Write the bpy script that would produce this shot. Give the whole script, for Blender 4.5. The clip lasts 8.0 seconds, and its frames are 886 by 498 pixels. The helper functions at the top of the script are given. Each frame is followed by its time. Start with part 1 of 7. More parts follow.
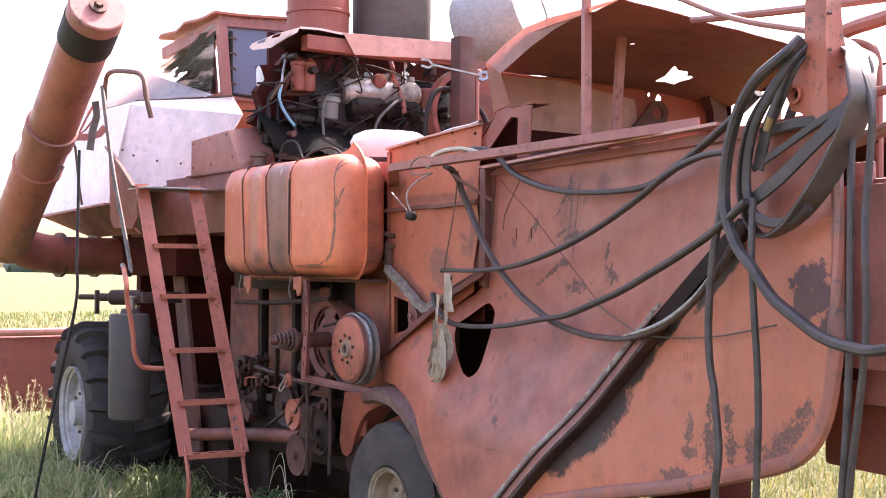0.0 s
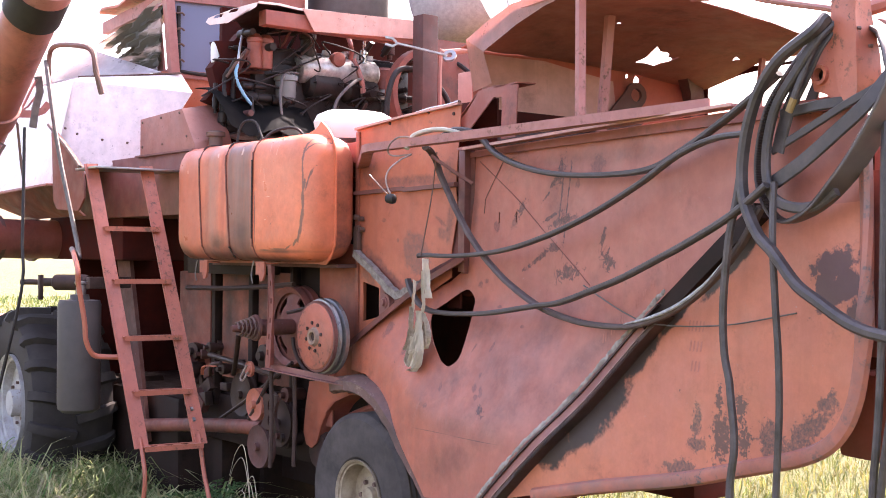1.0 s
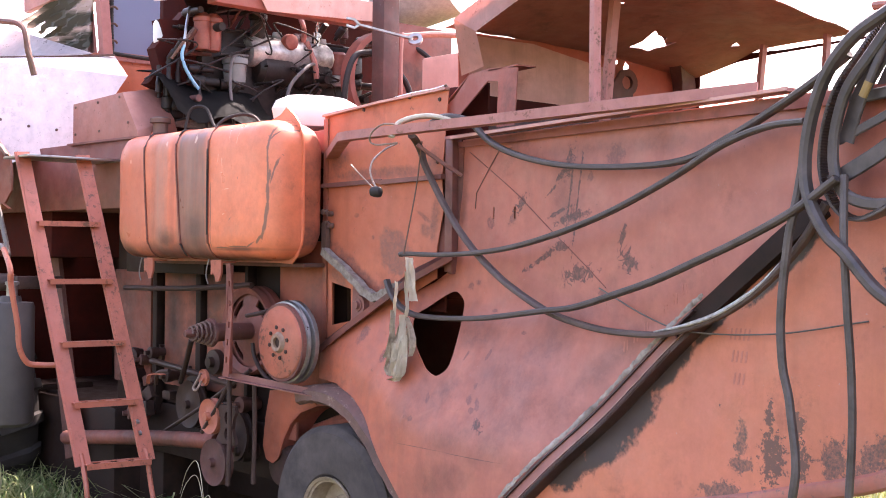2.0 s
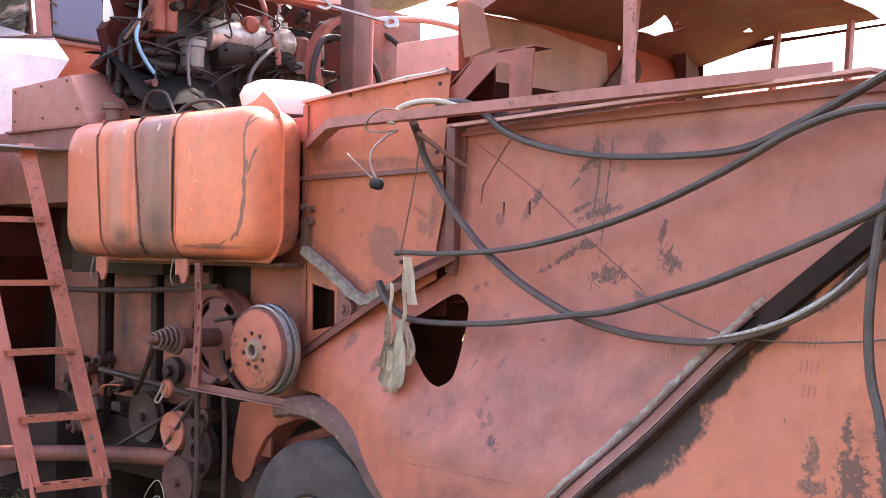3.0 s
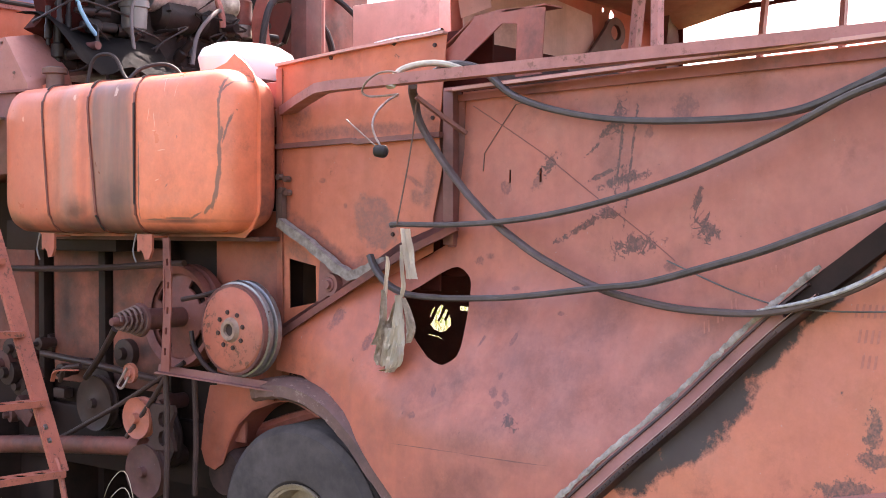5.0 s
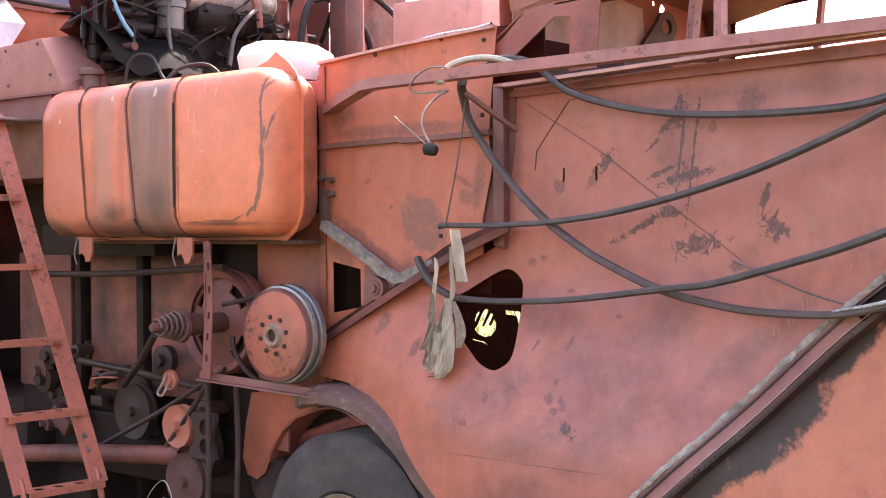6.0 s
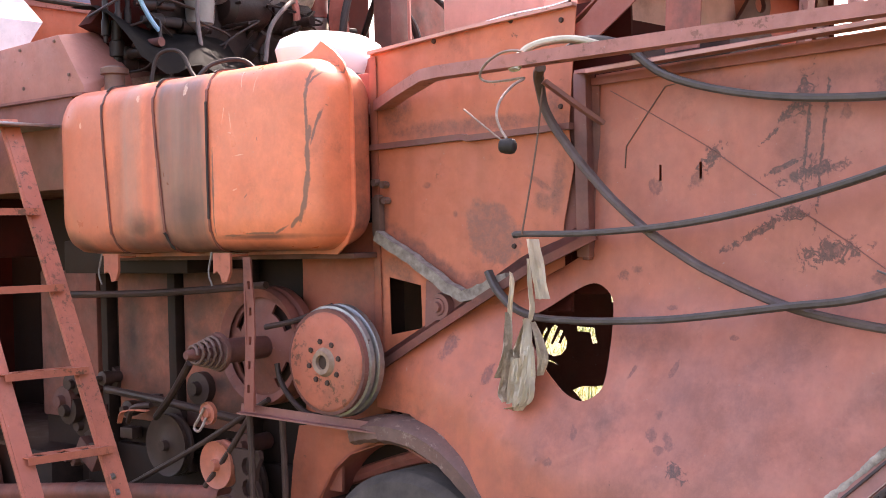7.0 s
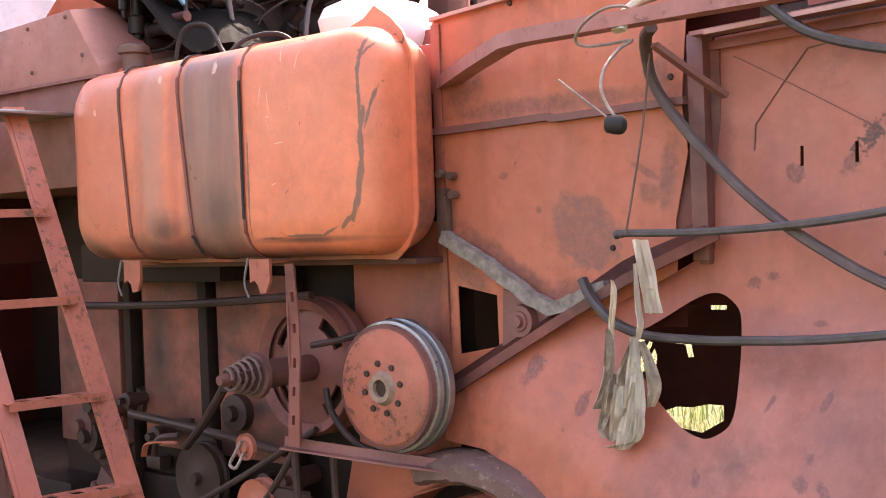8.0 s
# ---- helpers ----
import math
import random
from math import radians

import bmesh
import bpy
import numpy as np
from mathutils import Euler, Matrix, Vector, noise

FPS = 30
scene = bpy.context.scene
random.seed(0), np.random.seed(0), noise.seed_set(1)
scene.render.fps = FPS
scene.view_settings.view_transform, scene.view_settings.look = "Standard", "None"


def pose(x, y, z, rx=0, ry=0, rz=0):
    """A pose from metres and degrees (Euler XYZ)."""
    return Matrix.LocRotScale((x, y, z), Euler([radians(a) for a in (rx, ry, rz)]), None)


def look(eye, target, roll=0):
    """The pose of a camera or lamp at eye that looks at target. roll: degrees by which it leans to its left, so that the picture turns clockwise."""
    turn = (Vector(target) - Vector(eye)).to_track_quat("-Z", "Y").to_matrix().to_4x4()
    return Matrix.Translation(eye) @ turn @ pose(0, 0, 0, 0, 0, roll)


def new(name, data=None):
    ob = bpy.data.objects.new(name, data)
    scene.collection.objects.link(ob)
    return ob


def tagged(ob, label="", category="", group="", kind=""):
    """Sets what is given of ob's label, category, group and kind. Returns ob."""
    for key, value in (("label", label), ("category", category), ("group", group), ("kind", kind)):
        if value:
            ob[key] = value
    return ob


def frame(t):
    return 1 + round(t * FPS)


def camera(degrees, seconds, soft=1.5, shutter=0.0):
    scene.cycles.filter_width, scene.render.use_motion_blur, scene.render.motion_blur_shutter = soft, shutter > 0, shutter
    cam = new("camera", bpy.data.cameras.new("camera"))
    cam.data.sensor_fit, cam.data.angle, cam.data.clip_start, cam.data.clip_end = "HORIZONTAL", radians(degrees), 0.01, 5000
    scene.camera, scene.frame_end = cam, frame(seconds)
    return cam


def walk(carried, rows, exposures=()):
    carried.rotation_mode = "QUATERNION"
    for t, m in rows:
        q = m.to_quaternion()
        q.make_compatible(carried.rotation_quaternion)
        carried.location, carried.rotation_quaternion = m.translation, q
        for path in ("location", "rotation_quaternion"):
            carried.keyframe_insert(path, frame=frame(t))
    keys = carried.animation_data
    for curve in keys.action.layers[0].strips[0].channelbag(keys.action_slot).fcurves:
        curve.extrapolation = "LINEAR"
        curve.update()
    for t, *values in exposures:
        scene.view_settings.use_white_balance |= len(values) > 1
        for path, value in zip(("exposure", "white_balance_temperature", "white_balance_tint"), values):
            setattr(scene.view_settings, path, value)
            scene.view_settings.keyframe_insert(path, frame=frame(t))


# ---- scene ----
cam = camera(40.0, 8.0, soft=0.95)

PATH = [
    (0, (6.629, -2.826, 1.85), (4.806, -2.004, 1.882), 0.3),
    (0.5, (6.519, -2.906, 1.847), (4.72, -2.032, 1.864), 0.4),
    (1, (6.287, -3.014, 1.849), (4.525, -2.067, 1.857), 0.5),
    (1.5, (5.976, -3.059, 1.851), (4.252, -2.046, 1.857), 0.6),
    (2, (5.628, -3.107, 1.863), (3.95, -2.018, 1.864), 0.6),
    (2.2, (5.506, -3.155, 1.845), (3.851, -2.032, 1.852), 0.7),
    (3.3, (4.826, -3.167, 1.853), (3.258, -1.926, 1.846), 0.6),
    (3.5, (4.738, -3.179, 1.863), (3.186, -1.917, 1.848), 0.5),
    (4, (4.593, -3.224, 1.846), (3.084, -1.912, 1.824), 0.5),
    (4.2, (4.563, -3.259, 1.845), (3.073, -1.925, 1.816), 0.4),
    (5.3, (4.418, -3.430, 1.844), (2.970, -2.051, 1.802), -0.0),
    (5.5, (4.395, -3.438, 1.84), (2.943, -2.063, 1.799), -0.0),
    (6, (4.272, -3.359, 1.823), (2.793, -2.013, 1.792), -0.3),
    (6.5, (4.041, -3.216, 1.835), (2.539, -1.896, 1.808), -0.8),
    (7, (3.708, -3.068, 1.845), (2.2, -1.755, 1.822), -1.4),
    (7.5, (3.38, -2.933, 1.85), (1.884, -1.606, 1.82), -1.7),
    (8, (3.061, -2.696, 1.871), (1.518, -1.425, 1.839), -2.1),
]
walk(cam, [(t, look(eye, target, roll)) for t, eye, target, roll in PATH],
     exposures=[(0, 2.38, 6700, 28), (1, 2.66, 6700, 28), (2, 2.74, 6800, 28), (5.5, 2.70, 7000, 28), (8, 2.67, 7400, 27)])

# world, sun and exposure
SUN_FROM = Vector((-0.35, 0.75, 1.05)).normalized()
world = bpy.data.worlds.new("sky")
scene.world = world
world.use_nodes = True
wn = world.node_tree.nodes
wn.clear()
sky = wn.new("ShaderNodeTexSky")
sky.sky_type = "NISHITA"
sky.sun_disc = False
sky.sun_elevation = math.asin(SUN_FROM.z)
sky.sun_rotation = math.atan2(SUN_FROM.x, SUN_FROM.y)
sky.air_density, sky.dust_density, sky.ozone_density = 1.2, 4.0, 0.6
wbg, wout = wn.new("ShaderNodeBackground"), wn.new("ShaderNodeOutputWorld")
wbg.inputs["Strength"].default_value = 0.15
world.node_tree.links.new(sky.outputs[0], wbg.inputs["Color"])
world.node_tree.links.new(wbg.outputs[0], wout.inputs["Surface"])
sun = new("sun", bpy.data.lights.new("sun", "SUN"))
sun.data.energy, sun.data.angle, sun.data.color = 3.0, radians(0.6), (1.0, 0.95, 0.86)
sun.matrix_world = look(SUN_FROM * 30, (0, 0, 0))

GZ = 0.0  # ground level


# ---- materials ----
def node_mat(name, rough=0.6, metal=0.0):
    m = bpy.data.materials.new(name)
    m.use_nodes = True
    t = m.node_tree
    b = t.nodes["Principled BSDF"]
    b.inputs["Roughness"].default_value = rough
    b.inputs["Metallic"].default_value = metal
    pos = t.nodes.new("ShaderNodeNewGeometry").outputs["Position"]
    return m, t, b, pos


def tex(t, pos, scale, detail=6.0, rough=0.6, stretch=(1, 1, 1), shift=(0, 0, 0)):
    mp = t.nodes.new("ShaderNodeMapping")
    mp.inputs["Scale"].default_value = stretch
    mp.inputs["Location"].default_value = shift
    t.links.new(pos, mp.inputs["Vector"])
    n = t.nodes.new("ShaderNodeTexNoise")
    n.inputs["Scale"].default_value, n.inputs["Detail"].default_value, n.inputs["Roughness"].default_value = scale, detail, rough
    t.links.new(mp.outputs[0], n.inputs["Vector"])
    return n.outputs["Fac"]


def step(t, fac, lo, hi, a=0.0, b=1.0):
    r = t.nodes.new("ShaderNodeMapRange")
    r.clamp = True
    for key, value in (("From Min", lo), ("From Max", hi), ("To Min", a), ("To Max", b)):
        r.inputs[key].default_value = value
    t.links.new(fac, r.inputs["Value"])
    return r.outputs[0]


def mix(t, fac, a, b):
    m = t.nodes.new("ShaderNodeMix")
    m.data_type = "RGBA"
    for key, value in ((0, fac), (6, a), (7, b)):
        if isinstance(value, (tuple, float, int)):
            m.inputs[key].default_value = (*value, 1) if isinstance(value, tuple) else value
        else:
            t.links.new(value, m.inputs[key])
    return m.outputs[2]


def times(t, a, b):
    m = t.nodes.new("ShaderNodeMath")
    m.operation = "MULTIPLY"
    t.links.new(a, m.inputs[0])
    if isinstance(b, float):
        m.inputs[1].default_value = b
    else:
        t.links.new(b, m.inputs[1])
    return m.outputs[0]


def bump(t, b, fac, strength=0.2, dist=0.004):
    n = t.nodes.new("ShaderNodeBump")
    n.inputs["Strength"].default_value, n.inputs["Distance"].default_value = strength, dist
    t.links.new(fac, n.inputs["Height"])
    t.links.new(n.outputs[0], b.inputs["Normal"])


def local(t, pos, origin, turn):
    """Coordinates in a turned frame."""
    mp = t.nodes.new("ShaderNodeMapping")
    mp.vector_type = "TEXTURE"
    mp.inputs["Location"].default_value, mp.inputs["Rotation"].default_value = origin, (0, 0, turn)
    t.links.new(pos, mp.inputs["Vector"])
    return mp.outputs[0]


def math2(t, op, a, b):
    m = t.nodes.new("ShaderNodeMath")
    m.operation = op
    for i, v in enumerate((a, b)):
        if isinstance(v, (int, float)):
            m.inputs[i].default_value = v
        else:
            t.links.new(v, m.inputs[i])
    return m.outputs[0]


def marks(t, vec, items, ragged=0.9, scale=16.0, edge=0.55, gritty=True, scored=False):
    """A mask of ragged stains: (across, up, half width, half height, lean in degrees) each, seen from the side."""
    most = None
    for x, z, rx, rz, lean in items:
        mp = t.nodes.new("ShaderNodeMapping")
        mp.vector_type = "TEXTURE"
        mp.inputs["Location"].default_value = (x, 0, z)
        mp.inputs["Rotation"].default_value = (0, radians(lean), 0)
        mp.inputs["Scale"].default_value = (rx, 60.0, rz)
        t.links.new(vec, mp.inputs["Vector"])
        ln = t.nodes.new("ShaderNodeVectorMath")
        ln.operation = "LENGTH"
        t.links.new(mp.outputs[0], ln.inputs[0])
        f = math2(t, "SUBTRACT", 1.3, ln.outputs["Value"])
        most = f if most is None else math2(t, "MAXIMUM", most, f)
    wob = math2(t, "MULTIPLY", math2(t, "SUBTRACT", tex(t, vec, scale, 7, 0.75, shift=(1.3, 4.1, 2.2)), 0.5), 2.6 * ragged)
    worn = step(t, tex(t, vec, scale * 2.7, 6, 0.8, shift=(5.3, 0.1, 7.2)), 0.34, 0.58, 0.35, 1.0)
    mask = step(t, math2(t, "ADD", most, wob), 0.22, 0.22 + edge)
    if scored:
        # hairline scores branching round a small bare core
        core = step(t, math2(t, "ADD", most, wob), 0.46, 0.62)
        bent = t.nodes.new("ShaderNodeVectorMath")
        bent.operation = "MULTIPLY_ADD"
        soft = t.nodes.new("ShaderNodeTexNoise")
        soft.inputs["Scale"].default_value = 9.0
        t.links.new(vec, soft.inputs["Vector"])
        t.links.new(soft.outputs["Color"], bent.inputs[0])
        bent.inputs[1].default_value = (0.12, 0.12, 0.12)
        t.links.new(vec, bent.inputs[2])
        cell = t.nodes.new("ShaderNodeTexVoronoi")
        cell.feature = "DISTANCE_TO_EDGE"
        cell.inputs["Scale"].default_value = 26.0
        t.links.new(bent.outputs[0], cell.inputs["Vector"])
        hair = step(t, cell.outputs["Distance"], 0.05, 0.11, 1.0, 0.0)
        near = step(t, math2(t, "ADD", most, wob), -0.12, 0.30)
        return math2(t, "MAXIMUM", times(t, core, worn), times(t, times(t, hair, near), 0.85))
    return times(t, mask, worn) if gritty else mask


def bands(t, vec, ranges):
    """A mask of upright soft-edged bands of dirt with runs in them: (from, to, strength, uneven) along the side."""
    x = t.nodes.new("ShaderNodeSeparateXYZ")
    t.links.new(vec, x.inputs[0])
    wob = math2(t, "MULTIPLY", math2(t, "SUBTRACT", tex(t, vec, 7, 5, 0.6, stretch=(1, 1, 0.3)), 0.5), 0.09)
    at = math2(t, "ADD", x.outputs["X"], wob)
    most = None
    for lo, hi, strength, uneven in ranges:
        f = times(t, step(t, at, lo - 0.02, lo + 0.03), step(t, at, hi - 0.03, hi + 0.02, 1.0, 0.0))
        f = times(t, f, step(t, tex(t, vec, 9, 6, 0.6, stretch=(1, 1, 0.12), shift=(lo * 9, 0, 0)), 0.32, 0.62, strength * (1 - uneven), strength))
        most = f if most is None else math2(t, "MAXIMUM", most, f)
    return most


def paint(name, base, fade, grime=0.5, chips=0.5, rough=0.5, dirt=(0.05, 0.028, 0.022), rust=(0.13, 0.055, 0.032), streak=0.5, stains=(), frame_at=None, warm=None, banded=(), gloss=0.44, front=None):
    """Old sun-bleached machine paint: faded patches, runs of dirt, rusty chips, fine dust; stains as (items, colour, strength, ragged, scale)."""
    m, t, b, pos = node_mat(name, rough)
    b.inputs["Specular IOR Level"].default_value = gloss
    vec = local(t, pos, *frame_at) if frame_at else pos
    cloud = step(t, tex(t, pos, 1.3, 6, 0.62), 0.36, 0.64)
    col = mix(t, cloud, base, fade)
    if warm:
        col = mix(t, step(t, tex(t, pos, 0.9, 4, 0.6, shift=(4, 4, 9)), 0.45, 0.62, 0.0, 0.8), col, warm)
    if front:
        at = t.nodes.new("ShaderNodeSeparateXYZ")
        t.links.new(pos, at.inputs[0])
        uneven = math2(t, "MULTIPLY", math2(t, "SUBTRACT", tex(t, pos, 2.2, 6, 0.65, shift=(9, 2, 4)), 0.5), 0.9)
        col = mix(t, step(t, math2(t, "ADD", at.outputs["X"], uneven), front[0], front[1], 1.0, 0.0), col, front[2])
    fine = step(t, tex(t, pos, 11, 8, 0.72, shift=(3, 1, 2)), 0.35, 0.7)
    col = mix(t, times(t, fine, 0.6), col, tuple(c * 0.6 for c in base))
    blot = step(t, tex(t, pos, 5.5, 9, 0.78, shift=(1, 7, 3)), 0.54, 0.66)
    col = mix(t, times(t, blot, 0.38), col, tuple(0.5 * a + 0.4 * c for a, c in zip(base, dirt)))
    speck = step(t, tex(t, pos, 60, 4, 0.7, shift=(2, 2, 7)), 0.68, 0.72)
    col = mix(t, times(t, speck, 0.5), col, tuple(0.4 * c + 0.22 for c in fade))
    dust = step(t, tex(t, pos, 4.5, 8, 0.7, shift=(8, 2, 5)), 0.52, 0.72)
    col = mix(t, times(t, dust, 0.26), col, tuple(0.55 * c + d for c, d in zip(fade, (0.16, 0.11, 0.085))))
    runs = step(t, tex(t, pos, 9, 5, 0.65, stretch=(1, 1, 0.07)), 0.5, 0.72)
    col = mix(t, times(t, runs, streak * 0.6), col, tuple(0.45 * a + 0.55 * c for a, c in zip(base, dirt)))
    grim = step(t, tex(t, pos, 2.3, 9, 0.74, shift=(7, 3, 1)), 0.66 - 0.22 * grime, 0.82 - 0.18 * grime)
    col = mix(t, times(t, grim, 0.7), col, dirt)
    for ranges, colour in banded:
        col = mix(t, bands(t, vec, ranges), col, colour)
    for items, colour, strength, ragged, scale, edge, gritty, *scored in stains:
        col = mix(t, times(t, marks(t, vec, items, ragged, scale, edge, gritty, bool(scored)), strength), col, colour)
    chip = step(t, tex(t, pos, 24, 8, 0.78, shift=(2, 9, 4)), 0.68 - 0.07 * chips, 0.71 - 0.06 * chips)
    near = step(t, tex(t, pos, 2.6, 4, 0.6, shift=(5, 5, 8)), 0.44, 0.6)
    col = mix(t, times(t, chip, near), col, rust)
    scr = step(t, tex(t, pos, 5, 9, 0.85, stretch=(1, 1, 3.5), shift=(6, 1, 3)), 0.70, 0.715)
    col = mix(t, times(t, scr, 0.8 * chips), col, rust)
    t.links.new(col, b.inputs["Base Color"])
    t.links.new(step(t, tex(t, pos, 9, 6, 0.6), 0.3, 0.7, rough - 0.1, rough + 0.2), b.inputs["Roughness"])
    bump(t, b, tex(t, pos, 18, 9, 0.75), 0.22, 0.003)
    return m


def plain(name, a, c, rough=0.7, metal=0.0, scale=12.0, relief=0.2, stretch=(1, 1, 1), gloss=0.5):
    m, t, b, pos = node_mat(name, rough, metal)
    b.inputs["Specular IOR Level"].default_value = gloss
    f = step(t, tex(t, pos, scale, 7, 0.65, stretch), 0.32, 0.68)
    g = step(t, tex(t, pos, scale * 0.17, 4, 0.6), 0.35, 0.65)
    col = mix(t, f, a, c)
    col = mix(t, times(t, g, 0.4), col, tuple(v * 0.55 for v in a))
    t.links.new(col, b.inputs["Base Color"])
    t.links.new(step(t, f, 0, 1, max(0.05, rough - 0.12), min(1, rough + 0.12)), b.inputs["Roughness"])
    bump(t, b, tex(t, pos, scale * 3, 6, 0.7), relief, 0.003)
    return m


SCUFFS = [(1.44, 2.065, 0.05, 0.022, -35), (1.7, 2.02, 0.09, 0.007, -18), (1.79, 2, 0.09, 0.022, -12), (1.76, 2.22, 0.03, 0.05, 10), (1.77, 2.09, 0.006, 0.16, 6), (1.82, 2.06, 0.006, 0.2, 6), (1.85, 1.77, 0.09, 0.03, -8), (1.62, 1.84, 0.13, 0.012, -24), (1.72, 1.88, 0.05, 0.02, -15), (1.66, 2.12, 0.05, 0.006, -35), (1.72, 2.18, 0.05, 0.012, -35), (2.14, 1.83, 0.045, 0.035, 30), (2.1, 1.92, 0.015, 0.05, 10), (1.45, 1.13, 0.04, 0.02, 20)]
WELD = [(1.05, 1.14, 0.10, 0.008, -25), (1.25, 1.165, 0.13, 0.008, -4), (1.31, 1.163, 0.04, 0.012, 0)]
SEAMLINE = [(1.05, 0.985, 0.22, 0.0022, -2), (1.45, 0.997, 0.22, 0.0022, -2)]
NICKS = [(1.345, 1.28, 0.018, 0.018, 30), (1.40, 1.21, 0.030, 0.016, 40), (1.37, 1.18, 0.02, 0.012, 20), (1.38, 2, 0.025, 0.03, 0), (2, 1.7, 0.03, 0.015, 0), (1.22, 1.98, 0.03, 0.03, 0), (1.33, 1.22, 0.025, 0.018, 30), (1.15, 1.72, 0.022, 0.015, 0), (1.09, 1.7, 0.022, 0.02, 0), (1.36, 1.42, 0.012, 0.03, 20), (1.3, 1.6, 0.02, 0.01, 0), (1.2, 1.4, 0.008, 0.02, 30), (0.62, 1.36, 0.02, 0.035, 20), (0.42, 1.45, 0.03, 0.05, 30), (1.55, 1.52, 0.015, 0.008, 0), (1.02, 1.2, 0.012, 0.03, -20), (0.95, 1.1, 0.02, 0.012, 0), (1.9, 2.16, 0.02, 0.03, 0), (2.04, 2.23, 0.05, 0.05, 0), (2.5, 2.2, 0.02, 0.01, 0)]
# dirt patches and broad darker areas, most low on the hood's front
HOODDARK = [(1.22, 1.04, 0.16, 0.09, 5), (0.98, 1.18, 0.35, 0.16, -30), (1.55, 1.32, 0.42, 0.16, 15), (1.8, 1.55, 0.45, 0.10, -35), (1.6, 1.15, 0.5, 0.16, -20), (1.2, 1.5, 0.25, 0.12, 20), (2.1, 1.45, 0.4, 0.06, -40), (1.75, 2.1, 0.12, 0.22, 5), (1.27, 1.04, 0.13, 0.06, 0), (1.20, 0.86, 0.3, 0.10, -20), (1.0, 1.25, 0.2, 0.05, 30), (2.2, 2.27, 0.9, 0.05, 0), (1.0, 2.1, 0.04, 0.3, 0)]
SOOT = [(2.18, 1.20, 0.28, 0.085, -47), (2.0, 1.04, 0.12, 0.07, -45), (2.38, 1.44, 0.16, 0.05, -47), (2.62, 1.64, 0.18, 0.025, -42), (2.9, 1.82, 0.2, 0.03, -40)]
PATCHES = [(2.74, 1.23, 0.025, 0.07, 0), (2.745, 1.15, 0.05, 0.025, 0), (2.66, 1.05, 0.09, 0.03, -12), (3.13, 1.22, 0.05, 0.07, 0), (3.29, 1.265, 0.15, 0.04, -38), (3.10, 1.125, 0.3, 0.015, -14), (3.38, 1.37, 0.05, 0.025, -45)]
FLAKES = [(2.88, 1.19, 0.045, 0.08, 0), (2.98, 1.31, 0.025, 0.04, 0), (3.0, 1.20, 0.03, 0.05, 0), (2.86, 1.33, 0.018, 0.04, 0), (2.636, 1.336, 0.006, 0.006, 0)]
GREASED = [(3.40, 1.83, 0.10, 0.05, -20), (3.36, 1.76, 0.05, 0.08, 15), (3.45, 1.77, 0.06, 0.06, 0), (3.38, 1.70, 0.09, 0.025, -30), (3.50, 1.66, 0.05, 0.06, 0)]
M_FRAME_AT = ((0.08, -0.184, 0.0), radians(9.5))
M_HOOD = paint("faded_dusky_paint", (0.45, 0.142, 0.098), (0.385, 0.127, 0.092), grime=0.36, chips=0.5, rough=0.44, warm=(0.45, 0.135, 0.088), front=(0.35, 1.35, (0.50, 0.128, 0.066)), stains=((HOODDARK, (0.185, 0.064, 0.047), 0.68, 1.0, 4.5, 0.8, True), (WELD, (0.46, 0.17, 0.10), 0.35, 0.8, 10.0, 0.9, True), (SEAMLINE, (0.10, 0.045, 0.04), 0.8, 0.4, 12.0, 0.4, True), (NICKS, (0.13, 0.052, 0.045), 0.75, 1.3, 26.0, 0.35, True), (SCUFFS, (0.060, 0.032, 0.030), 0.95, 1.6, 30.0, 0.14, True, True)))
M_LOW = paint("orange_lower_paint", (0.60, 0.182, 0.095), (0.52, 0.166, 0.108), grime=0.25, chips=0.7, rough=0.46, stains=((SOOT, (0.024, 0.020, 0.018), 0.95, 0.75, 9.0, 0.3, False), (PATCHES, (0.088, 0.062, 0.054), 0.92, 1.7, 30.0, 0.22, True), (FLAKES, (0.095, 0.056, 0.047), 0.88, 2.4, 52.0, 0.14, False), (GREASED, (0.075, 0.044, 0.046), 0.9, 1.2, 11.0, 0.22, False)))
WORN = [(0.50, 1.85, 0.13, 0.10, 35), (0.515, 1.885, 0.075, 0.065, 30), (0.545, 1.83, 0.085, 0.06, 35), (0.535, 1.79, 0.055, 0.05, 0)]
WALLMARKS = [(-0.02, 1.9, 0.03, 0.1, 0), (0.2, 1.76, 0.30, 0.04, 30), (0.42, 1.67, 0.1, 0.04, -20), (0.4, 2.235, 0.55, 0.03, 0), (0.72, 1.95, 0.05, 0.03, 20), (0.3, 1.46, 0.4, 0.04, -26), (-0.05, 1.55, 0.025, 0.25, 0), (0.78, 2.0, 0.03, 0.12, 10), (0.76, 2.28, 0.05, 0.06, 0), (0.05, 2.30, 0.08, 0.10, 0), (0.20, 2.03, 0.02, 0.012, 0), (0.33, 1.92, 0.012, 0.012, 0), (0.70, 2.02, 0.06, 0.012, 30), (0.05, 1.72, 0.10, 0.05, 20)]
M_WALL = paint("orange_wall_paint", (0.56, 0.150, 0.070), (0.46, 0.130, 0.080), grime=0.42, chips=0.9, rough=0.5, streak=0.7, warm=(0.60, 0.178, 0.075), frame_at=M_FRAME_AT, stains=((WORN, (0.19, 0.085, 0.066), 0.85, 0.5, 12.0, 0.2, True), (WALLMARKS, (0.12, 0.055, 0.044), 0.7, 1.0, 12.0, 0.6, True)))
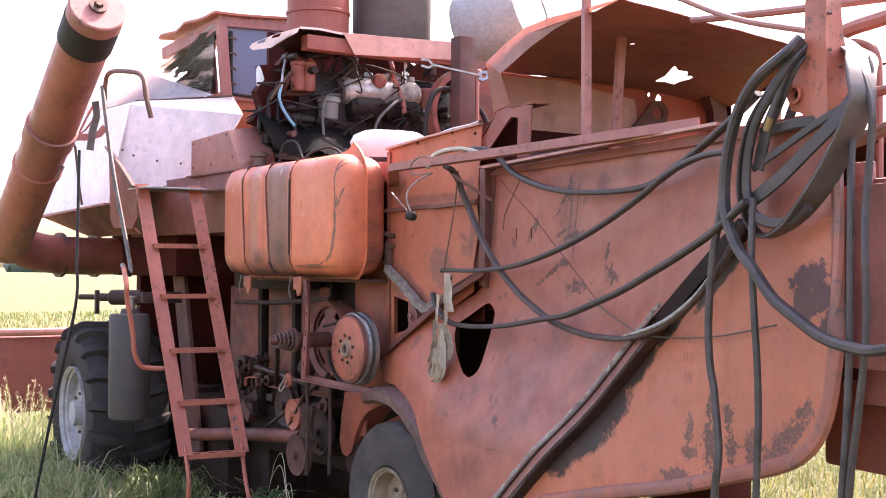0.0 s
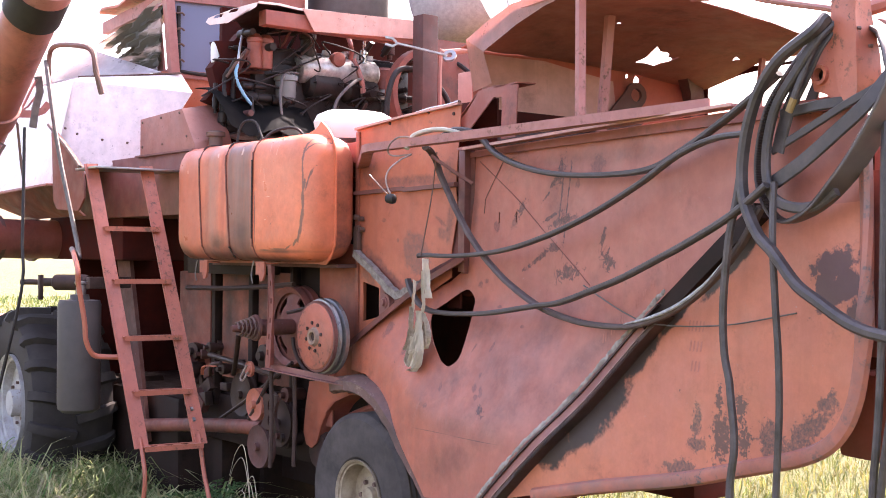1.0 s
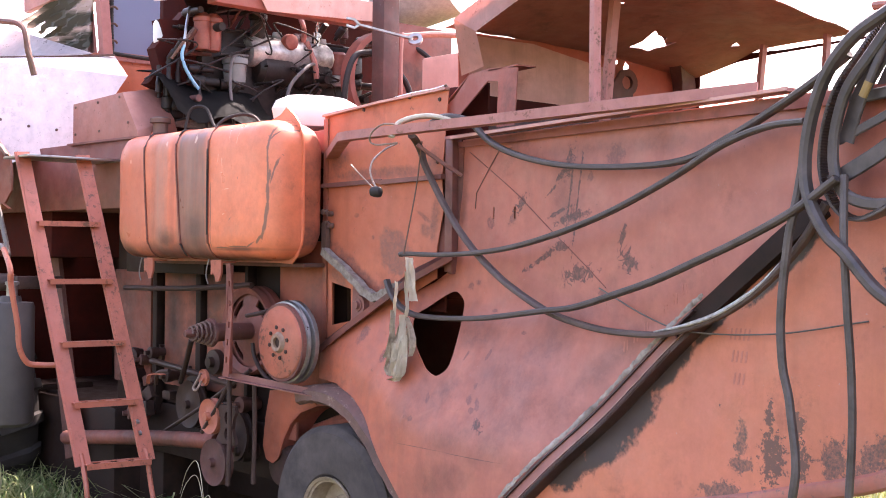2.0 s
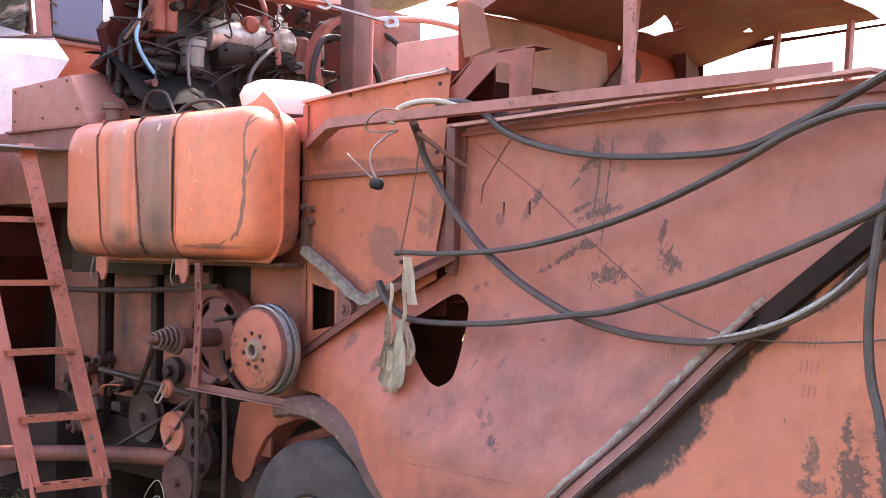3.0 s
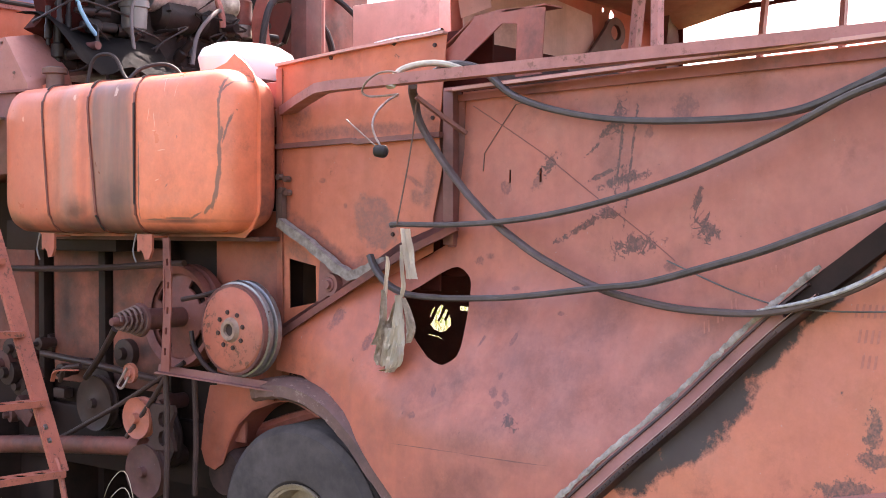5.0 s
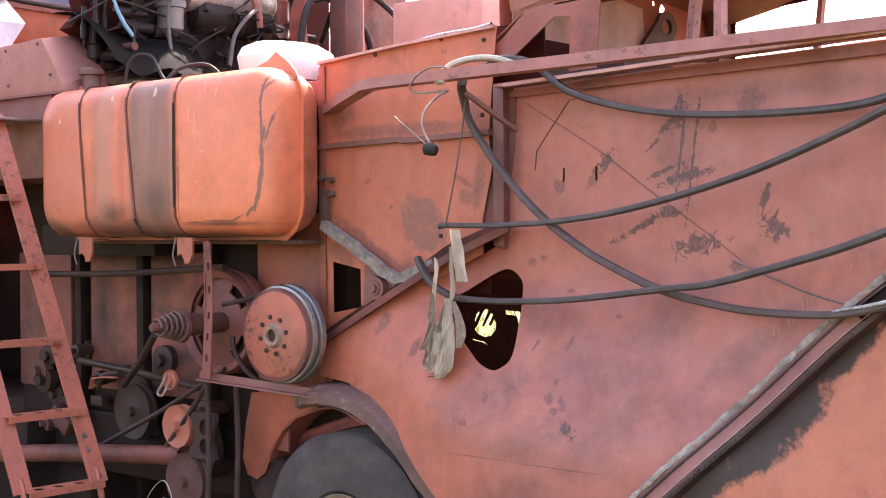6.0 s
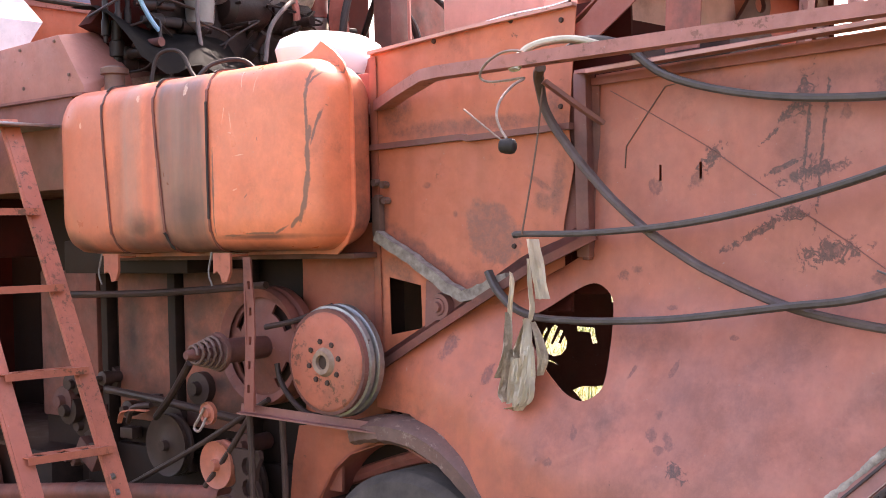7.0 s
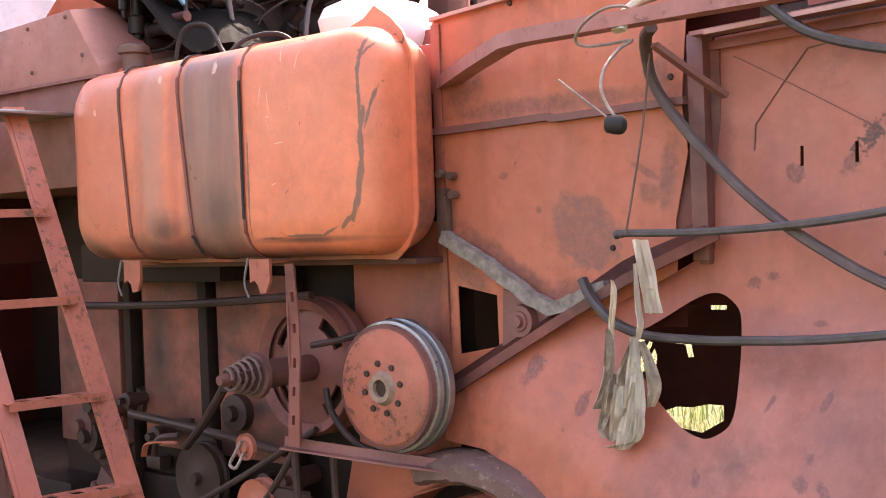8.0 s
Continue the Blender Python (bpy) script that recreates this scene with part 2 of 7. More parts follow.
TANKDARK = [(-0.052, 2.4, 0.00558, 0.1, 2), (-0.055, 2.3, 0.0062, 0.12, -2), (-0.05, 2.2, 0.00868, 0.06, 8), (-0.052, 2.12, 0.00806, 0.1, 0), (-0.062, 2.02, 0.0093, 0.09, 6), (-0.078, 1.95, 0.00868, 0.06, 18), (-0.115, 1.905, 0.035, 0.00806, -40), (-0.19, 1.878, 0.05, 0.00496, -20), (-0.3, 1.868, 0.09, 0.00434, 0), (-0.46, 1.862, 0.06, 0.00434, 0), (-0.03, 2.24, 0.00372, 0.07, 12), (-0.556, 2.02, 0.00496, 0.17, 0), (-0.03, 2.44, 0.00434, 0.05, 25), (-0.37, 2.01, 0.012, 0.00248, -40), (-0.3, 2.22, 0.00248, 0.008, 0)]
TANKSCRATCH = [(-0.488, 2.325, 0.0022, 0.030, 14), (-0.449, 2.30, 0.0022, 0.034, -8), (-0.452, 2.252, 0.010, 0.0022, 10), (-0.405, 2.165, 0.028, 0.0022, -4), (-0.43, 2.036, 0.016, 0.0022, -14), (-0.39, 2.45, 0.0022, 0.04, -14), (-0.31, 2.42, 0.0022, 0.03, 12), (-0.72, 2.44, 0.012, 0.02, 0), (-1.02, 2.43, 0.010, 0.016, 0), (-1.42, 2.35, 0.008, 0.012, 0)]
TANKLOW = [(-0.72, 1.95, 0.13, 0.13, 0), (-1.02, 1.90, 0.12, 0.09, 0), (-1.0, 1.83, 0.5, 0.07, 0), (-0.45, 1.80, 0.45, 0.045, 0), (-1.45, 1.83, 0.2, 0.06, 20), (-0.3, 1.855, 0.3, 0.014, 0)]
M_TANK = paint("bright_orange_paint", (0.77, 0.190, 0.088), (0.72, 0.205, 0.108), grime=0.12, chips=0.3, rough=0.36, streak=0.25, frame_at=M_FRAME_AT, gloss=0.5,
               banded=(([(-0.90, -0.60, 0.9, 0.35), (-1.22, -1.12, 0.45, 0.8)], (0.120, 0.076, 0.060)), ([(-1.13, -1.0, 0.75, 0.6), (-0.80, -0.72, 0.35, 0.9)], (0.30, 0.19, 0.15)), ([(-0.965, -0.925, 0.8, 0.4)], (0.34, 0.075, 0.05)), ([(-1.64, -1.25, 0.45, 0.7)], (0.45, 0.15, 0.10))),
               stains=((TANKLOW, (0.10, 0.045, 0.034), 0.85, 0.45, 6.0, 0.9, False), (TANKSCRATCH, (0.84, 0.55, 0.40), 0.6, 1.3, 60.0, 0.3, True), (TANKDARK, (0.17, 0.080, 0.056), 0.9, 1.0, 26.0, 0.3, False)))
M_ORANGE = paint("orange_part_paint", (0.54, 0.140, 0.062), (0.44, 0.120, 0.072), grime=0.4, chips=0.7, rough=0.5)
M_AUGER = paint("rust_streaked_orange", (0.43, 0.130, 0.096), (0.30, 0.100, 0.078), grime=0.7, chips=1.0, rough=0.42, streak=0.3)
M_ROOF = paint("rusted_roof_underside", (0.31, 0.112, 0.080), (0.38, 0.125, 0.090), grime=0.6, chips=0.3, rough=0.7)
M_GRIMY = paint("grimy_brown_orange", (0.27, 0.074, 0.048), (0.17, 0.050, 0.038), grime=0.95, chips=0.5, rough=0.6, dirt=(0.028, 0.016, 0.014))
M_LADDER = paint("worn_ladder_paint", (0.50, 0.140, 0.082), (0.40, 0.108, 0.068), grime=0.55, chips=1.9, rough=0.42, dirt=(0.07, 0.03, 0.024))
# near-black base colour carries the shade of inner and underside sheets
M_SHADEDARK = plain("shade_dark_inside", (0.042, 0.0095, 0.0075), (0.088, 0.015, 0.011), rough=0.85, scale=6, gloss=0.12)
M_RED = paint("dull_red_paint", (0.33, 0.085, 0.058), (0.27, 0.085, 0.072), grime=0.55, chips=0.6, rough=0.55)
# darker below the tank, along panel edges and across the bottom
PANELDARK = [(-1.35, 1.69, 0.6, 0.10, 0), (-0.95, 1.4, 0.08, 0.4, 0), (-1.3, 1.08, 0.75, 0.14, 0), (-1.38, 1.4, 0.06, 0.4, 0), (-1.74, 1.4, 0.13, 0.4, 0), (-1.15, 1.38, 0.15, 0.05, 25), (-1.10, 1.2, 0.18, 0.10, 0)]
M_DIRTYPANEL = paint("grimy_panel_paint", (0.42, 0.112, 0.060), (0.25, 0.072, 0.048), grime=0.95, chips=0.5, rough=0.6, streak=1.3, dirt=(0.04, 0.022, 0.018), frame_at=M_FRAME_AT, stains=((PANELDARK, (0.040, 0.020, 0.017), 0.9, 0.55, 5.0, 1.0, False),))
M_GUARD = paint("grimy_guard_paint", (0.20, 0.092, 0.072), (0.15, 0.080, 0.066), grime=0.95, chips=1.6, rough=0.6, dirt=(0.050, 0.033, 0.028), rust=(0.30, 0.20, 0.16))
M_SIDE = paint("soiled_side_paint", (0.42, 0.102, 0.052), (0.29, 0.076, 0.046), grime=0.85, chips=0.8, rough=0.5, streak=0.8, dirt=(0.09, 0.04, 0.03))
M_PALERUB = plain("bleached_belt_rubber", (0.64, 0.58, 0.46), (0.34, 0.29, 0.22), rough=0.7, scale=16, relief=0.2)
M_PALEWIRE = plain("bare_cable_wire", (0.42, 0.31, 0.26), (0.18, 0.11, 0.085), rough=0.45, metal=0.3, scale=25)
M_HUB = plain("tan_dusty_hub", (0.36, 0.22, 0.15), (0.20, 0.12, 0.085), rough=0.7, scale=30, relief=0.4)
M_DARKHEAD = paint("dull_header_paint", (0.22, 0.052, 0.038), (0.17, 0.046, 0.036), grime=0.4, chips=0.5, rough=0.6)
M_FRAME = paint("rusty_rose_paint", (0.42, 0.155, 0.128), (0.38, 0.150, 0.132), grime=0.45, chips=1.9, rough=0.5)
M_DARKRED = paint("dark_red_paint", (0.10, 0.034, 0.027), (0.15, 0.046, 0.034), grime=0.9, chips=0.3, rough=0.65)
M_INNER = paint("inner_orange_paint", (0.52, 0.118, 0.075), (0.42, 0.095, 0.062), grime=0.45, chips=0.3, rough=0.6, streak=0.9, dirt=(0.07, 0.038, 0.028))
M_TAN = paint("tan_inner_panel", (0.62, 0.33, 0.275), (0.50, 0.24, 0.195), grime=0.35, chips=0.4, rough=0.6, streak=0.9, dirt=(0.09, 0.05, 0.04))
M_PULLEY = paint("grimy_pulley_paint", (0.52, 0.138, 0.078), (0.40, 0.108, 0.066), grime=0.9, chips=2.0, rough=0.55, dirt=(0.20, 0.085, 0.058))
M_GUIDE = paint("sooty_channel", (0.045, 0.021, 0.018), (0.085, 0.032, 0.027), grime=0.95, chips=0.9, rough=0.5, dirt=(0.022, 0.016, 0.015), rust=(0.28, 0.10, 0.07))
M_DUSKY = paint("dusky_brown_paint", (0.40, 0.160, 0.122), (0.33, 0.138, 0.110), grime=0.55, chips=1.0, rough=0.5)
# lightened rose for edges and sheets that catch the light
M_PALEROSE = paint("light_catching_rose", (0.62, 0.32, 0.265), (0.52, 0.235, 0.19), grime=0.2, chips=1.2, rough=0.4)
M_BROWNCH = paint("brown_channel", (0.25, 0.090, 0.074), (0.17, 0.060, 0.050), grime=0.7, chips=0.9, rough=0.45, dirt=(0.04, 0.022, 0.020))
M_DRUM = plain("dull_grey_rubber", (0.10, 0.082, 0.080), (0.15, 0.125, 0.12), rough=0.6, scale=10, relief=0.3, gloss=0.25)
M_MESH = plain("dusty_grey_mesh", (0.50, 0.47, 0.47), (0.36, 0.33, 0.33), rough=0.6, scale=40, relief=0.8)
M_WORNRUB = plain("worn_sheen_rubber", (0.58, 0.55, 0.54), (0.14, 0.125, 0.125), rough=0.5, scale=42, relief=0.3)
# pale paint lightened further to carry the glare on the hopper
M_PALE = paint("pale_lilac_in_glare", (0.84, 0.74, 0.72), (0.72, 0.60, 0.59), grime=0.25, chips=1.0, rough=0.35)
M_GREASE = plain("greasy_black", (0.034, 0.020, 0.017), (0.088, 0.046, 0.038), rough=0.5, scale=9, gloss=0.2)
M_ENGINE = plain("oily_engine_black", (0.014, 0.010, 0.0095), (0.040, 0.027, 0.024), rough=0.45, scale=22, relief=0.5, gloss=0.25)
M_IRON = plain("rusty_iron", (0.12, 0.060, 0.045), (0.20, 0.115, 0.09), rough=0.65, metal=0.25, scale=16)
M_STEEL = plain("worn_steel", (0.42, 0.40, 0.39), (0.26, 0.24, 0.23), rough=0.38, metal=0.85, scale=18, relief=0.1)
M_ALU = plain("oily_aluminium", (0.66, 0.63, 0.61), (0.13, 0.11, 0.10), rough=0.4, metal=0.5, scale=16, relief=0.5)
M_SCALE = plain("scaly_rust", (0.10, 0.055, 0.047), (0.27, 0.19, 0.165), rough=0.8, scale=42, relief=0.6)
M_CRUST = plain("grey_dust_crust", (0.43, 0.355, 0.295), (0.11, 0.078, 0.062), rough=0.9, scale=24, relief=0.4)
M_RUBBER = plain("grey_black_rubber", (0.022, 0.018, 0.017), (0.042, 0.033, 0.031), rough=0.6, scale=20, relief=0.1, gloss=0.22)
M_CAKED = plain("caked_grey_dust", (0.34, 0.28, 0.235), (0.10, 0.07, 0.058), rough=0.9, scale=24, relief=0.4)
M_CHANNEL = paint("rubbed_brown_channel", (0.34, 0.130, 0.105), (0.25, 0.090, 0.075), grime=0.5, chips=1.2, rough=0.45, dirt=(0.06, 0.03, 0.026))
M_BARELINE = plain("rubbed_bare_edge", (0.50, 0.30, 0.25), (0.24, 0.11, 0.09), rough=0.5, scale=30)
M_COVER = plain("black_sheet_rubber", (0.009, 0.008, 0.008), (0.022, 0.019, 0.018), rough=0.75, scale=12, gloss=0.12)
# near-black: oily iron, and the shade of hollows behind the drives
M_BLACKENED = plain("oily_and_shaded_iron", (0.017, 0.010, 0.0085), (0.044, 0.023, 0.018), rough=0.6, scale=9, gloss=0.15)
# rose lightened almost to white for the sunlit wing and hood edge
M_SUNROSE = paint("sunlit_rose_sheet", (0.80, 0.66, 0.62), (0.72, 0.50, 0.45), grime=0.15, chips=0.8, rough=0.4)
# lighter copy of the belt rubber for the broad loop in sunlight
M_FLATBELT = plain("sunlit_flat_rubber", (0.085, 0.068, 0.064), (0.15, 0.118, 0.11), rough=0.5, scale=10, relief=0.25, gloss=0.4)
M_BELT = plain("worn_belt_rubber", (0.042, 0.032, 0.030), (0.108, 0.082, 0.076), rough=0.5, scale=14, relief=0.3, gloss=0.4)
M_DUSTBELT = plain("dusty_belt_rubber", (0.085, 0.060, 0.054), (0.14, 0.10, 0.092), rough=0.65, scale=16, relief=0.25, gloss=0.2)
M_CANISTER = plain("dull_black_paint", (0.058, 0.047, 0.045), (0.105, 0.082, 0.075), rough=0.55, scale=7, gloss=0.3)
M_OCHRE = plain("ochre_tape", (0.33, 0.20, 0.06), (0.24, 0.15, 0.06), rough=0.7, scale=20)
M_TYRE = plain("weathered_tyre", (0.030, 0.023, 0.021), (0.062, 0.050, 0.045), rough=0.75, scale=9, relief=0.3, gloss=0.22)
M_DUSTYRE = plain("dusty_grey_tyre", (0.050, 0.039, 0.035), (0.115, 0.090, 0.081), rough=0.8, scale=8, relief=0.3, gloss=0.22)
M_LIP = paint("worn_lip_paint", (0.50, 0.150, 0.092), (0.36, 0.130, 0.100), grime=0.9, chips=1.9, rough=0.5, dirt=(0.15, 0.11, 0.10), rust=(0.11, 0.085, 0.08))
M_RIM = plain("dusty_cream_rim_paint", (0.44, 0.34, 0.23), (0.20, 0.125, 0.08), rough=0.6, scale=9)
M_WRIM = paint("white_rim_paint", (0.50, 0.47, 0.46), (0.40, 0.37, 0.36), grime=0.75, chips=1.6, rough=0.5, dirt=(0.14, 0.085, 0.06), rust=(0.16, 0.075, 0.045))
M_WHITE = plain("white_plastic", (0.80, 0.80, 0.80), (0.74, 0.74, 0.73), rough=0.4, scale=5, relief=0.05)
# upright streaks in the canvas stand in for crease shade
M_RAG = plain("dirty_canvas", (0.96, 0.86, 0.71), (0.80, 0.65, 0.50), rough=0.95, scale=34, relief=0.3, stretch=(1, 1, 0.3))
# darker canvas on the rear flaps paints the shade between folds
M_FOLDSHADE = plain("fold_shade_canvas", (0.80, 0.66, 0.51), (0.42, 0.31, 0.22), rough=0.95, scale=30, relief=0.3)
M_BLUE = plain("blue_hose", (0.22, 0.44, 0.62), (0.16, 0.34, 0.50), rough=0.4, scale=8)
M_REDPART = plain("red_filter_paint", (0.33, 0.085, 0.058), (0.17, 0.045, 0.034), rough=0.5, scale=12)
M_GLASSBOWL = plain("cloudy_glass_bowl", (0.19, 0.18, 0.18), (0.11, 0.10, 0.10), rough=0.2, scale=6, relief=0.02)
M_WIRE = plain("dull_wire", (0.10, 0.085, 0.075), (0.2, 0.17, 0.15), rough=0.5, metal=0.4, scale=20)
M_CHROME = plain("scuffed_chrome", (0.62, 0.60, 0.56), (0.48, 0.46, 0.42), rough=0.25, metal=0.95, scale=14, relief=0.05)


def glass_mat():
    m, t, b, pos = node_mat("dusty_window_glass", 0.12)
    b.inputs["Base Color"].default_value = (0.21, 0.225, 0.32, 1)
    b.inputs["Transmission Weight"].default_value = 0.1
    return m


M_GLASS = glass_mat()


def stripe_cloth():
    m, t, b, pos = node_mat("torn_sun_cloth", 0.9)
    f = step(t, tex(t, pos, 2.6, 4, 0.5, stretch=(0.5, 0.5, 3.5)), 0.47, 0.57)
    t.links.new(mix(t, f, (0.12, 0.105, 0.078), (0.66, 0.52, 0.47)), b.inputs["Base Color"])
    return m


M_CLOTH = stripe_cloth()


# ---- mesh helpers ----
PLACE = {}


def thing(name, loc, label, category, group="", kind=""):
    ob = new(name)
    ob.location = loc
    PLACE[ob] = Vector(loc)
    return tagged(ob, label, category, group, kind)


def part(name, bm, material, parent=None, label="", sharp=35):
    """Links a bmesh, given in world metres, as one mesh object under a thing or a part."""
    bmesh.ops.recalc_face_normals(bm, faces=bm.faces)
    co = [v.co for v in bm.verts]
    mid = sum(((max(c[i] for c in co) + min(c[i] for c in co)) / 2 * Vector((i == 0, i == 1, i == 2)) for i in range(3)), Vector())
    for v in bm.verts:
        v.co -= mid
    me = bpy.data.meshes.new(name)
    bm.to_mesh(me)
    bm.free()
    me.materials.append(material)
    me.shade_smooth()
    me.set_sharp_from_angle(angle=radians(sharp))
    ob = new(name, me)
    PLACE[ob] = mid.copy()
    if parent:
        ob.parent = parent
        ob.location = mid - PLACE[parent]
    else:
        ob.location = mid
    return tagged(ob, label)


def box(bm, mid, size, turn=None, bevel=0.0):
    made = bmesh.ops.create_cube(bm, size=1.0)["verts"]
    m = Matrix.Translation(mid) @ (turn.to_4x4() if turn else Matrix()) @ Matrix.Diagonal((*size, 1))
    bmesh.ops.transform(bm, matrix=m, verts=made)
    if bevel:
        edges = list({e for v in made for e in v.link_edges})
        bmesh.ops.bevel(bm, geom=edges, offset=bevel, segments=2, affect="EDGES", profile=0.6)
    return bm


def bridge(bm, a, b, flip=False):
    n = len(a)
    for i in range(n):
        f = (a[i], a[(i + 1) % n], b[(i + 1) % n], b[i])
        bm.faces.new(f[::-1] if flip else f)


def loft(bm, rings, caps=True, closed=False):
    rows = [[bm.verts.new(p) for p in ring] for ring in rings]
    for a, b in zip(rows, rows[1:] + (rows[:1] if closed else [])):
        bridge(bm, a, b)
    if caps and not closed:
        bm.faces.new(rows[0][::-1])
        bm.faces.new(rows[-1])
    return bm


def spline(points, per=8):
    """A smooth curve through points."""
    p = [Vector(q) for q in points]
    p = [2 * p[0] - p[1], *p, 2 * p[-1] - p[-2]]
    out = []
    for a, b, c, d in zip(p, p[1:], p[2:], p[3:]):
        for k in range(per):
            s = k / per
            out.append(0.5 * (2 * b + (c - a) * s + (2 * a - 5 * b + 4 * c - d) * s * s + (3 * b - a - 3 * c + d) * s ** 3))
    return out + [p[-2]]


def sweep(bm, path, section, up=(0, 0, 1), closed=False, taper=None):
    """A section, as (across, up) pairs, drawn along a path."""
    path = [Vector(q) for q in path]
    n, rings = len(path), []
    side0 = None
    for i, q in enumerate(path):
        a = path[i - 1] if i or closed else path[0]
        b = path[(i + 1) % n] if i + 1 < n or closed else path[-1]
        ahead = (b - a).normalized()
        side = ahead.cross(Vector(up))
        if side.length < 1e-3:
            side = side0 or ahead.orthogonal()
        side.normalize()
        if side0 and side.dot(side0) < 0 and up == (0, 0, 1):
            side = -side
        side0 = side
        top = side.cross(ahead)
        k = taper(i / max(1, n - 1)) if taper else 1.0
        rings.append([q + side * (x * k) + top * (y * k) for x, y in section])
    return loft(bm, rings, closed=closed)


def ring2(r, n=10, ry=None):
    return [(r * math.cos(2 * math.pi * i / n), (ry or r) * math.sin(2 * math.pi * i / n)) for i in range(n)]


def strap2(w, h):
    """A belt's section with its corners taken off."""
    a, b, c = w / 2, h / 2, min(w, h) * 0.28
    return [(-a + c, -b), (a - c, -b), (a, -b + c), (a, b - c), (a - c, b), (-a + c, b), (-a, b - c), (-a, -b + c)]


def bar2(w, h):
    return [(-w / 2, -h / 2), (w / 2, -h / 2), (w / 2, h / 2), (-w / 2, h / 2)]


def tube(bm, points, r, n=8, per=6, smooth=True):
    return sweep(bm, spline(points, per) if smooth and len(points) > 2 else points, ring2(r, n))


def lathe(bm, profile, origin, axis, n=32):
    """Rings of (radius, distance along the axis)."""
    axis = Vector(axis).normalized()
    e = axis.orthogonal().normalized()
    f = axis.cross(e)
    o = Vector(origin)
    rows = []
    for r, h in profile:
        if r < 1e-4:
            rows.append([bm.verts.new(o + axis * h)])
        else:
            rows.append([bm.verts.new(o + axis * h + r * (math.cos(a) * e + math.sin(a) * f)) for a in (2 * math.pi * i / n for i in range(n))])
    for a, b in zip(rows, rows[1:]):
        if len(a) == 1 and len(b) == 1:
            continue
        for i in range(n):
            j = (i + 1) % n
            if len(a) == 1:
                bm.faces.new((a[0], b[j], b[i]))
            elif len(b) == 1:
                bm.faces.new((a[i], a[j], b[0]))
            else:
                bm.faces.new((a[i], a[j], b[j], b[i]))
    return bm


def sheet(outline, holes, place, cell=0.1, thick=0.004, inward=(0, 1, 0)):
    """A metal sheet with holes: outline and holes as (a, b) pairs, place(a, b) gives the point in the world."""
    bm = bmesh.new()
    edges = []
    for loop in (outline, *holes):
        vs = [bm.verts.new((a, b, 0)) for a, b in loop]
        edges += [bm.edges.new((vs[i], vs[(i + 1) % len(vs)])) for i in range(len(vs))]
    bmesh.ops.triangle_fill(bm, edges=edges, use_beauty=True, use_dissolve=False)
    for axis in (0, 1):
        lo, hi = min(p[axis] for p in outline), max(p[axis] for p in outline)
        at = lo + cell
        while at < hi:
            co, no = [0, 0, 0], [0, 0, 0]
            co[axis], no[axis] = at, 1
            bmesh.ops.bisect_plane(bm, geom=bm.verts[:] + bm.edges[:] + bm.faces[:], plane_co=co, plane_no=no, dist=1e-4)
            at += cell
    for v in bm.verts:
        v.co = place(v.co.x, v.co.y)
    back = bmesh.ops.duplicate(bm, geom=bm.faces[:])
    twin = {k: w for k, w in back["vert_map"].items() if isinstance(k, bmesh.types.BMVert)}
    copied = {g for g in back["geom"] if isinstance(g, bmesh.types.BMVert)}
    rim = [e for e in bm.edges if len(e.link_faces) == 1 and e.verts[0] not in copied and e.verts[1] not in copied]
    for v in copied:
        v.co += Vector(inward) * thick
    for e in rim:
        a, b = e.verts
        if a in twin and b in twin:
            bm.faces.new((a, b, twin[b], twin[a]))
    return bm


def prism(bm, poly, place, depth):
    """A flat plate: poly as (a, b) pairs, place(a, b, 0..1) gives the point."""
    return loft(bm, [[place(a, b, 0.0) for a, b in poly], [place(a, b, depth) for a, b in poly]])


# the forward half of the machine stands in its own frame: u to the rear, v inward, z up
TURN = radians(9.5)
UX, VX = Vector((math.cos(TURN), math.sin(TURN), 0)), Vector((-math.sin(TURN), math.cos(TURN), 0))
TURN_M = Matrix.Rotation(TURN, 3, "Z")


def mw(u, v, z):
    return Vector((0.08, -0.184, 0)) + UX * u + VX * v + Vector((0, 0, z))


def smooth01(k):
    k = min(1.0, max(0.0, k))
    return k * k * (3 - 2 * k)


def hood(x, z):
    """How far in the side of the straw hood lies: it leans, and its lower front swells outward."""
    start = 1.62 + 0.28 * smooth01((1.1 - x) / 0.8)
    return 0.0458 * (z - 1.9) - min(0.21, 0.37 * max(0.0, start - z)) * smooth01((2.6 - x) / 1.1)


def hp(x, z, off=0.0):
    dent = 0.006 * noise.noise((x * 2.2, z * 2.2, 3.1)) + 0.002 * noise.noise((x * 7, z * 7, 1.0))
    return Vector((x, hood(x, z) - off + dent, z))


# ---- the combine harvester ----
combine = thing("combine_harvester", (0, 0, GZ), "derelict orange-red combine harvester, sun-bleached and rusty, standing in grass", "combine harvester")

# straw hood: side sheets, with a ragged hole and two slots
HOLE = [(0.735, 1.555), (0.80, 1.59), (0.885, 1.645), (0.94, 1.668), (0.99, 1.668), (1.034, 1.64), (1.058, 1.60), (1.077, 1.523), (1.093, 1.425), (1.097, 1.362), (1.083, 1.325), (1.037, 1.298), (1.0, 1.297), (0.944, 1.316), (0.90, 1.345), (0.84, 1.39), (0.79, 1.44), (0.745, 1.50)]
SLOTS = [[(x, 2.0), (x + 0.011, 2.0), (x + 0.011, 2.052), (x, 2.052)] for x in (1.235, 1.392)]
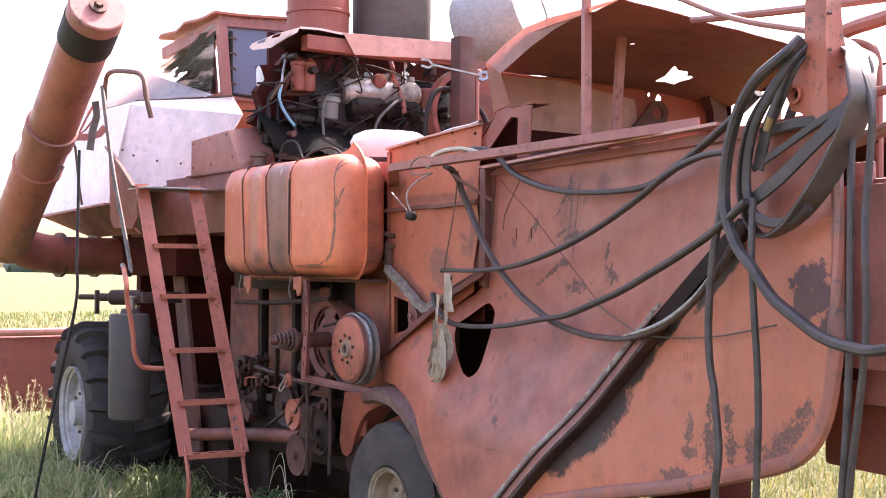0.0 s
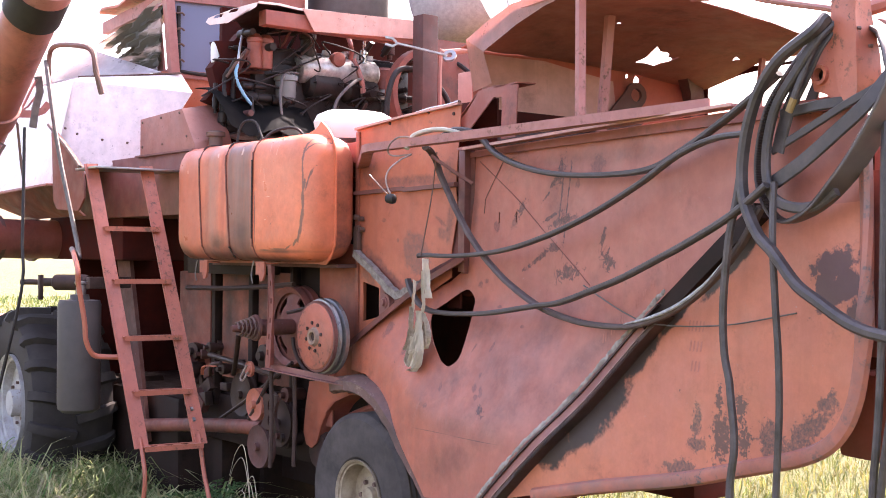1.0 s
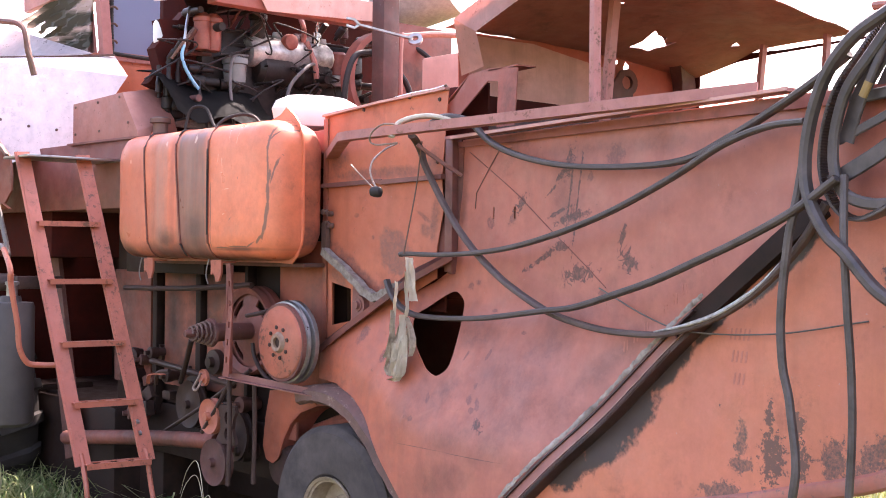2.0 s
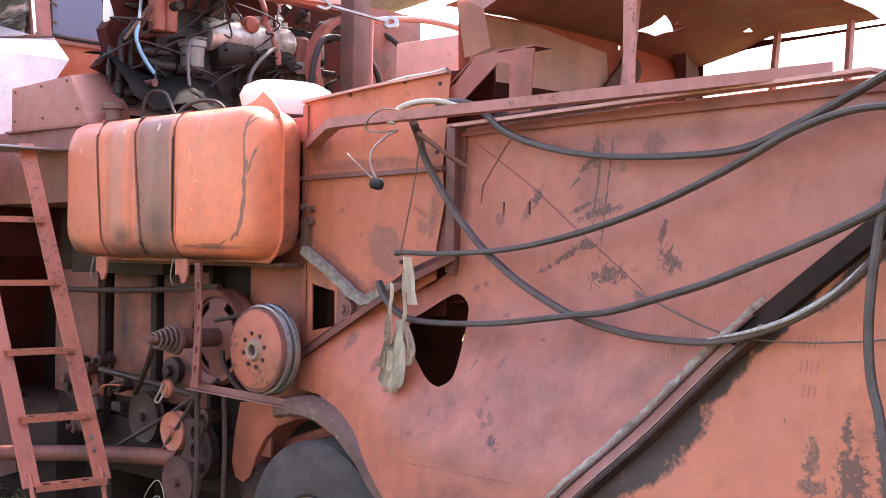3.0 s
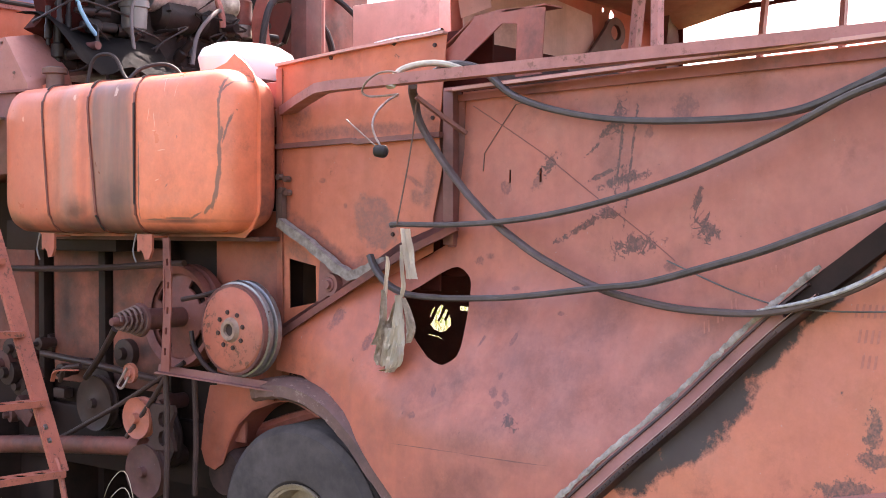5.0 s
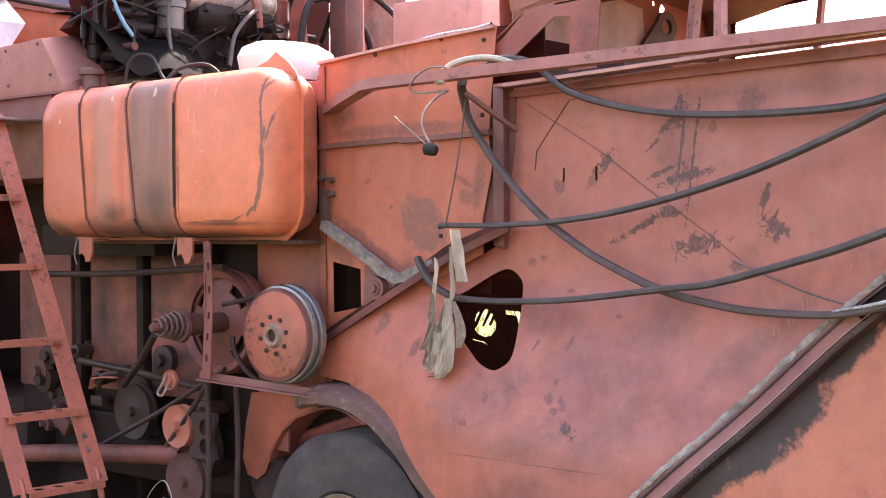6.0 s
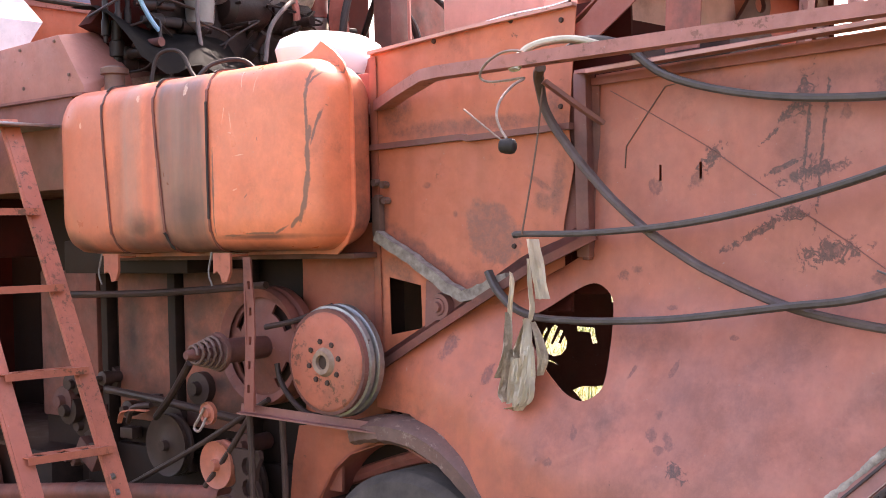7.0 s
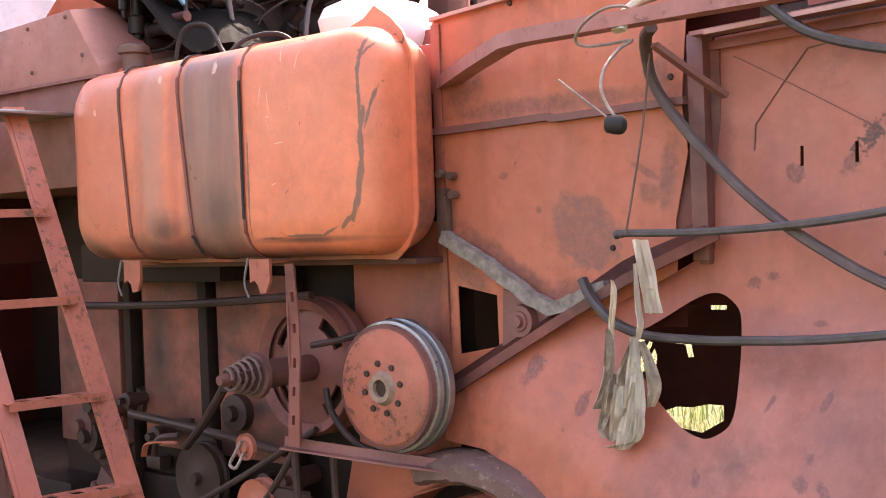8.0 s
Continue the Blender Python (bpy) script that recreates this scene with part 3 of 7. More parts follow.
UPPER = [(0.965, 2.37), (0.965, 1.79), (0.62, 1.63), (0.30, 1.48), (0.06, 1.36), (0.06, 1.2), (0.25, 1.19), (0.42, 1.12), (0.58, 1.0), (0.75, 0.85),
         (1.0, 0.66), (1.3, 0.68), (1.64, 0.76), (2.04, 1.165), (2.41, 1.53), (2.72, 1.765), (3.06, 2.01), (3.5, 2.03), (3.5, 2.385)]
LOWER = [(1.64, 0.76), (2.26, 0.915), (2.69, 1.01), (3.03, 1.105), (3.3, 1.185), (3.43, 1.26), (3.5, 1.37), (3.53, 1.52), (3.54, 1.72), (3.52, 1.9), (3.5, 2.03),
         (3.06, 2.01), (2.72, 1.765), (2.41, 1.53), (2.04, 1.165)]
upper = part("hood_side_sheet", sheet(UPPER, [[(q.x, q.y) for q in spline([(a, b, 0) for a, b in HOLE + HOLE[:1]], 3)[:-1]], *SLOTS], hp, 0.07), M_HOOD, combine, "dusky pink-red faded side sheet with a ragged hole")
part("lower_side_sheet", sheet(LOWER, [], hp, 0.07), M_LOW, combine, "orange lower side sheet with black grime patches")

bm = bmesh.new()
EDGE = [(1.9, 0.825), (2.26, 0.915), (2.69, 1.01), (3.03, 1.105), (3.3, 1.185), (3.43, 1.26), (3.5, 1.37), (3.53, 1.52), (3.54, 1.72), (3.53, 1.95), (3.51, 2.2)]
sweep(bm, spline([hp(x, z, 0.012) for x, z in EDGE], 4), ring2(0.022, 8, 0.03))
part("rolled_edge", bm, M_LIP, combine)

DIAG = [(1.60, 0.71), (1.77, 0.885), (2.10, 1.218), (2.40, 1.52), (2.72, 1.765), (3.06, 2.01)]
DLINE = spline([(x, z, 0) for x, z in DIAG], 6)
NEAR_TOP = 20
bm = bmesh.new()
sweep(bm, [hp(q.x, q.y, 0.022) for q in DLINE[:NEAR_TOP]], bar2(0.05, 0.075), up=(0.7, 0, -0.7))
diag = part("diagonal_guide", bm, M_CHANNEL, combine, "rusty brown diagonal channel across the side")
bm = bmesh.new()
sweep(bm, [hp(q.x, q.y, 0.018) for q in DLINE[NEAR_TOP - 1:]], bar2(0.04, 0.066), up=(0.7, 0, -0.7))
part("guide_top", bm, M_BLACKENED, diag, "sooty black upper run of the channel")
for off, mat_, deep, wide in ((-0.036, M_GUIDE, 0.060, 0.016), (0.021, M_GUIDE, 0.054, 0.007), (-0.020, M_BARELINE, 0.054, 0.003)):
    bm = bmesh.new()
    sweep(bm, [hp(q.x - off * 0.7, q.y + off * 0.7, 0.03) for q in DLINE[:NEAR_TOP + 2]], bar2(deep, wide), up=(0.7, 0, -0.7))
    part("guide_lip", bm, mat_, diag)
rnd = random.Random(17)
bm = bmesh.new()
crust = spline([tuple(q) for q in DLINE[:23]], 10)
sweep(bm, [hp(q.x - 0.030 + 0.004 * noise.noise((k * 0.21, 4, 1)), q.y + 0.030 + 0.004 * noise.noise((k * 0.17, 9, 1)), 0.050 + 0.005 * noise.noise((k * 0.33, 1, 7))) for k, q in enumerate(crust)], ring2(0.0045, 7, 0.012), up=(0.7, 0, -0.7), taper=lambda c_: max(0.35, 0.8 + 0.5 * noise.noise((c_ * 19.3, 3, 1)) + 0.3 * noise.noise((c_ * 97.7, 1, 1)) + 0.35 * noise.noise((c_ * 331.0, 2, 5))))
part("dust_crust", bm, M_CRUST, diag, "lumpy grey crust of dust along the channel")
for k in range(46):
    q = spline([tuple(p) for p in DLINE[7:20]], 4)[k]
    bm = bmesh.new()
    box(bm, hp(q.x + 0.026, q.y - 0.026, 0.058), (0.006, 0.012, 0.02), Matrix.Rotation(radians(45), 3, "Y"))
    part("tooth", bm, M_GUIDE, diag)

# top flange of the side and the loose angle bar above it
bm = bmesh.new()
sweep(bm, [(0.95, -0.035, 2.375), (2.0, -0.03, 2.385), (2.95, -0.025, 2.39)], bar2(0.07, 0.012))
part("top_flange", bm, M_FRAME, combine, "bent pale top flange of the side")
bm = bmesh.new()
sweep(bm, [(0.95, 0.002, 2.345), (2.0, 0.004, 2.35), (3.5, 0.008, 2.355)], bar2(0.014, 0.035), taper=lambda s: 0.7 + 0.6 * s)
part("edge_strip", bm, M_RED, combine)
# pale strip painting the sunlit lip of the flange
bm = bmesh.new()
sweep(bm, [(1.0, -0.068, 2.372), (2.0, -0.063, 2.384), (2.95, -0.06, 2.392)], bar2(0.006, 0.012))
part("sunlit_bare_lip", bm, M_PALEROSE, combine, "bare edge of the flange, paled for the sun on it")
bm = bmesh.new()
sweep(bm, [mw(-0.06, -0.012, 2.545), mw(0.4, -0.012, 2.58), mw(0.87, -0.010, 2.605)], bar2(0.03, 0.012))
wall_lip = part("wall_lip", bm, M_PALEROSE, combine, "pale top edge of the wall")
# bright strip on the shiny stretch of the wall's top edge
bm = bmesh.new()
sweep(bm, spline([mw(0.50, 0.0, 2.592), mw(0.62, 0.005, 2.605), mw(0.76, 0.0, 2.608), mw(0.84, 0.01, 2.62)], 4), ring2(0.014, 8, 0.008))
part("bright_edge_strip", bm, M_CHROME, wall_lip, "bright metal edge")
bm = bmesh.new()
RAIL = [(-0.02, -0.15, 2.338), (0.29, -0.272, 2.368), (0.578, -0.392, 2.386), (0.66, -0.40, 2.387), (1.6, -0.225, 2.398), (2.79, 0.0, 2.414)]
sweep(bm, RAIL, [(-0.03, -0.021), (0.03, -0.021), (0.03, 0.019), (0.022, 0.019), (0.022, -0.015), (-0.03, -0.015)])
part("angle_bar", bm, M_FRAME, combine, "bent rusty angle bar along the top edge")

# forward side wall
WALL = [(-0.07, 1.36), (0.0, 1.37), (0.28, 1.485), (0.58, 1.63), (0.80, 1.73), (0.80, 1.87), (0.845, 2.06), (0.83, 2.19), (0.87, 2.6), (0.4, 2.575), (-0.07, 2.54)]
SQUARE = [(0.0, 1.47), (0.16, 1.50), (0.16, 1.66), (0.0, 1.69)]


def wall_at(u, z):
    return mw(u, 0.004 * noise.noise((u * 3, z * 3, 8.0)), z)


part("side_wall", sheet(WALL, [SQUARE], wall_at, 0.12, 0.004, VX), M_WALL, combine, "orange side wall with a square opening")
bm = bmesh.new()
sweep(bm, [mw(-0.07, -0.012, 2.185), mw(0.2, -0.014, 2.19), mw(0.39, -0.016, 2.195), mw(0.41, -0.016, 2.188), mw(0.85, -0.014, 2.2)], bar2(0.028, 0.022))
part("seam_lip", bm, M_BROWNCH, combine, "weathered folded seam lip")
bm = bmesh.new()
box(bm, mw(0.875, 0.03, 2.07), (0.05, 0.06, 0.62), TURN_M, 0.004)
box(bm, Vector((0.945, -0.01, 2.06)), (0.03, 0.04, 0.62), None, 0.004)
part("corner_post", bm, M_BROWNCH, combine)
bm = bmesh.new()
loft(bm, [[mw(0.78, 0.010, z), Vector((0.985, 0.012, z)), Vector((0.985, 0.02, z)), mw(0.78, 0.018, z)] for z in (1.78, 1.95, 2.15, 2.36)])
part("corner_fill", bm, M_GRIMY, combine, "grimy brown corner sheet")

bm = bmesh.new()
sweep(bm, [(0.955, -0.22, 2.335), (1.0, -0.12, 2.26), (1.035, -0.03, 2.20)], bar2(0.03, 0.014))
part("stay", bm, M_BROWNCH, combine, "short slanting stay under the angle bar")

# diagonal flange between wall and hood
bm = bmesh.new()
A_ = [mw(-0.05, -0.004, 1.39), mw(0.28, -0.004, 1.567), mw(0.42, -0.004, 1.645), mw(0.62, -0.004, 1.76), mw(0.86, 0.02, 1.87)]
B_ = [mw(-0.05, -0.07, 1.325), mw(0.243, -0.07, 1.485), mw(0.457, -0.065, 1.60), mw(0.675, -0.06, 1.715), mw(0.95, -0.04, 1.832)]
va, vb = [bm.verts.new(q) for q in A_], [bm.verts.new(q) for q in B_]
for i in range(4):
    bm.faces.new((va[i], va[i + 1], vb[i + 1], vb[i]))
bmesh.ops.solidify(bm, geom=bm.faces[:], thickness=0.006)
arm = part("sloping_flange", bm, M_GRIMY, combine, "grimy sloping flange below the wall")
bm = bmesh.new()
sweep(bm, B_, bar2(0.012, 0.03))
part("flange_edge", bm, M_GRIMY, arm)
bm = bmesh.new()
VEE = [mw(-0.02, -0.035, 1.845), mw(0.10, -0.04, 1.79), mw(0.22, -0.04, 1.72), mw(0.33, -0.045, 1.655), mw(0.42, -0.045, 1.625), mw(0.50, -0.045, 1.655), mw(0.60, -0.045, 1.69)]
sweep(bm, [p + Vector((0, 0, random.uniform(-.006, .006))) for p in spline(VEE, 4)], bar2(0.04, 0.04))
part("vee_brace", bm, M_CAKED, combine, "dust-caked bent brace")
bm = bmesh.new()
prism(bm, [(0.19, 1.50), (0.36, 1.57), (0.40, 1.60), (0.30, 1.65), (0.20, 1.68)], lambda a, b, k: mw(a, -0.012 - k, b), 0.008)
plate = part("bearing_plate", bm, M_BROWNCH, combine)
bm = bmesh.new()
lathe(bm, [(0.0, -0.05), (0.018, -0.05), (0.02, -0.036), (0.03, -0.036), (0.032, -0.03), (0.048, -0.03), (0.052, 0.0)], mw(0.28, -0.02, 1.585), VX, 20)
part("bearing", bm, M_BROWNCH, plate)
bm = bmesh.new()
box(bm, mw(-0.03, -0.02, 1.92), (0.04, 0.03, 0.15), TURN_M, 0.004)
for du, dz in ((0.0, 0.12), (0.045, 0.11), (0.05, 0.05), (0.015, 0.06)):
    lathe(bm, [(0.0, -0.03), (0.014, -0.03), (0.014, 0.0)], mw(-0.035 + du, -0.01, 1.93 + dz), VX, 8)
part("hinge_bracket", bm, M_IRON, combine)
# near-black discs drawn for the wall's dark bolt holes
for u, z in ((-0.044, 2.50), (-0.05, 2.44), (0.81, 2.56), (0.80, 2.27), (0.60, 2.585), (0.25, 2.555), (-0.045, 2.12), (-0.045, 2.06), (0.592, 1.80)):
    bm = bmesh.new()
    lathe(bm, [(0.0, -0.003), (0.008, -0.003), (0.010, 0.004)], mw(u, -0.004, z), VX, 8)
    part("bolt_hole_disc", bm, M_GREASE, combine)
bm = bmesh.new()
box(bm, mw(-0.052, -0.006, 1.95), (0.035, 0.008, 1.16), TURN_M, 0.002)
part("wall_strip", bm, M_SIDE, combine, "orange upright strip beside the wall")

# mudguard and its orange front plate
bm = bmesh.new()
FEND = [(-0.07, 1.11), (0.013, 1.128), (0.15, 1.132), (0.28, 1.105), (0.41, 1.035), (0.54, 0.922), (0.68, 0.79), (0.82, 0.65), (0.95, 0.51)]
sweep(bm, spline([mw(a, -0.09, b) for a, b in FEND], 5), [(-0.075, -0.03), (0.06, -0.046), (0.085, -0.03), (0.085, 0.018), (0.05, 0.044), (-0.07, 0.048)], taper=lambda s: 1.0 + 0.16 * noise.noise((s * 9.3, 2, 1)) + 0.1 * noise.noise((s * 31.7, 5, 1)))
part("mudguard", bm, M_GUARD, combine, "dented grimy mudguard over the rear wheel")
bm = bmesh.new()
LOBE = [(-0.02, 1.13), (-0.2, 1.13), (-0.43, 1.10), (-0.47, 0.95), (-0.49, 0.80), (-0.46, 0.73), (-0.40, 0.715), (-0.345, 0.75), (-0.30, 0.85), (-0.24, 0.94), (-0.15, 1.01), (-0.02, 1.055)]
prism(bm, LOBE, lambda a, b, k: mw(a, -0.08 + k, b), 0.006)
part("guard_plate", bm, M_SIDE, combine, "orange rounded guard plate")
bm = bmesh.new()
sweep(bm, spline([mw(a, 0.0, b) for a, b in ((-0.36, 0.76), (-0.30, 0.86), (-0.24, 0.945), (-0.15, 1.015), (-0.02, 1.06), (0.1, 1.07), (0.25, 1.02))], 4), bar2(0.16, 0.008))
part("arch_lining", bm, M_RED, combine)

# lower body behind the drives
# blocks coloured near-black to stand in for the hollow's shade
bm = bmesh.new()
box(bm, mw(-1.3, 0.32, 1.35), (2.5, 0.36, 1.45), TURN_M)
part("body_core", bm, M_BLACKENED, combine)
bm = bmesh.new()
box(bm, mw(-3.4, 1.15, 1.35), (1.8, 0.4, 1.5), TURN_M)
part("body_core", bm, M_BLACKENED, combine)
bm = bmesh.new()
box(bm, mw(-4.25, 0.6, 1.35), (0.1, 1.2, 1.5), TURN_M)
part("front_bulkhead", bm, M_SHADEDARK, combine)
bm = bmesh.new()
sweep(bm, [mw(-3.12, -0.1, 2.05), mw(-2.68, -0.1, 0.45)], bar2(0.22, 0.03), up=tuple(VX))
part("side_board", bm, M_DARKRED, combine)
bm = bmesh.new()
lathe(bm, [(0.0, 0.0), (0.05, 0.0), (0.055, 0.02), (0.055, 0.24), (0.03, 0.26), (0.03, 0.36), (0.02, 0.37), (0.02, 0.5)], mw(-2.45, -0.62, 1.63), UX * -1 + VX * -0.9, 14)
box(bm, mw(-2.53, -0.92, 1.60), (0.03, 0.03, 0.17), TURN_M, 0.005)
box(bm, mw(-2.40, -0.5, 1.63), (0.10, 0.3, 0.08), TURN_M, 0.01)
part("hydraulic_ram", bm, M_GREASE, combine)
bm = bmesh.new()
box(bm, mw(-0.285, 0.05, 1.47), (0.43, 0.05, 0.86), TURN_M, 0.01)
part("side_panel", bm, M_SIDE, combine)
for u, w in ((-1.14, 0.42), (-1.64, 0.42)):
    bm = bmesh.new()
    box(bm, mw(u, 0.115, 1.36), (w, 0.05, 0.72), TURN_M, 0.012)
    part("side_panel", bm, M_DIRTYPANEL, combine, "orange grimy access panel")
bm = bmesh.new()
box(bm, mw(-2.266, 0.115, 1.34), (0.488, 0.05, 0.74), TURN_M, 0.012)
part("side_panel", bm, M_GRIMY, combine, "dark grimy access panel")
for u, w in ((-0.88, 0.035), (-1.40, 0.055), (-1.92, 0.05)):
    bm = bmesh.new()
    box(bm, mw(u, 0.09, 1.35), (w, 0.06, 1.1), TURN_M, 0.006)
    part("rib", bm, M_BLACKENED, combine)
# near-black boxes stand in for the dark mass under the body
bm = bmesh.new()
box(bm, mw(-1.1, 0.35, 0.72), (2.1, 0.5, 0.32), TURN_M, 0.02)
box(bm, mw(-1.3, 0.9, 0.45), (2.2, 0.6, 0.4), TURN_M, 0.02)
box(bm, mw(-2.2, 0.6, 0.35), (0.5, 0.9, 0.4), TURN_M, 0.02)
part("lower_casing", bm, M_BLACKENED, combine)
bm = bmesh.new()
# near-black boxes added to hide bright ground and stand in for underside shade
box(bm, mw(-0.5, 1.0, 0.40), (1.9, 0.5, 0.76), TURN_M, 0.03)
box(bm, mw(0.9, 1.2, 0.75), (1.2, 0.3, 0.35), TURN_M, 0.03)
part("underside_dark_box", bm, M_SHADEDARK, combine)
# axle, with near-black blocks added to cover bright ground under the machine
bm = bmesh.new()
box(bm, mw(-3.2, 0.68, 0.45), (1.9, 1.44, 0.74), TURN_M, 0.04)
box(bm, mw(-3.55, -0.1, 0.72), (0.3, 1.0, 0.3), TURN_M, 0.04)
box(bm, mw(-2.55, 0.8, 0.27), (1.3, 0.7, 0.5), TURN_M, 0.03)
part("front_axle_fill", bm, M_BLACKENED, combine)
# near-black box filling the dark zone directly below the tank
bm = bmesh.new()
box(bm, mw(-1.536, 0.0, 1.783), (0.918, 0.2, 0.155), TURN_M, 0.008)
part("tank_bearer", bm, M_BLACKENED, combine, "black bearer under the fuel tank")
bm = bmesh.new()
tube(bm, [mw(-2.6, -0.2, 0.6), mw(-1.6, -0.2, 0.72), mw(-0.75, -0.2, 0.80)], 0.045, 12)
part("axle_beam", bm, M_GRIMY, combine, "red round axle tube")
bm = bmesh.new()
tube(bm, [mw(-0.36, 0.1, 0.86), mw(0.07, 0.1, 1.0), mw(0.4, 0.1, 1.03)], 0.03, 8)
part("rear_axle_rod", bm, M_RED, combine)

# fuel tank: two pressed shells with a flange between them
TU, TZ = -0.817, 2.155


def rounded(hw, hh, r, n=6):
    out = []
    for cx, cz, a0 in ((hw - r, hh - r, 0), (-hw + r, hh - r, 90), (-hw + r, -hh + r, 180), (hw - r, -hh + r, 270)):
        out += [(cx + r * math.cos(radians(a0 + 90 * i / n)), cz + r * math.sin(radians(a0 + 90 * i / n))) for i in range(n + 1)]
    return out


def tank_ring(v, inset, lift=0.0, r=0.13):
    return [mw(TU + a, v, TZ + b + lift) for a, b in rounded(0.816 - inset, 0.355 - inset, max(0.05, r - inset * 0.3))]


bm = bmesh.new()
loft(bm, [tank_ring(v, i) for v, i in ((-0.18, 0.0), (-0.25, 0.0), (-0.305, 0.006), (-0.34, 0.022), (-0.362, 0.045), (-0.376, 0.08), (-0.382, 0.13))])
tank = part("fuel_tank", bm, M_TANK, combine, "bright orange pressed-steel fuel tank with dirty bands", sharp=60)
# duller wall paint puts the rear shell's shading into its colour
bm = bmesh.new()
loft(bm, [tank_ring(v, i) for v, i in ((-0.02, 0.14), (-0.025, 0.09), (-0.04, 0.05), (-0.065, 0.026), (-0.10, 0.014), (-0.14, 0.008), (-0.186, 0.004))])
part("back_shell", bm, M_WALL, tank, "rear shell of the tank, shaded by duller paint", sharp=60)
bm = bmesh.new()
# the seam stands proud, with pressed points at its corners
SEAM = [(0.016, 1.95), (0.016, 2.35), (0.008, 2.42), (-0.025, 2.492), (-0.07, 2.538), (-0.138, 2.584), (-0.19, 2.548), (-0.27, 2.526), (-1.40, 2.526), (-1.50, 2.545), (-1.55, 2.535), (-1.61, 2.49), (-1.648, 2.40), (-1.650, 2.35), (-1.650, 1.96), (-1.62, 1.84), (-1.55, 1.79), (-1.50, 1.782), (-0.20, 1.786), (-0.082, 1.782), (-0.030, 1.822), (0.006, 1.885)]
loft(bm, [[mw(a, v, b) for a, b in SEAM] for v in (-0.195, -0.187)])
part("flange", bm, M_TANK, tank, sharp=20)


def tank_loop(u, off, n_back=-0.1):
    """The line of a band round the tank's front shell at one place along it."""
    front = [(-0.03, 0.355), (-0.10, 0.357), (-0.18, 0.357), (-0.30, 0.35), (-0.345, 0.325), (-0.372, 0.275), (-0.382, 0.22), (-0.382, -0.22), (-0.372, -0.275), (-0.345, -0.325), (-0.30, -0.35), (-0.18, -0.357), (-0.10, -0.357)]
    out = []
    for v, z in front:
        s = math.hypot(v + 0.1, z)
        out.append(mw(u, v + (v + 0.1) / s * off, TZ + z + z / s * off))
    return out


for u, lean in ((-1.262, 0.05), (-0.912, 0.06), (-0.578, 0.0)):
    bm = bmesh.new()
    path = [q + UX * (lean * (2.35 - q.z) / 0.5 if q.z < 2.35 else 0.0) for q in spline(tank_loop(u, 0.004), 3)]
    sweep(bm, path, bar2(0.004, 0.013), up=tuple(UX))
    strap = part("strap", bm, M_GRIMY, tank)
    for a_, b_ in {-1.262: ((0.06, 0.36),), -0.912: ((0.04, 0.40), (0.60, 0.80)), -0.578: ((0.06, 0.34), (0.50, 0.62))}[u]:
        bm = bmesh.new()
        run = path[int(a_ * len(path)):int(b_ * len(path))]
        sweep(bm, [q - VX * 0.004 + Vector((0, 0, 0.004 if q.z > TZ else -0.004)) for q in run], bar2(0.006, 0.015), up=tuple(UX), taper=lambda k: 0.7 + 0.5 * noise.noise((k * 9.0, u * 7, 1)))
        part("rubber_packing", bm, M_RUBBER, strap, "frayed black rubber strip under the strap")
bm = bmesh.new()
lathe(bm, [(0.045, 0.0), (0.045, 0.10), (0.062, 0.105), (0.062, 0.13), (0.04, 0.14), (0.0, 0.14)], mw(-1.46, -0.17, 2.49), (0, 0, 1), 20)
part("filler_cap", bm, M_IRON, tank, "dusty steel filler cap")
bm = bmesh.new()
tube(bm, [mw(-1.28, -0.12, 2.5), mw(-1.24, -0.1, 2.66), mw(-1.14, -0.06, 2.67), mw(-1.06, -0.05, 2.56), mw(-0.98, -0.02, 2.5)], 0.009)
tube(bm, [mw(-1.0, -0.12, 2.5), mw(-0.98, -0.02, 2.6), mw(-0.9, 0.1, 2.62), mw(-0.8, 0.15, 2.5)], 0.009)
part("fuel_hose", bm, M_RUBBER, tank)
bm = bmesh.new()
part("tank_shelf", box(bm, mw(-0.8, -0.06, 1.775), (1.5, 0.16, 0.02), TURN_M, 0.004), M_DARKRED, tank)
for u in (-1.3, -0.58):
    bm = bmesh.new()
    prism(bm, [(-0.05, 0.05), (0.05, 0.05), (0.05, -0.02), (0.03, -0.06), (0.0, -0.065), (-0.01, -0.035), (-0.03, -0.02), (-0.05, -0.03)], lambda a, b, k: mw(u + a, -0.33 + k, 1.745 + b), 0.012)
    box(bm, mw(u, -0.28, 1.785), (0.10, 0.09, 0.01), TURN_M, 0.003)
    part("tank_bracket", bm, M_LADDER, tank)
    bm = bmesh.new()
    tube(bm, [mw(u - 0.02, -0.36, 1.80), mw(u - 0.03, -0.37, 1.72), mw(u - 0.01, -0.37, 1.67)], 0.004, 6)
    part("wire_end", bm, M_WIRE, tank)

# drive side: pulleys, spring shaft, idlers, belts
c = mw(-0.11, -0.25, 1.384)
bm = bmesh.new()
lathe(bm, [(0.0, 0.0), (0.175, 0.0), (0.182, 0.004), (0.19, 0.02), (0.172, 0.028), (0.172, 0.034)], c, VX, 40)
pulley = part("drive_pulley", bm, M_PULLEY, combine, "orange drive pulley with a grooved steel rim")
bm = bmesh.new()
lathe(bm, [(0.165, 0.026), (0.208, 0.034), (0.212, 0.05), (0.178, 0.062), (0.212, 0.076), (0.214, 0.098), (0.17, 0.106), (0.165, 0.026)], c, VX, 40)
part("grooved_rim", bm, M_STEEL, pulley, "shiny worn double groove")
bm = bmesh.new()
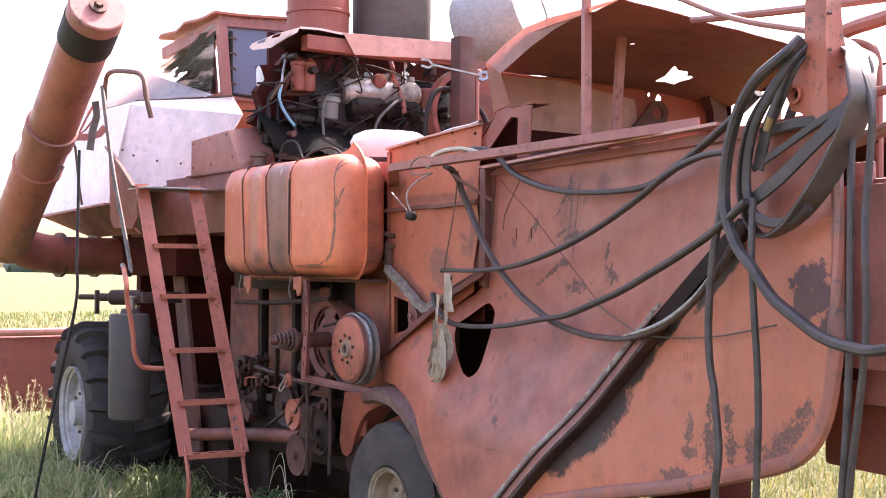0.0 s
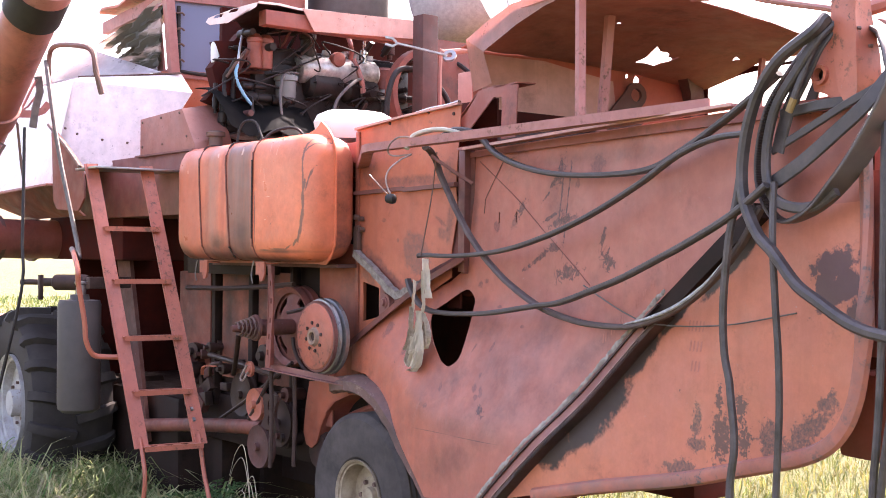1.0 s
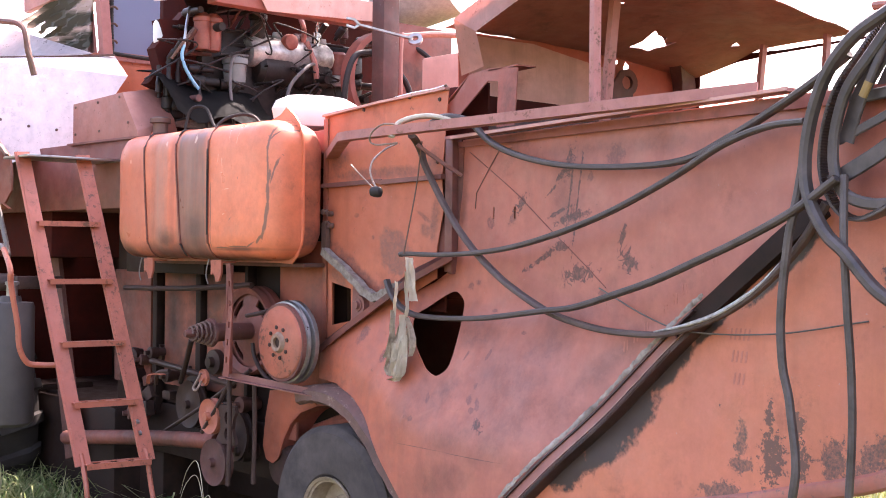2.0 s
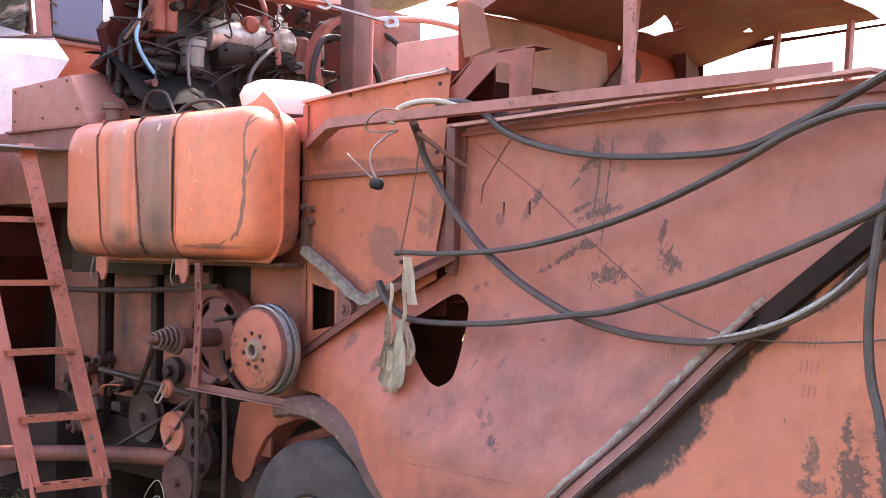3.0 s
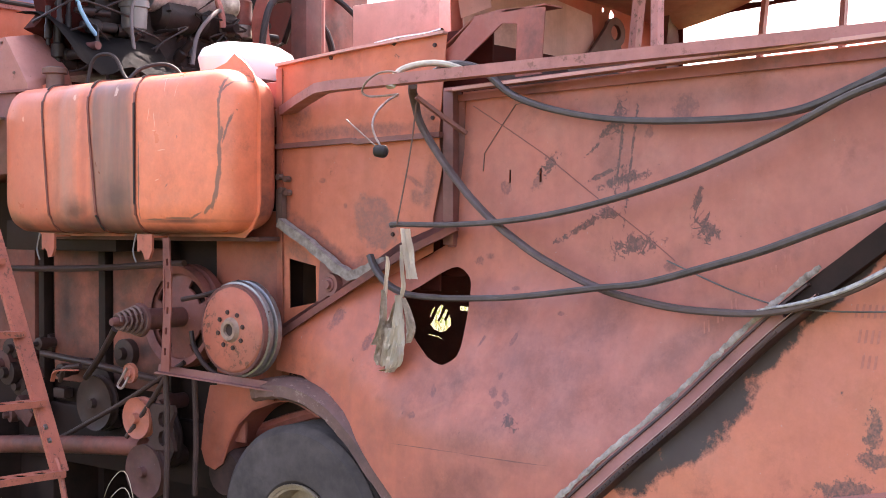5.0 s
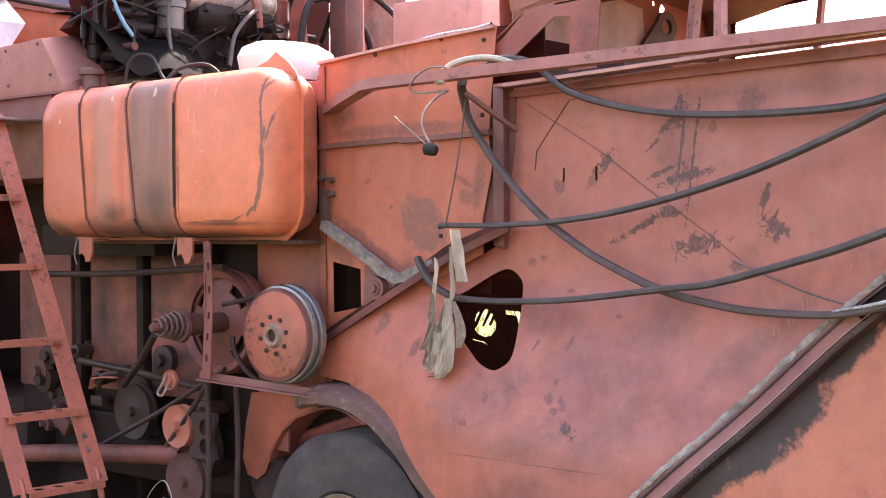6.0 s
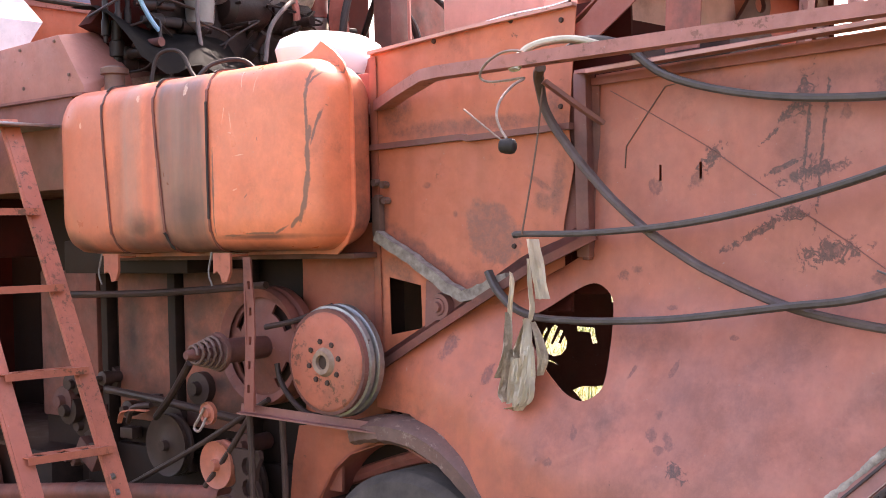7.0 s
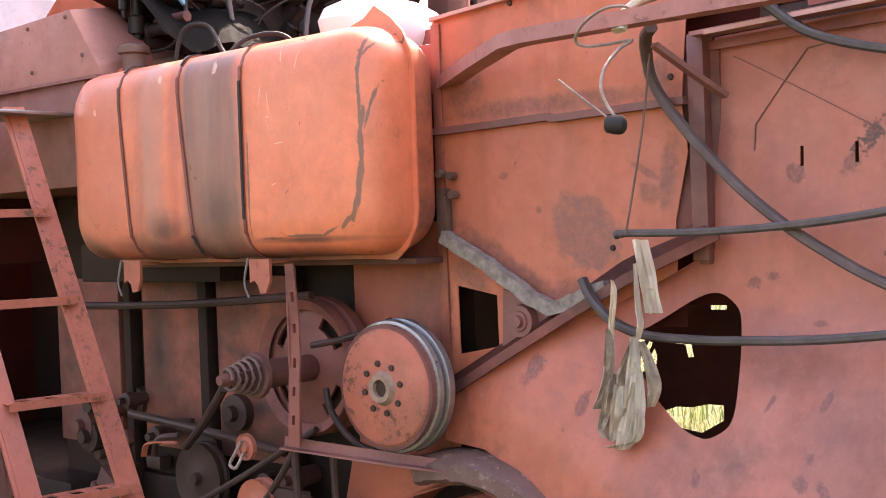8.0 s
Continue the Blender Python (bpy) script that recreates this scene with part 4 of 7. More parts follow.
for k in range(64):
    a = 2 * math.pi * k / 64
    q = c + VX * 0.022 + (UX * math.cos(a) + Vector((0, 0, math.sin(a)))) * 0.193
    box(bm, q, (0.010, 0.024, 0.012), Matrix((UX * math.cos(a) + Vector((0, 0, math.sin(a))), VX, VX.cross(UX * math.cos(a) + Vector((0, 0, math.sin(a))))) ).transposed())
lathe(bm, [(0.184, 0.010), (0.197, 0.010), (0.197, 0.034), (0.184, 0.034), (0.184, 0.010)], c, VX, 48)
part("toothed_belt", bm, M_BROWNCH, pulley, "dark rusty toothed belt round the pulley")
bm = bmesh.new()
lathe(bm, [(0.027, 0.004), (0.028, -0.016), (0.044, -0.018), (0.05, -0.006), (0.056, 0.001)], c, VX, 28)
hub = part("hub", bm, M_HUB, pulley)
bm = bmesh.new()
lathe(bm, [(0.027, 0.0), (0.0, 0.0)], c - VX * 0.002, VX, 16)
part("bore", bm, M_GREASE, hub)
# near-black discs drawn for the pulley's bolt holes
for k in range(8):
    a = radians(45 * k + 12)
    bm = bmesh.new()
    q = c + UX * (0.078 * math.cos(a)) + Vector((0, 0, 0.078 * math.sin(a)))
    lathe(bm, [(0.0, -0.007), (0.010, -0.007), (0.011, 0.001)], q, VX, 6)
    part("bolt", bm, M_GREASE, pulley)

c = mw(-0.63, -0.09, 1.41)


def arc_slot(a0, a1, r0, r1, n=6):
    outer = [(r1 * math.cos(radians(a0 + (a1 - a0) * i / n)), r1 * math.sin(radians(a0 + (a1 - a0) * i / n))) for i in range(n + 1)]
    inner = [(r0 * math.cos(radians(a1 + (a0 - a1) * i / n)), r0 * math.sin(radians(a1 + (a0 - a1) * i / n))) for i in range(n + 1)]
    return outer + inner


ring = [(0.225 * math.cos(2 * math.pi * i / 40), 0.225 * math.sin(2 * math.pi * i / 40)) for i in range(40)]
disc = sheet(ring, [arc_slot(a, a + 42, 0.145, 0.185) for a in (25, 115, 205, 295)], lambda a, b: c + UX * a + Vector((0, 0, b)) - VX * 0.02 * math.cos(min(1.0, math.hypot(a, b) / 0.22) * 3.1), 0.08, 0.012, VX)
wheel_v = part("variator_wheel", disc, M_GRIMY, combine, "greasy slotted flywheel behind the strap")
bm = bmesh.new()
lathe(bm, [(0.20, 0.0), (0.235, -0.02), (0.243, 0.0), (0.243, 0.02), (0.225, 0.035), (0.243, 0.05), (0.243, 0.09), (0.2, 0.09)], c, VX, 44)
part("belt_groove", bm, M_GRIMY, wheel_v)
bm = bmesh.new()
lathe(bm, [(0.0, 0.06), (0.2, 0.06), (0.2, 0.07)], c, VX, 32)
part("back_disc", bm, M_GREASE, wheel_v)
bm = bmesh.new()
lathe(bm, [(0.0, -0.02), (0.016, -0.02), (0.022, 0.0), (0.022, 0.12), (0.075, 0.125), (0.078, 0.14), (0.05, 0.15), (0.045, 0.40)], mw(-0.6, -0.48, 1.41), VX, 20)
shaft = part("stub_shaft", bm, M_DARKRED, combine)
bm = bmesh.new()
tube(bm, [mw(-0.6, -0.47, 1.41) + VX * (0.13 * k / 66) + (UX * math.cos(k * math.pi / 6) + Vector((0, 0, math.sin(k * math.pi / 6)))) * (0.032 + 0.038 * k / 66) for k in range(67)], 0.0065, 6, 1)
part("cone_spring", bm, M_IRON, shaft, "rusty conical coil spring")
strap_bm = sheet([(-0.026, 1.2), (0.026, 1.2), (0.024, 1.5), (0.02, 1.78), (-0.02, 1.78), (-0.024, 1.5)], [[(-0.006, z), (0.008, z), (0.008, z + 0.03), (-0.006, z + 0.03)] for z in (1.27, 1.36, 1.45, 1.56, 1.66)], lambda a, b: mw(-0.37 + a, -0.385 + 0.01 * math.sin(b * 9), b), 0.2, 0.006, VX)
bm = strap_bm
box(bm, mw(-0.392, -0.362, 1.49), (0.008, 0.04, 0.56), TURN_M, 0.002)
part("hanger_strap", bm, M_GRIMY, combine, "perforated rusty hanger strap")
bm = bmesh.new()
sweep(bm, [mw(-0.44, -0.38, 1.205), mw(-0.1, -0.25, 1.165), mw(0.14, -0.1, 1.125)], [(-0.02, -0.018), (0.02, -0.018), (0.02, -0.012), (-0.014, -0.012), (-0.014, 0.018), (-0.02, 0.018)])
part("lower_angle", bm, M_BROWNCH, combine)


def idler(u, v, z, r, mat_):
    q = mw(u, v, z)
    bm = bmesh.new()
    lathe(bm, [(0.0, -0.035), (0.022, -0.035), (0.026, -0.01), (r * 0.5, 0.0), (r * 0.85, -0.004), (r, -0.012), (r, 0.004), (r * 0.86, 0.014), (r, 0.026), (r, 0.04), (0.0, 0.04)], q, VX, 28)
    return part("idler_pulley", bm, mat_, combine)


idler(-0.67, -0.30, 0.955, 0.095, M_PULLEY)
idler(-0.62, -0.30, 0.715, 0.125, M_DARKRED)
idler(-0.9, 0.0, 0.80, 0.15, M_GREASE)
idler(-1.35, -0.02, 0.93, 0.14, M_GREASE)
bm = sheet([(-0.62, 1.00), (-0.57, 1.03), (-0.43, 1.03), (-0.42, 1.0), (-0.445, 0.96), (-0.455, 0.91), (-0.43, 0.86), (-0.42, 0.83), (-0.60, 0.82), (-0.60, 0.85), (-0.565, 0.90), (-0.57, 0.96)], [[(-0.50 + 0.028 * math.cos(a * 0.7854), zc + 0.036 * math.sin(a * 0.7854)) for a in range(8)] for zc in (0.965, 0.88)], lambda a, b: mw(a, -0.30, b), 0.3, 0.02, VX)
part("idler_bracket", bm, M_GREASE, combine)
bm = bmesh.new()
lathe(bm, [(0.0, 0.0), (0.10, 0.0), (0.12, 0.03), (0.12, 0.16), (0.09, 0.2), (0.0, 0.2)], mw(-0.36, -0.06, 0.70), VX, 20)
part("gear_casing", bm, M_GREASE, combine)
for u, v in ((-0.40, -0.20), (-0.44, -0.33)):
    bm = bmesh.new()
    tube(bm, [mw(u, v, 1.18), mw(u + 0.01, v, 0.9), mw(u, v, 0.62)], 0.013, 8)
    part("drive_belt", bm, M_GREASE, combine)
bm = bmesh.new()
box(bm, mw(-0.33, -0.04, 0.93), (0.2, 0.02, 0.16), TURN_M, 0.006)
part("cover_plate", bm, M_GRIMY, combine)
bm = bmesh.new()
sweep(bm, spline([mw(-0.42, -0.2, 1.36), mw(-0.40, -0.2, 1.29), mw(-0.33, -0.2, 1.215), mw(-0.24, -0.2, 1.175), mw(-0.14, -0.2, 1.178)], 5), strap2(0.022, 0.02))
part("slack_belt", bm, M_GREASE, combine, "slack dark belt under the pulley")
bm = bmesh.new()
lathe(bm, [(0.0, -0.012), (0.018, -0.012), (0.022, 0.0), (0.036, 0.002), (0.045, -0.004), (0.046, 0.012), (0.0, 0.03)], mw(-0.67, -0.345, 1.165), VX, 20)
part("pull_boss", bm, M_PULLEY, combine, "rusty orange round boss")
bm = bmesh.new()
tube(bm, [mw(-0.67, -0.36, 1.19), mw(-0.69, -0.37, 1.15), mw(-0.71, -0.38, 1.11), mw(-0.68, -0.38, 1.10), mw(-0.66, -0.36, 1.15)], 0.006, 6)
part("pull_ring", bm, M_PALEWIRE, combine)
for a, b, r in ((mw(-0.56, -0.12, 1.2), mw(-1.5, -0.12, 0.75), 0.012), (mw(-0.44, -0.3, 1.2), mw(-0.75, -0.3, 0.86), 0.012), (mw(-0.58, -0.1, 1.66), mw(-2.1, -0.05, 1.6), 0.016),
                (mw(-0.7, -0.40, 1.37), mw(-1.32, -0.10, 1.07), 0.016), (mw(-0.48, -0.2, 1.50), mw(-0.12, -0.19, 1.590), 0.011)):
    bm = bmesh.new()
    tube(bm, [a, (a + b) / 2 + Vector((0, 0, -0.012)), b], r, 8)
    part("drive_belt", bm, M_GREASE, combine)
bm = bmesh.new()
tube(bm, [mw(-1.75, -0.05, 1.16), mw(-1.3, -0.08, 1.14), mw(-0.75, -0.1, 1.1)], 0.018, 10)
tube(bm, [mw(-1.25, -0.3, 1.08), mw(-1.16, -0.34, 1.15), mw(-1.05, -0.33, 1.17)], 0.012, 8)
part("linkage", bm, M_GREASE, combine)
rnd = random.Random(21)
for k in range(26):
    bm = bmesh.new()
    q = mw(rnd.uniform(-2.2, -0.75), rnd.uniform(-0.02, 0.1), rnd.uniform(0.62, 1.25))
    r = rnd.uniform(0.025, 0.075)
    if k % 3:
        lathe(bm, [(0.0, -0.05), (r * 0.4, -0.05), (r * 0.45, -0.02), (r, -0.015), (r, 0.03), (r * 0.8, 0.05), (r * 0.8, 0.12)], q, VX + UX * rnd.uniform(-0.3, 0.3), 14)
    else:
        box(bm, q, (r * 2.4, 0.06, r * 1.3), TURN_M @ Matrix.Rotation(rnd.uniform(-0.6, 0.6), 3, "Y"), 0.008)
    part("drive_fitting", bm, rnd.choice((M_GREASE, M_GREASE, M_GREASE, M_DARKRED)), combine)
bm = bmesh.new()
sweep(bm, spline([mw(-1.20, -0.38, 1.09), mw(-1.15, -0.40, 1.14), mw(-1.08, -0.40, 1.155), mw(-0.98, -0.40, 1.16)], 4), bar2(0.02, 0.006))
part("bent_lever", bm, M_PULLEY, combine)


# wheels
def tyre_mesh(c, axis, R, r, w, ribs):
    bm = bmesh.new()
    prof = [(r, -w * 0.36), (r + 0.02, -w * 0.44), (r + (R - r) * 0.45, -w * 0.5), (R * 0.93, -w * 0.47), (R * 0.985, -w * 0.38), (R, -w * 0.2), (R, w * 0.2), (R * 0.985, w * 0.38), (R * 0.93, w * 0.47), (r + (R - r) * 0.45, w * 0.5), (r + 0.02, w * 0.44), (r, w * 0.36)]
    if ribs:
        crown = [(R - (0.012 if k % 2 else 0.0), w * (-0.36 + 0.72 * k / 12)) for k in range(13)]
        prof = prof[:4] + [(q[0], q[1] + 0.004 * (i % 2)) for i, q in enumerate(crown)] + prof[8:]
    lathe(bm, prof, c, axis, 72)
    return bm


def lug_mesh(c, axis, R, w, k, side, lugs, skew=0.5):
    """One slanting tread bar of the drive tyre."""
    axis = Vector(axis).normalized()
    e = axis.orthogonal().normalized()
    f = axis.cross(e)
    a0 = 2 * math.pi * (k + (0.5 if side > 0 else 0)) / lugs
    pts = []
    for s in (0.0, 0.35, 0.7, 0.92, 1.0):
        a = a0 - skew * s * 2.4 / lugs * math.pi * 0.5
        rad = R + (0.016 if s < 0.9 else -0.02 if s < 1 else -0.07)
        pts.append(Vector(c) + axis * (side * (0.0 + s * w * 0.49)) + rad * (math.cos(a) * e + math.sin(a) * f))
    mid = pts[2] - Vector(c)
    bm = bmesh.new()
    sweep(bm, pts, [(-0.045, -0.03), (0.045, -0.03), (0.032, 0.028), (-0.032, 0.028)], up=tuple(mid - axis * mid.dot(axis)))
    return bm


def rim_mesh(c, axis, r, w, dish):
    bm = bmesh.new()
    lathe(bm, [(r * 0.96, w * 0.36), (r * 0.96, -w * 0.44), (r * 1.03, -w * 0.48), (r * 1.03, -w * 0.43), (r * 0.9, -w * 0.40), (r * 0.86, -w * dish), (r * 0.55, -w * dish), (r * 0.5, -w * (dish + 0.05)), (r * 0.28, -w * (dish + 0.05)), (r * 0.26, -w * (dish + 0.16)), (0.0, -w * (dish + 0.16))], c, axis, 40)
    return bm


def wheel(name, c, R, r, w, lugs, mat_rim, label, dish=0.1, nuts=8, rubber=M_TYRE, axis=VX):
    c = Vector(c)
    tyre = part(name, tyre_mesh(c, axis, R, r, w, not lugs), rubber, combine, label)
    for k in range(lugs):
        for side in (-1, 1):
            part("tread_lug", lug_mesh(c, axis, R, w, k, side, lugs), M_TYRE, tyre)
    rim = part("rim", rim_mesh(c, axis, r, w, dish), mat_rim, tyre)
    for k in range(nuts):
        a = 2 * math.pi * k / nuts
        bm = bmesh.new()
        q = c + (UX * math.cos(a) + Vector((0, 0, math.sin(a)))) * r * 0.42 - axis * (w * (dish + 0.05))
        lathe(bm, [(0.0, -0.02), (0.012, -0.02), (0.013, 0.0)], q, axis, 6)
        part("wheel_nut", bm, M_IRON, tyre)
    return tyre


wheel("rear_wheel", mw(0.17, -0.02, 0.52), 0.462, 0.205, 0.26, 0, M_RIM, "worn grey steering tyre on a cream rim", 0.05, 6, M_DUSTYRE)
FW = Vector((-3.66, -1.29, 0.66)) + VX * 0.09
wheel("front_wheel", FW, 0.70, 0.37, 0.64, 18, M_WRIM, "big lugged drive tyre on a white rim", 0.3, 8, M_TYRE, (VX + UX * 0.05).normalized())

wheel("front_wheel", FW + VX * 2.75, 0.70, 0.37, 0.64, 18, M_WRIM, "big lugged drive tyre on the far side", 0.3, 0, M_TYRE)

# ladder
LADDER_L, LADDER_R = -0.85, -0.50


def lad(z, v):
    return mw(-1.60 + (2.0 - z) * 0.48 + (-0.05 if v < -0.7 else 0.0), v, z)


ladder = None
for v in (LADDER_L, LADDER_R):
    bm = bmesh.new()
    sweep(bm, [lad(2.40, v), lad(1.5, v), lad(0.70, v)], bar2(0.012, 0.085), up=(0, -1, 0))
    sweep(bm, [lad(2.40, v) + VX * 0.012, lad(0.70, v) + VX * 0.012], [(-0.012, 0.034), (0.012, 0.034), (0.012, 0.042), (-0.012, 0.042)], up=(0, -1, 0))
    if not ladder:
        ladder = part("ladder", bm, M_LADDER, combine, "rust-pink steel ladder with flat treads")
    else:
        part("ladder_rail", bm, M_LADDER, ladder)
    bm = bmesh.new()
    p, q = lad(0.76, v), lad(0.70, v)
    tube(bm, [p, q, q + UX * 0.05 + Vector((0, 0, -0.16)), q + UX * (0.13 if v > -0.7 else 0.02) + Vector((0, 0, -0.34)), q + UX * (0.10 if v > -0.7 else 0.0) + Vector((0, 0, -0.46))], 0.014, 8)
    part("ladder_foot", bm, M_LADDER, ladder)
for z in (2.0, 1.675, 1.335, 1.02, 0.71):
    bm = bmesh.new()
    a, b = lad(z, LADDER_L), lad(z, LADDER_R)
    holes = [[(x, -0.025), (x + 0.045, -0.025), (x + 0.045, 0.025), (x, 0.025)] for x in (0.05, 0.145, 0.24)]
    length = (b - a).length
    d = (b - a).normalized()
    bm = sheet([(0, -0.05), (length, -0.05), (length, 0.05), (0, 0.05)], holes, lambda s, w: a + d * s + UX * w, 0.5, 0.004, (0, 0, -1))
    sweep(bm, [a + UX * 0.05 + Vector((0, 0, -0.012)), b + UX * 0.05 + Vector((0, 0, -0.012))], bar2(0.005, 0.03))
    part("tread", bm, M_LADDER, ladder)
for z in (0.90, 0.84):
    bm = bmesh.new()
    lathe(bm, [(0.0, -0.016), (0.013, -0.016), (0.015, 0.0)], lad(z, LADDER_R) - VX * 0.006, VX, 8)
    part("bolt", bm, M_STEEL, ladder)
bm = bmesh.new()
box(bm, mw(-1.86, -0.55, 2.375), (0.34, 0.66, 0.014), TURN_M, 0.003)
part("step_plate", bm, M_STEEL, ladder, "worn bright steel step plate")
bm = bmesh.new()
tube(bm, [mw(-2.62, -0.85, 3.05), mw(-2.55, -0.85, 3.23), mw(-2.1, -0.85, 3.19), mw(-1.84, -0.85, 3.12), mw(-1.77, -0.85, 2.98), mw(-1.75, -0.82, 2.84)], 0.018, 8)
part("handrail_hoop", bm, M_IRON, combine, "bent steel grab hoop")
bm = bmesh.new()
tube(bm, [mw(-2.62, -0.87, 3.15), mw(-2.35, -0.87, 2.5), mw(-1.98, -0.87, 1.84), mw(-1.7, -1.02, 1.86), mw(-1.6, -1.05, 1.84)], 0.016, 8)
part("handrail", bm, M_WIRE, combine, "bent grey steel handrail")
bm = bmesh.new()
tube(bm, [mw(-1.6, -1.05, 1.84), mw(-1.36, -1.115, 1.74), mw(-1.36, -1.109, 1.648), mw(-1.36, -1.071, 1.437), mw(-1.36, -1.059, 1.313), mw(-1.36, -1.015, 1.231), mw(-1.35, -0.95, 1.215), mw(-1.32, -0.87, 1.212)], 0.016, 8)
part("handrail_foot", bm, M_LADDER, combine, "rusty red lower bend of the handrail")
bm = bmesh.new()
lathe(bm, [(0.0, 0.0), (0.10, 0.0), (0.125, 0.02), (0.13, 0.05), (0.13, 0.66), (0.122, 0.685), (0.06, 0.69), (0.055, 0.72), (0.0, 0.725)], mw(-1.62, -1.0, 0.86), (0, 0, 1), 28)
tankcan = part("air_reservoir", bm, M_CANISTER, combine, "black cylindrical canister beside the ladder")
bm = bmesh.new()
lathe(bm, [(0.0, 0.0), (0.03, 0.0), (0.03, 0.06), (0.038, 0.065), (0.038, 0.08), (0.0, 0.085)], mw(-1.60, -1.0, 1.58), (0, 0, 1), 14)
part("reservoir_cap", bm, M_STEEL, tankcan)

# platform side, engine side box, hopper, cab
bm = bmesh.new()
box(bm, mw(-2.6, 0.1, 2.30), (2.0, 0.8, 0.42), TURN_M, 0.01)
part("platform_side", bm, M_BROWNCH, combine)
bm = bmesh.new()
box(bm, mw(-1.0, 0.40, 2.42), (2.2, 0.75, 0.12), TURN_M, 0.01)
part("deck", bm, M_RED, combine)
bm = bmesh.new()
front = [mw(-2.34, -0.30, 2.51), mw(-2.34, -0.30, 2.765), mw(-1.69, -0.30, 2.785), mw(-1.53, -0.285, 2.545), mw(-1.52, -0.285, 2.51)]
back = [mw(-2.34, 0.0, 2.51), mw(-2.34, 0.0, 2.83), mw(-1.80, -0.02, 2.845), mw(-1.56, -0.02, 2.64), mw(-1.53, 0.0, 2.51)]
loft(bm, [front, back])
bmesh.ops.bevel(bm, geom=bm.edges[:], offset=0.006, segments=2, affect="EDGES", profile=0.6)
side_box = part("side_box", bm, M_DUSKY, combine, "angular dusty pink sheet box", sharp=20)
for u, v, z in ((-2.30, -0.302, 2.74), (-2.0, -0.302, 2.75), (-1.72, -0.302, 2.76), (-1.62, -0.298, 2.60), (-1.98, -0.302, 2.57), (-2.30, -0.302, 2.57)):
    bm = bmesh.new()
    lathe(bm, [(0.0, -0.005), (0.007, -0.004), (0.009, 0.002)], mw(u, v, z), VX, 8)
    part("rivet", bm, M_IRON, side_box)
bm = bmesh.new()
sweep(bm, [mw(-2.36, -0.315, 2.505), mw(-1.95, -0.315, 2.505), mw(-1.50, -0.30, 2.505)], bar2(0.03, 0.012))
part("box_lip", bm, M_BROWNCH, side_box)
bm = bmesh.new()
corner = {"A": (-3.1, -0.49, 3.10), "B": (-2.7, 0.27, 3.04), "C": (-2.7, -0.05, 2.565), "D": (-3.1, -0.60, 2.63), "S": (-2.99, -0.70, 2.32), "T": (-4.72, -0.70, 2.28),
          "G": (-4.72, -0.55, 3.12), "F": (-3.3, -0.36, 3.16), "R": (-2.9, 0.275, 3.20), "J": (-4.7, 0.6, 3.42), "K": (-4.7, 0.6, 2.3)}
vs = {k: bm.verts.new(mw(*p)) for k, p in corner.items()}
for f in ("ABCD", "AFRB", "ADS", "ASTG", "AGF", "FGJ", "FJR", "GTKJ", "DCS", "CKTS", "BRJ", "BJKC"):
    bm.faces.new([vs[k] for k in f])
hopper = part("grain_hopper", bm, M_PALE, combine, "pale lilac-white grain hopper side in glare", sharp=15)
bm = bmesh.new()
prism(bm, [(-4.74, 2.29), (-2.97, 2.33), (-2.97, 2.315), (-4.74, 2.27)], lambda a, b, k: mw(a, -0.73 + k, b), 0.05)
part("hopper_lip", bm, M_FRAME, hopper)
bm = bmesh.new()
loft(bm, [[mw(-4.7, -0.70, 2.275), mw(-2.99, -0.69, 2.315), mw(-2.99, -0.67, 2.315), mw(-4.7, -0.68, 2.275)], [mw(-4.3, -0.40, 2.10), mw(-2.8, -0.52, 2.10), mw(-2.8, -0.50, 2.10), mw(-4.3, -0.38, 2.10)]])
part("hopper_skirt", bm, M_GRIMY, hopper, "rusty slanted skirt below the hopper")
for u, v, z in ((-3.05, -0.57, 2.74), (-3.0, -0.5, 2.70), (-2.9, -0.35, 2.66), (-2.8, -0.2, 2.64), (-2.72, -0.08, 2.62)):
    bm = bmesh.new()
    lathe(bm, [(0.0, -0.006), (0.008, -0.006), (0.010, 0.003)], mw(u + 0.008, v, z), UX * -1, 8)
    part("rivet", bm, M_IRON, hopper)
bm = bmesh.new()
prism(bm, [(-2.93, 2.74), (-2.62, 2.58), (-2.33, 2.41), (-2.30, 2.30), (-2.30, 2.20), (-2.40, 2.12), (-2.80, 2.14), (-2.87, 2.20)], lambda a, b, k: mw(a, -0.715 + k, b), 0.012)
part("outer_sheet", bm, M_GRIMY, combine, "rusty rounded sheet beside the platform")
bm = bmesh.new()
tube(bm, [mw(-2.93, -0.735, 2.745), mw(-2.62, -0.735, 2.585), mw(-2.33, -0.735, 2.415)], 0.012, 6)
part("sheet_rim", bm, M_SCALE, combine)
bm = bmesh.new()
sweep(bm, [mw(-3.32, -0.37, 3.165), mw(-3.1, -0.05, 3.18), mw(-2.88, 0.26, 3.205)], bar2(0.02, 0.012))
part("hopper_rim", bm, M_IRON, hopper)

lid = bmesh.new()
lid.faces.new([lid.verts.new(mw(*q)) for q in ((-2.92, 0.12, 3.205), (-3.32, -0.36, 3.175), (-4.6, -0.50, 3.15), (-4.35, 0.05, 3.575))])
bmesh.ops.solidify(lid, geom=lid.faces[:], thickness=0.008)
part("hopper_lid", lid, M_PALE, hopper, "pale sloping sheet over the hopper")

cab = None


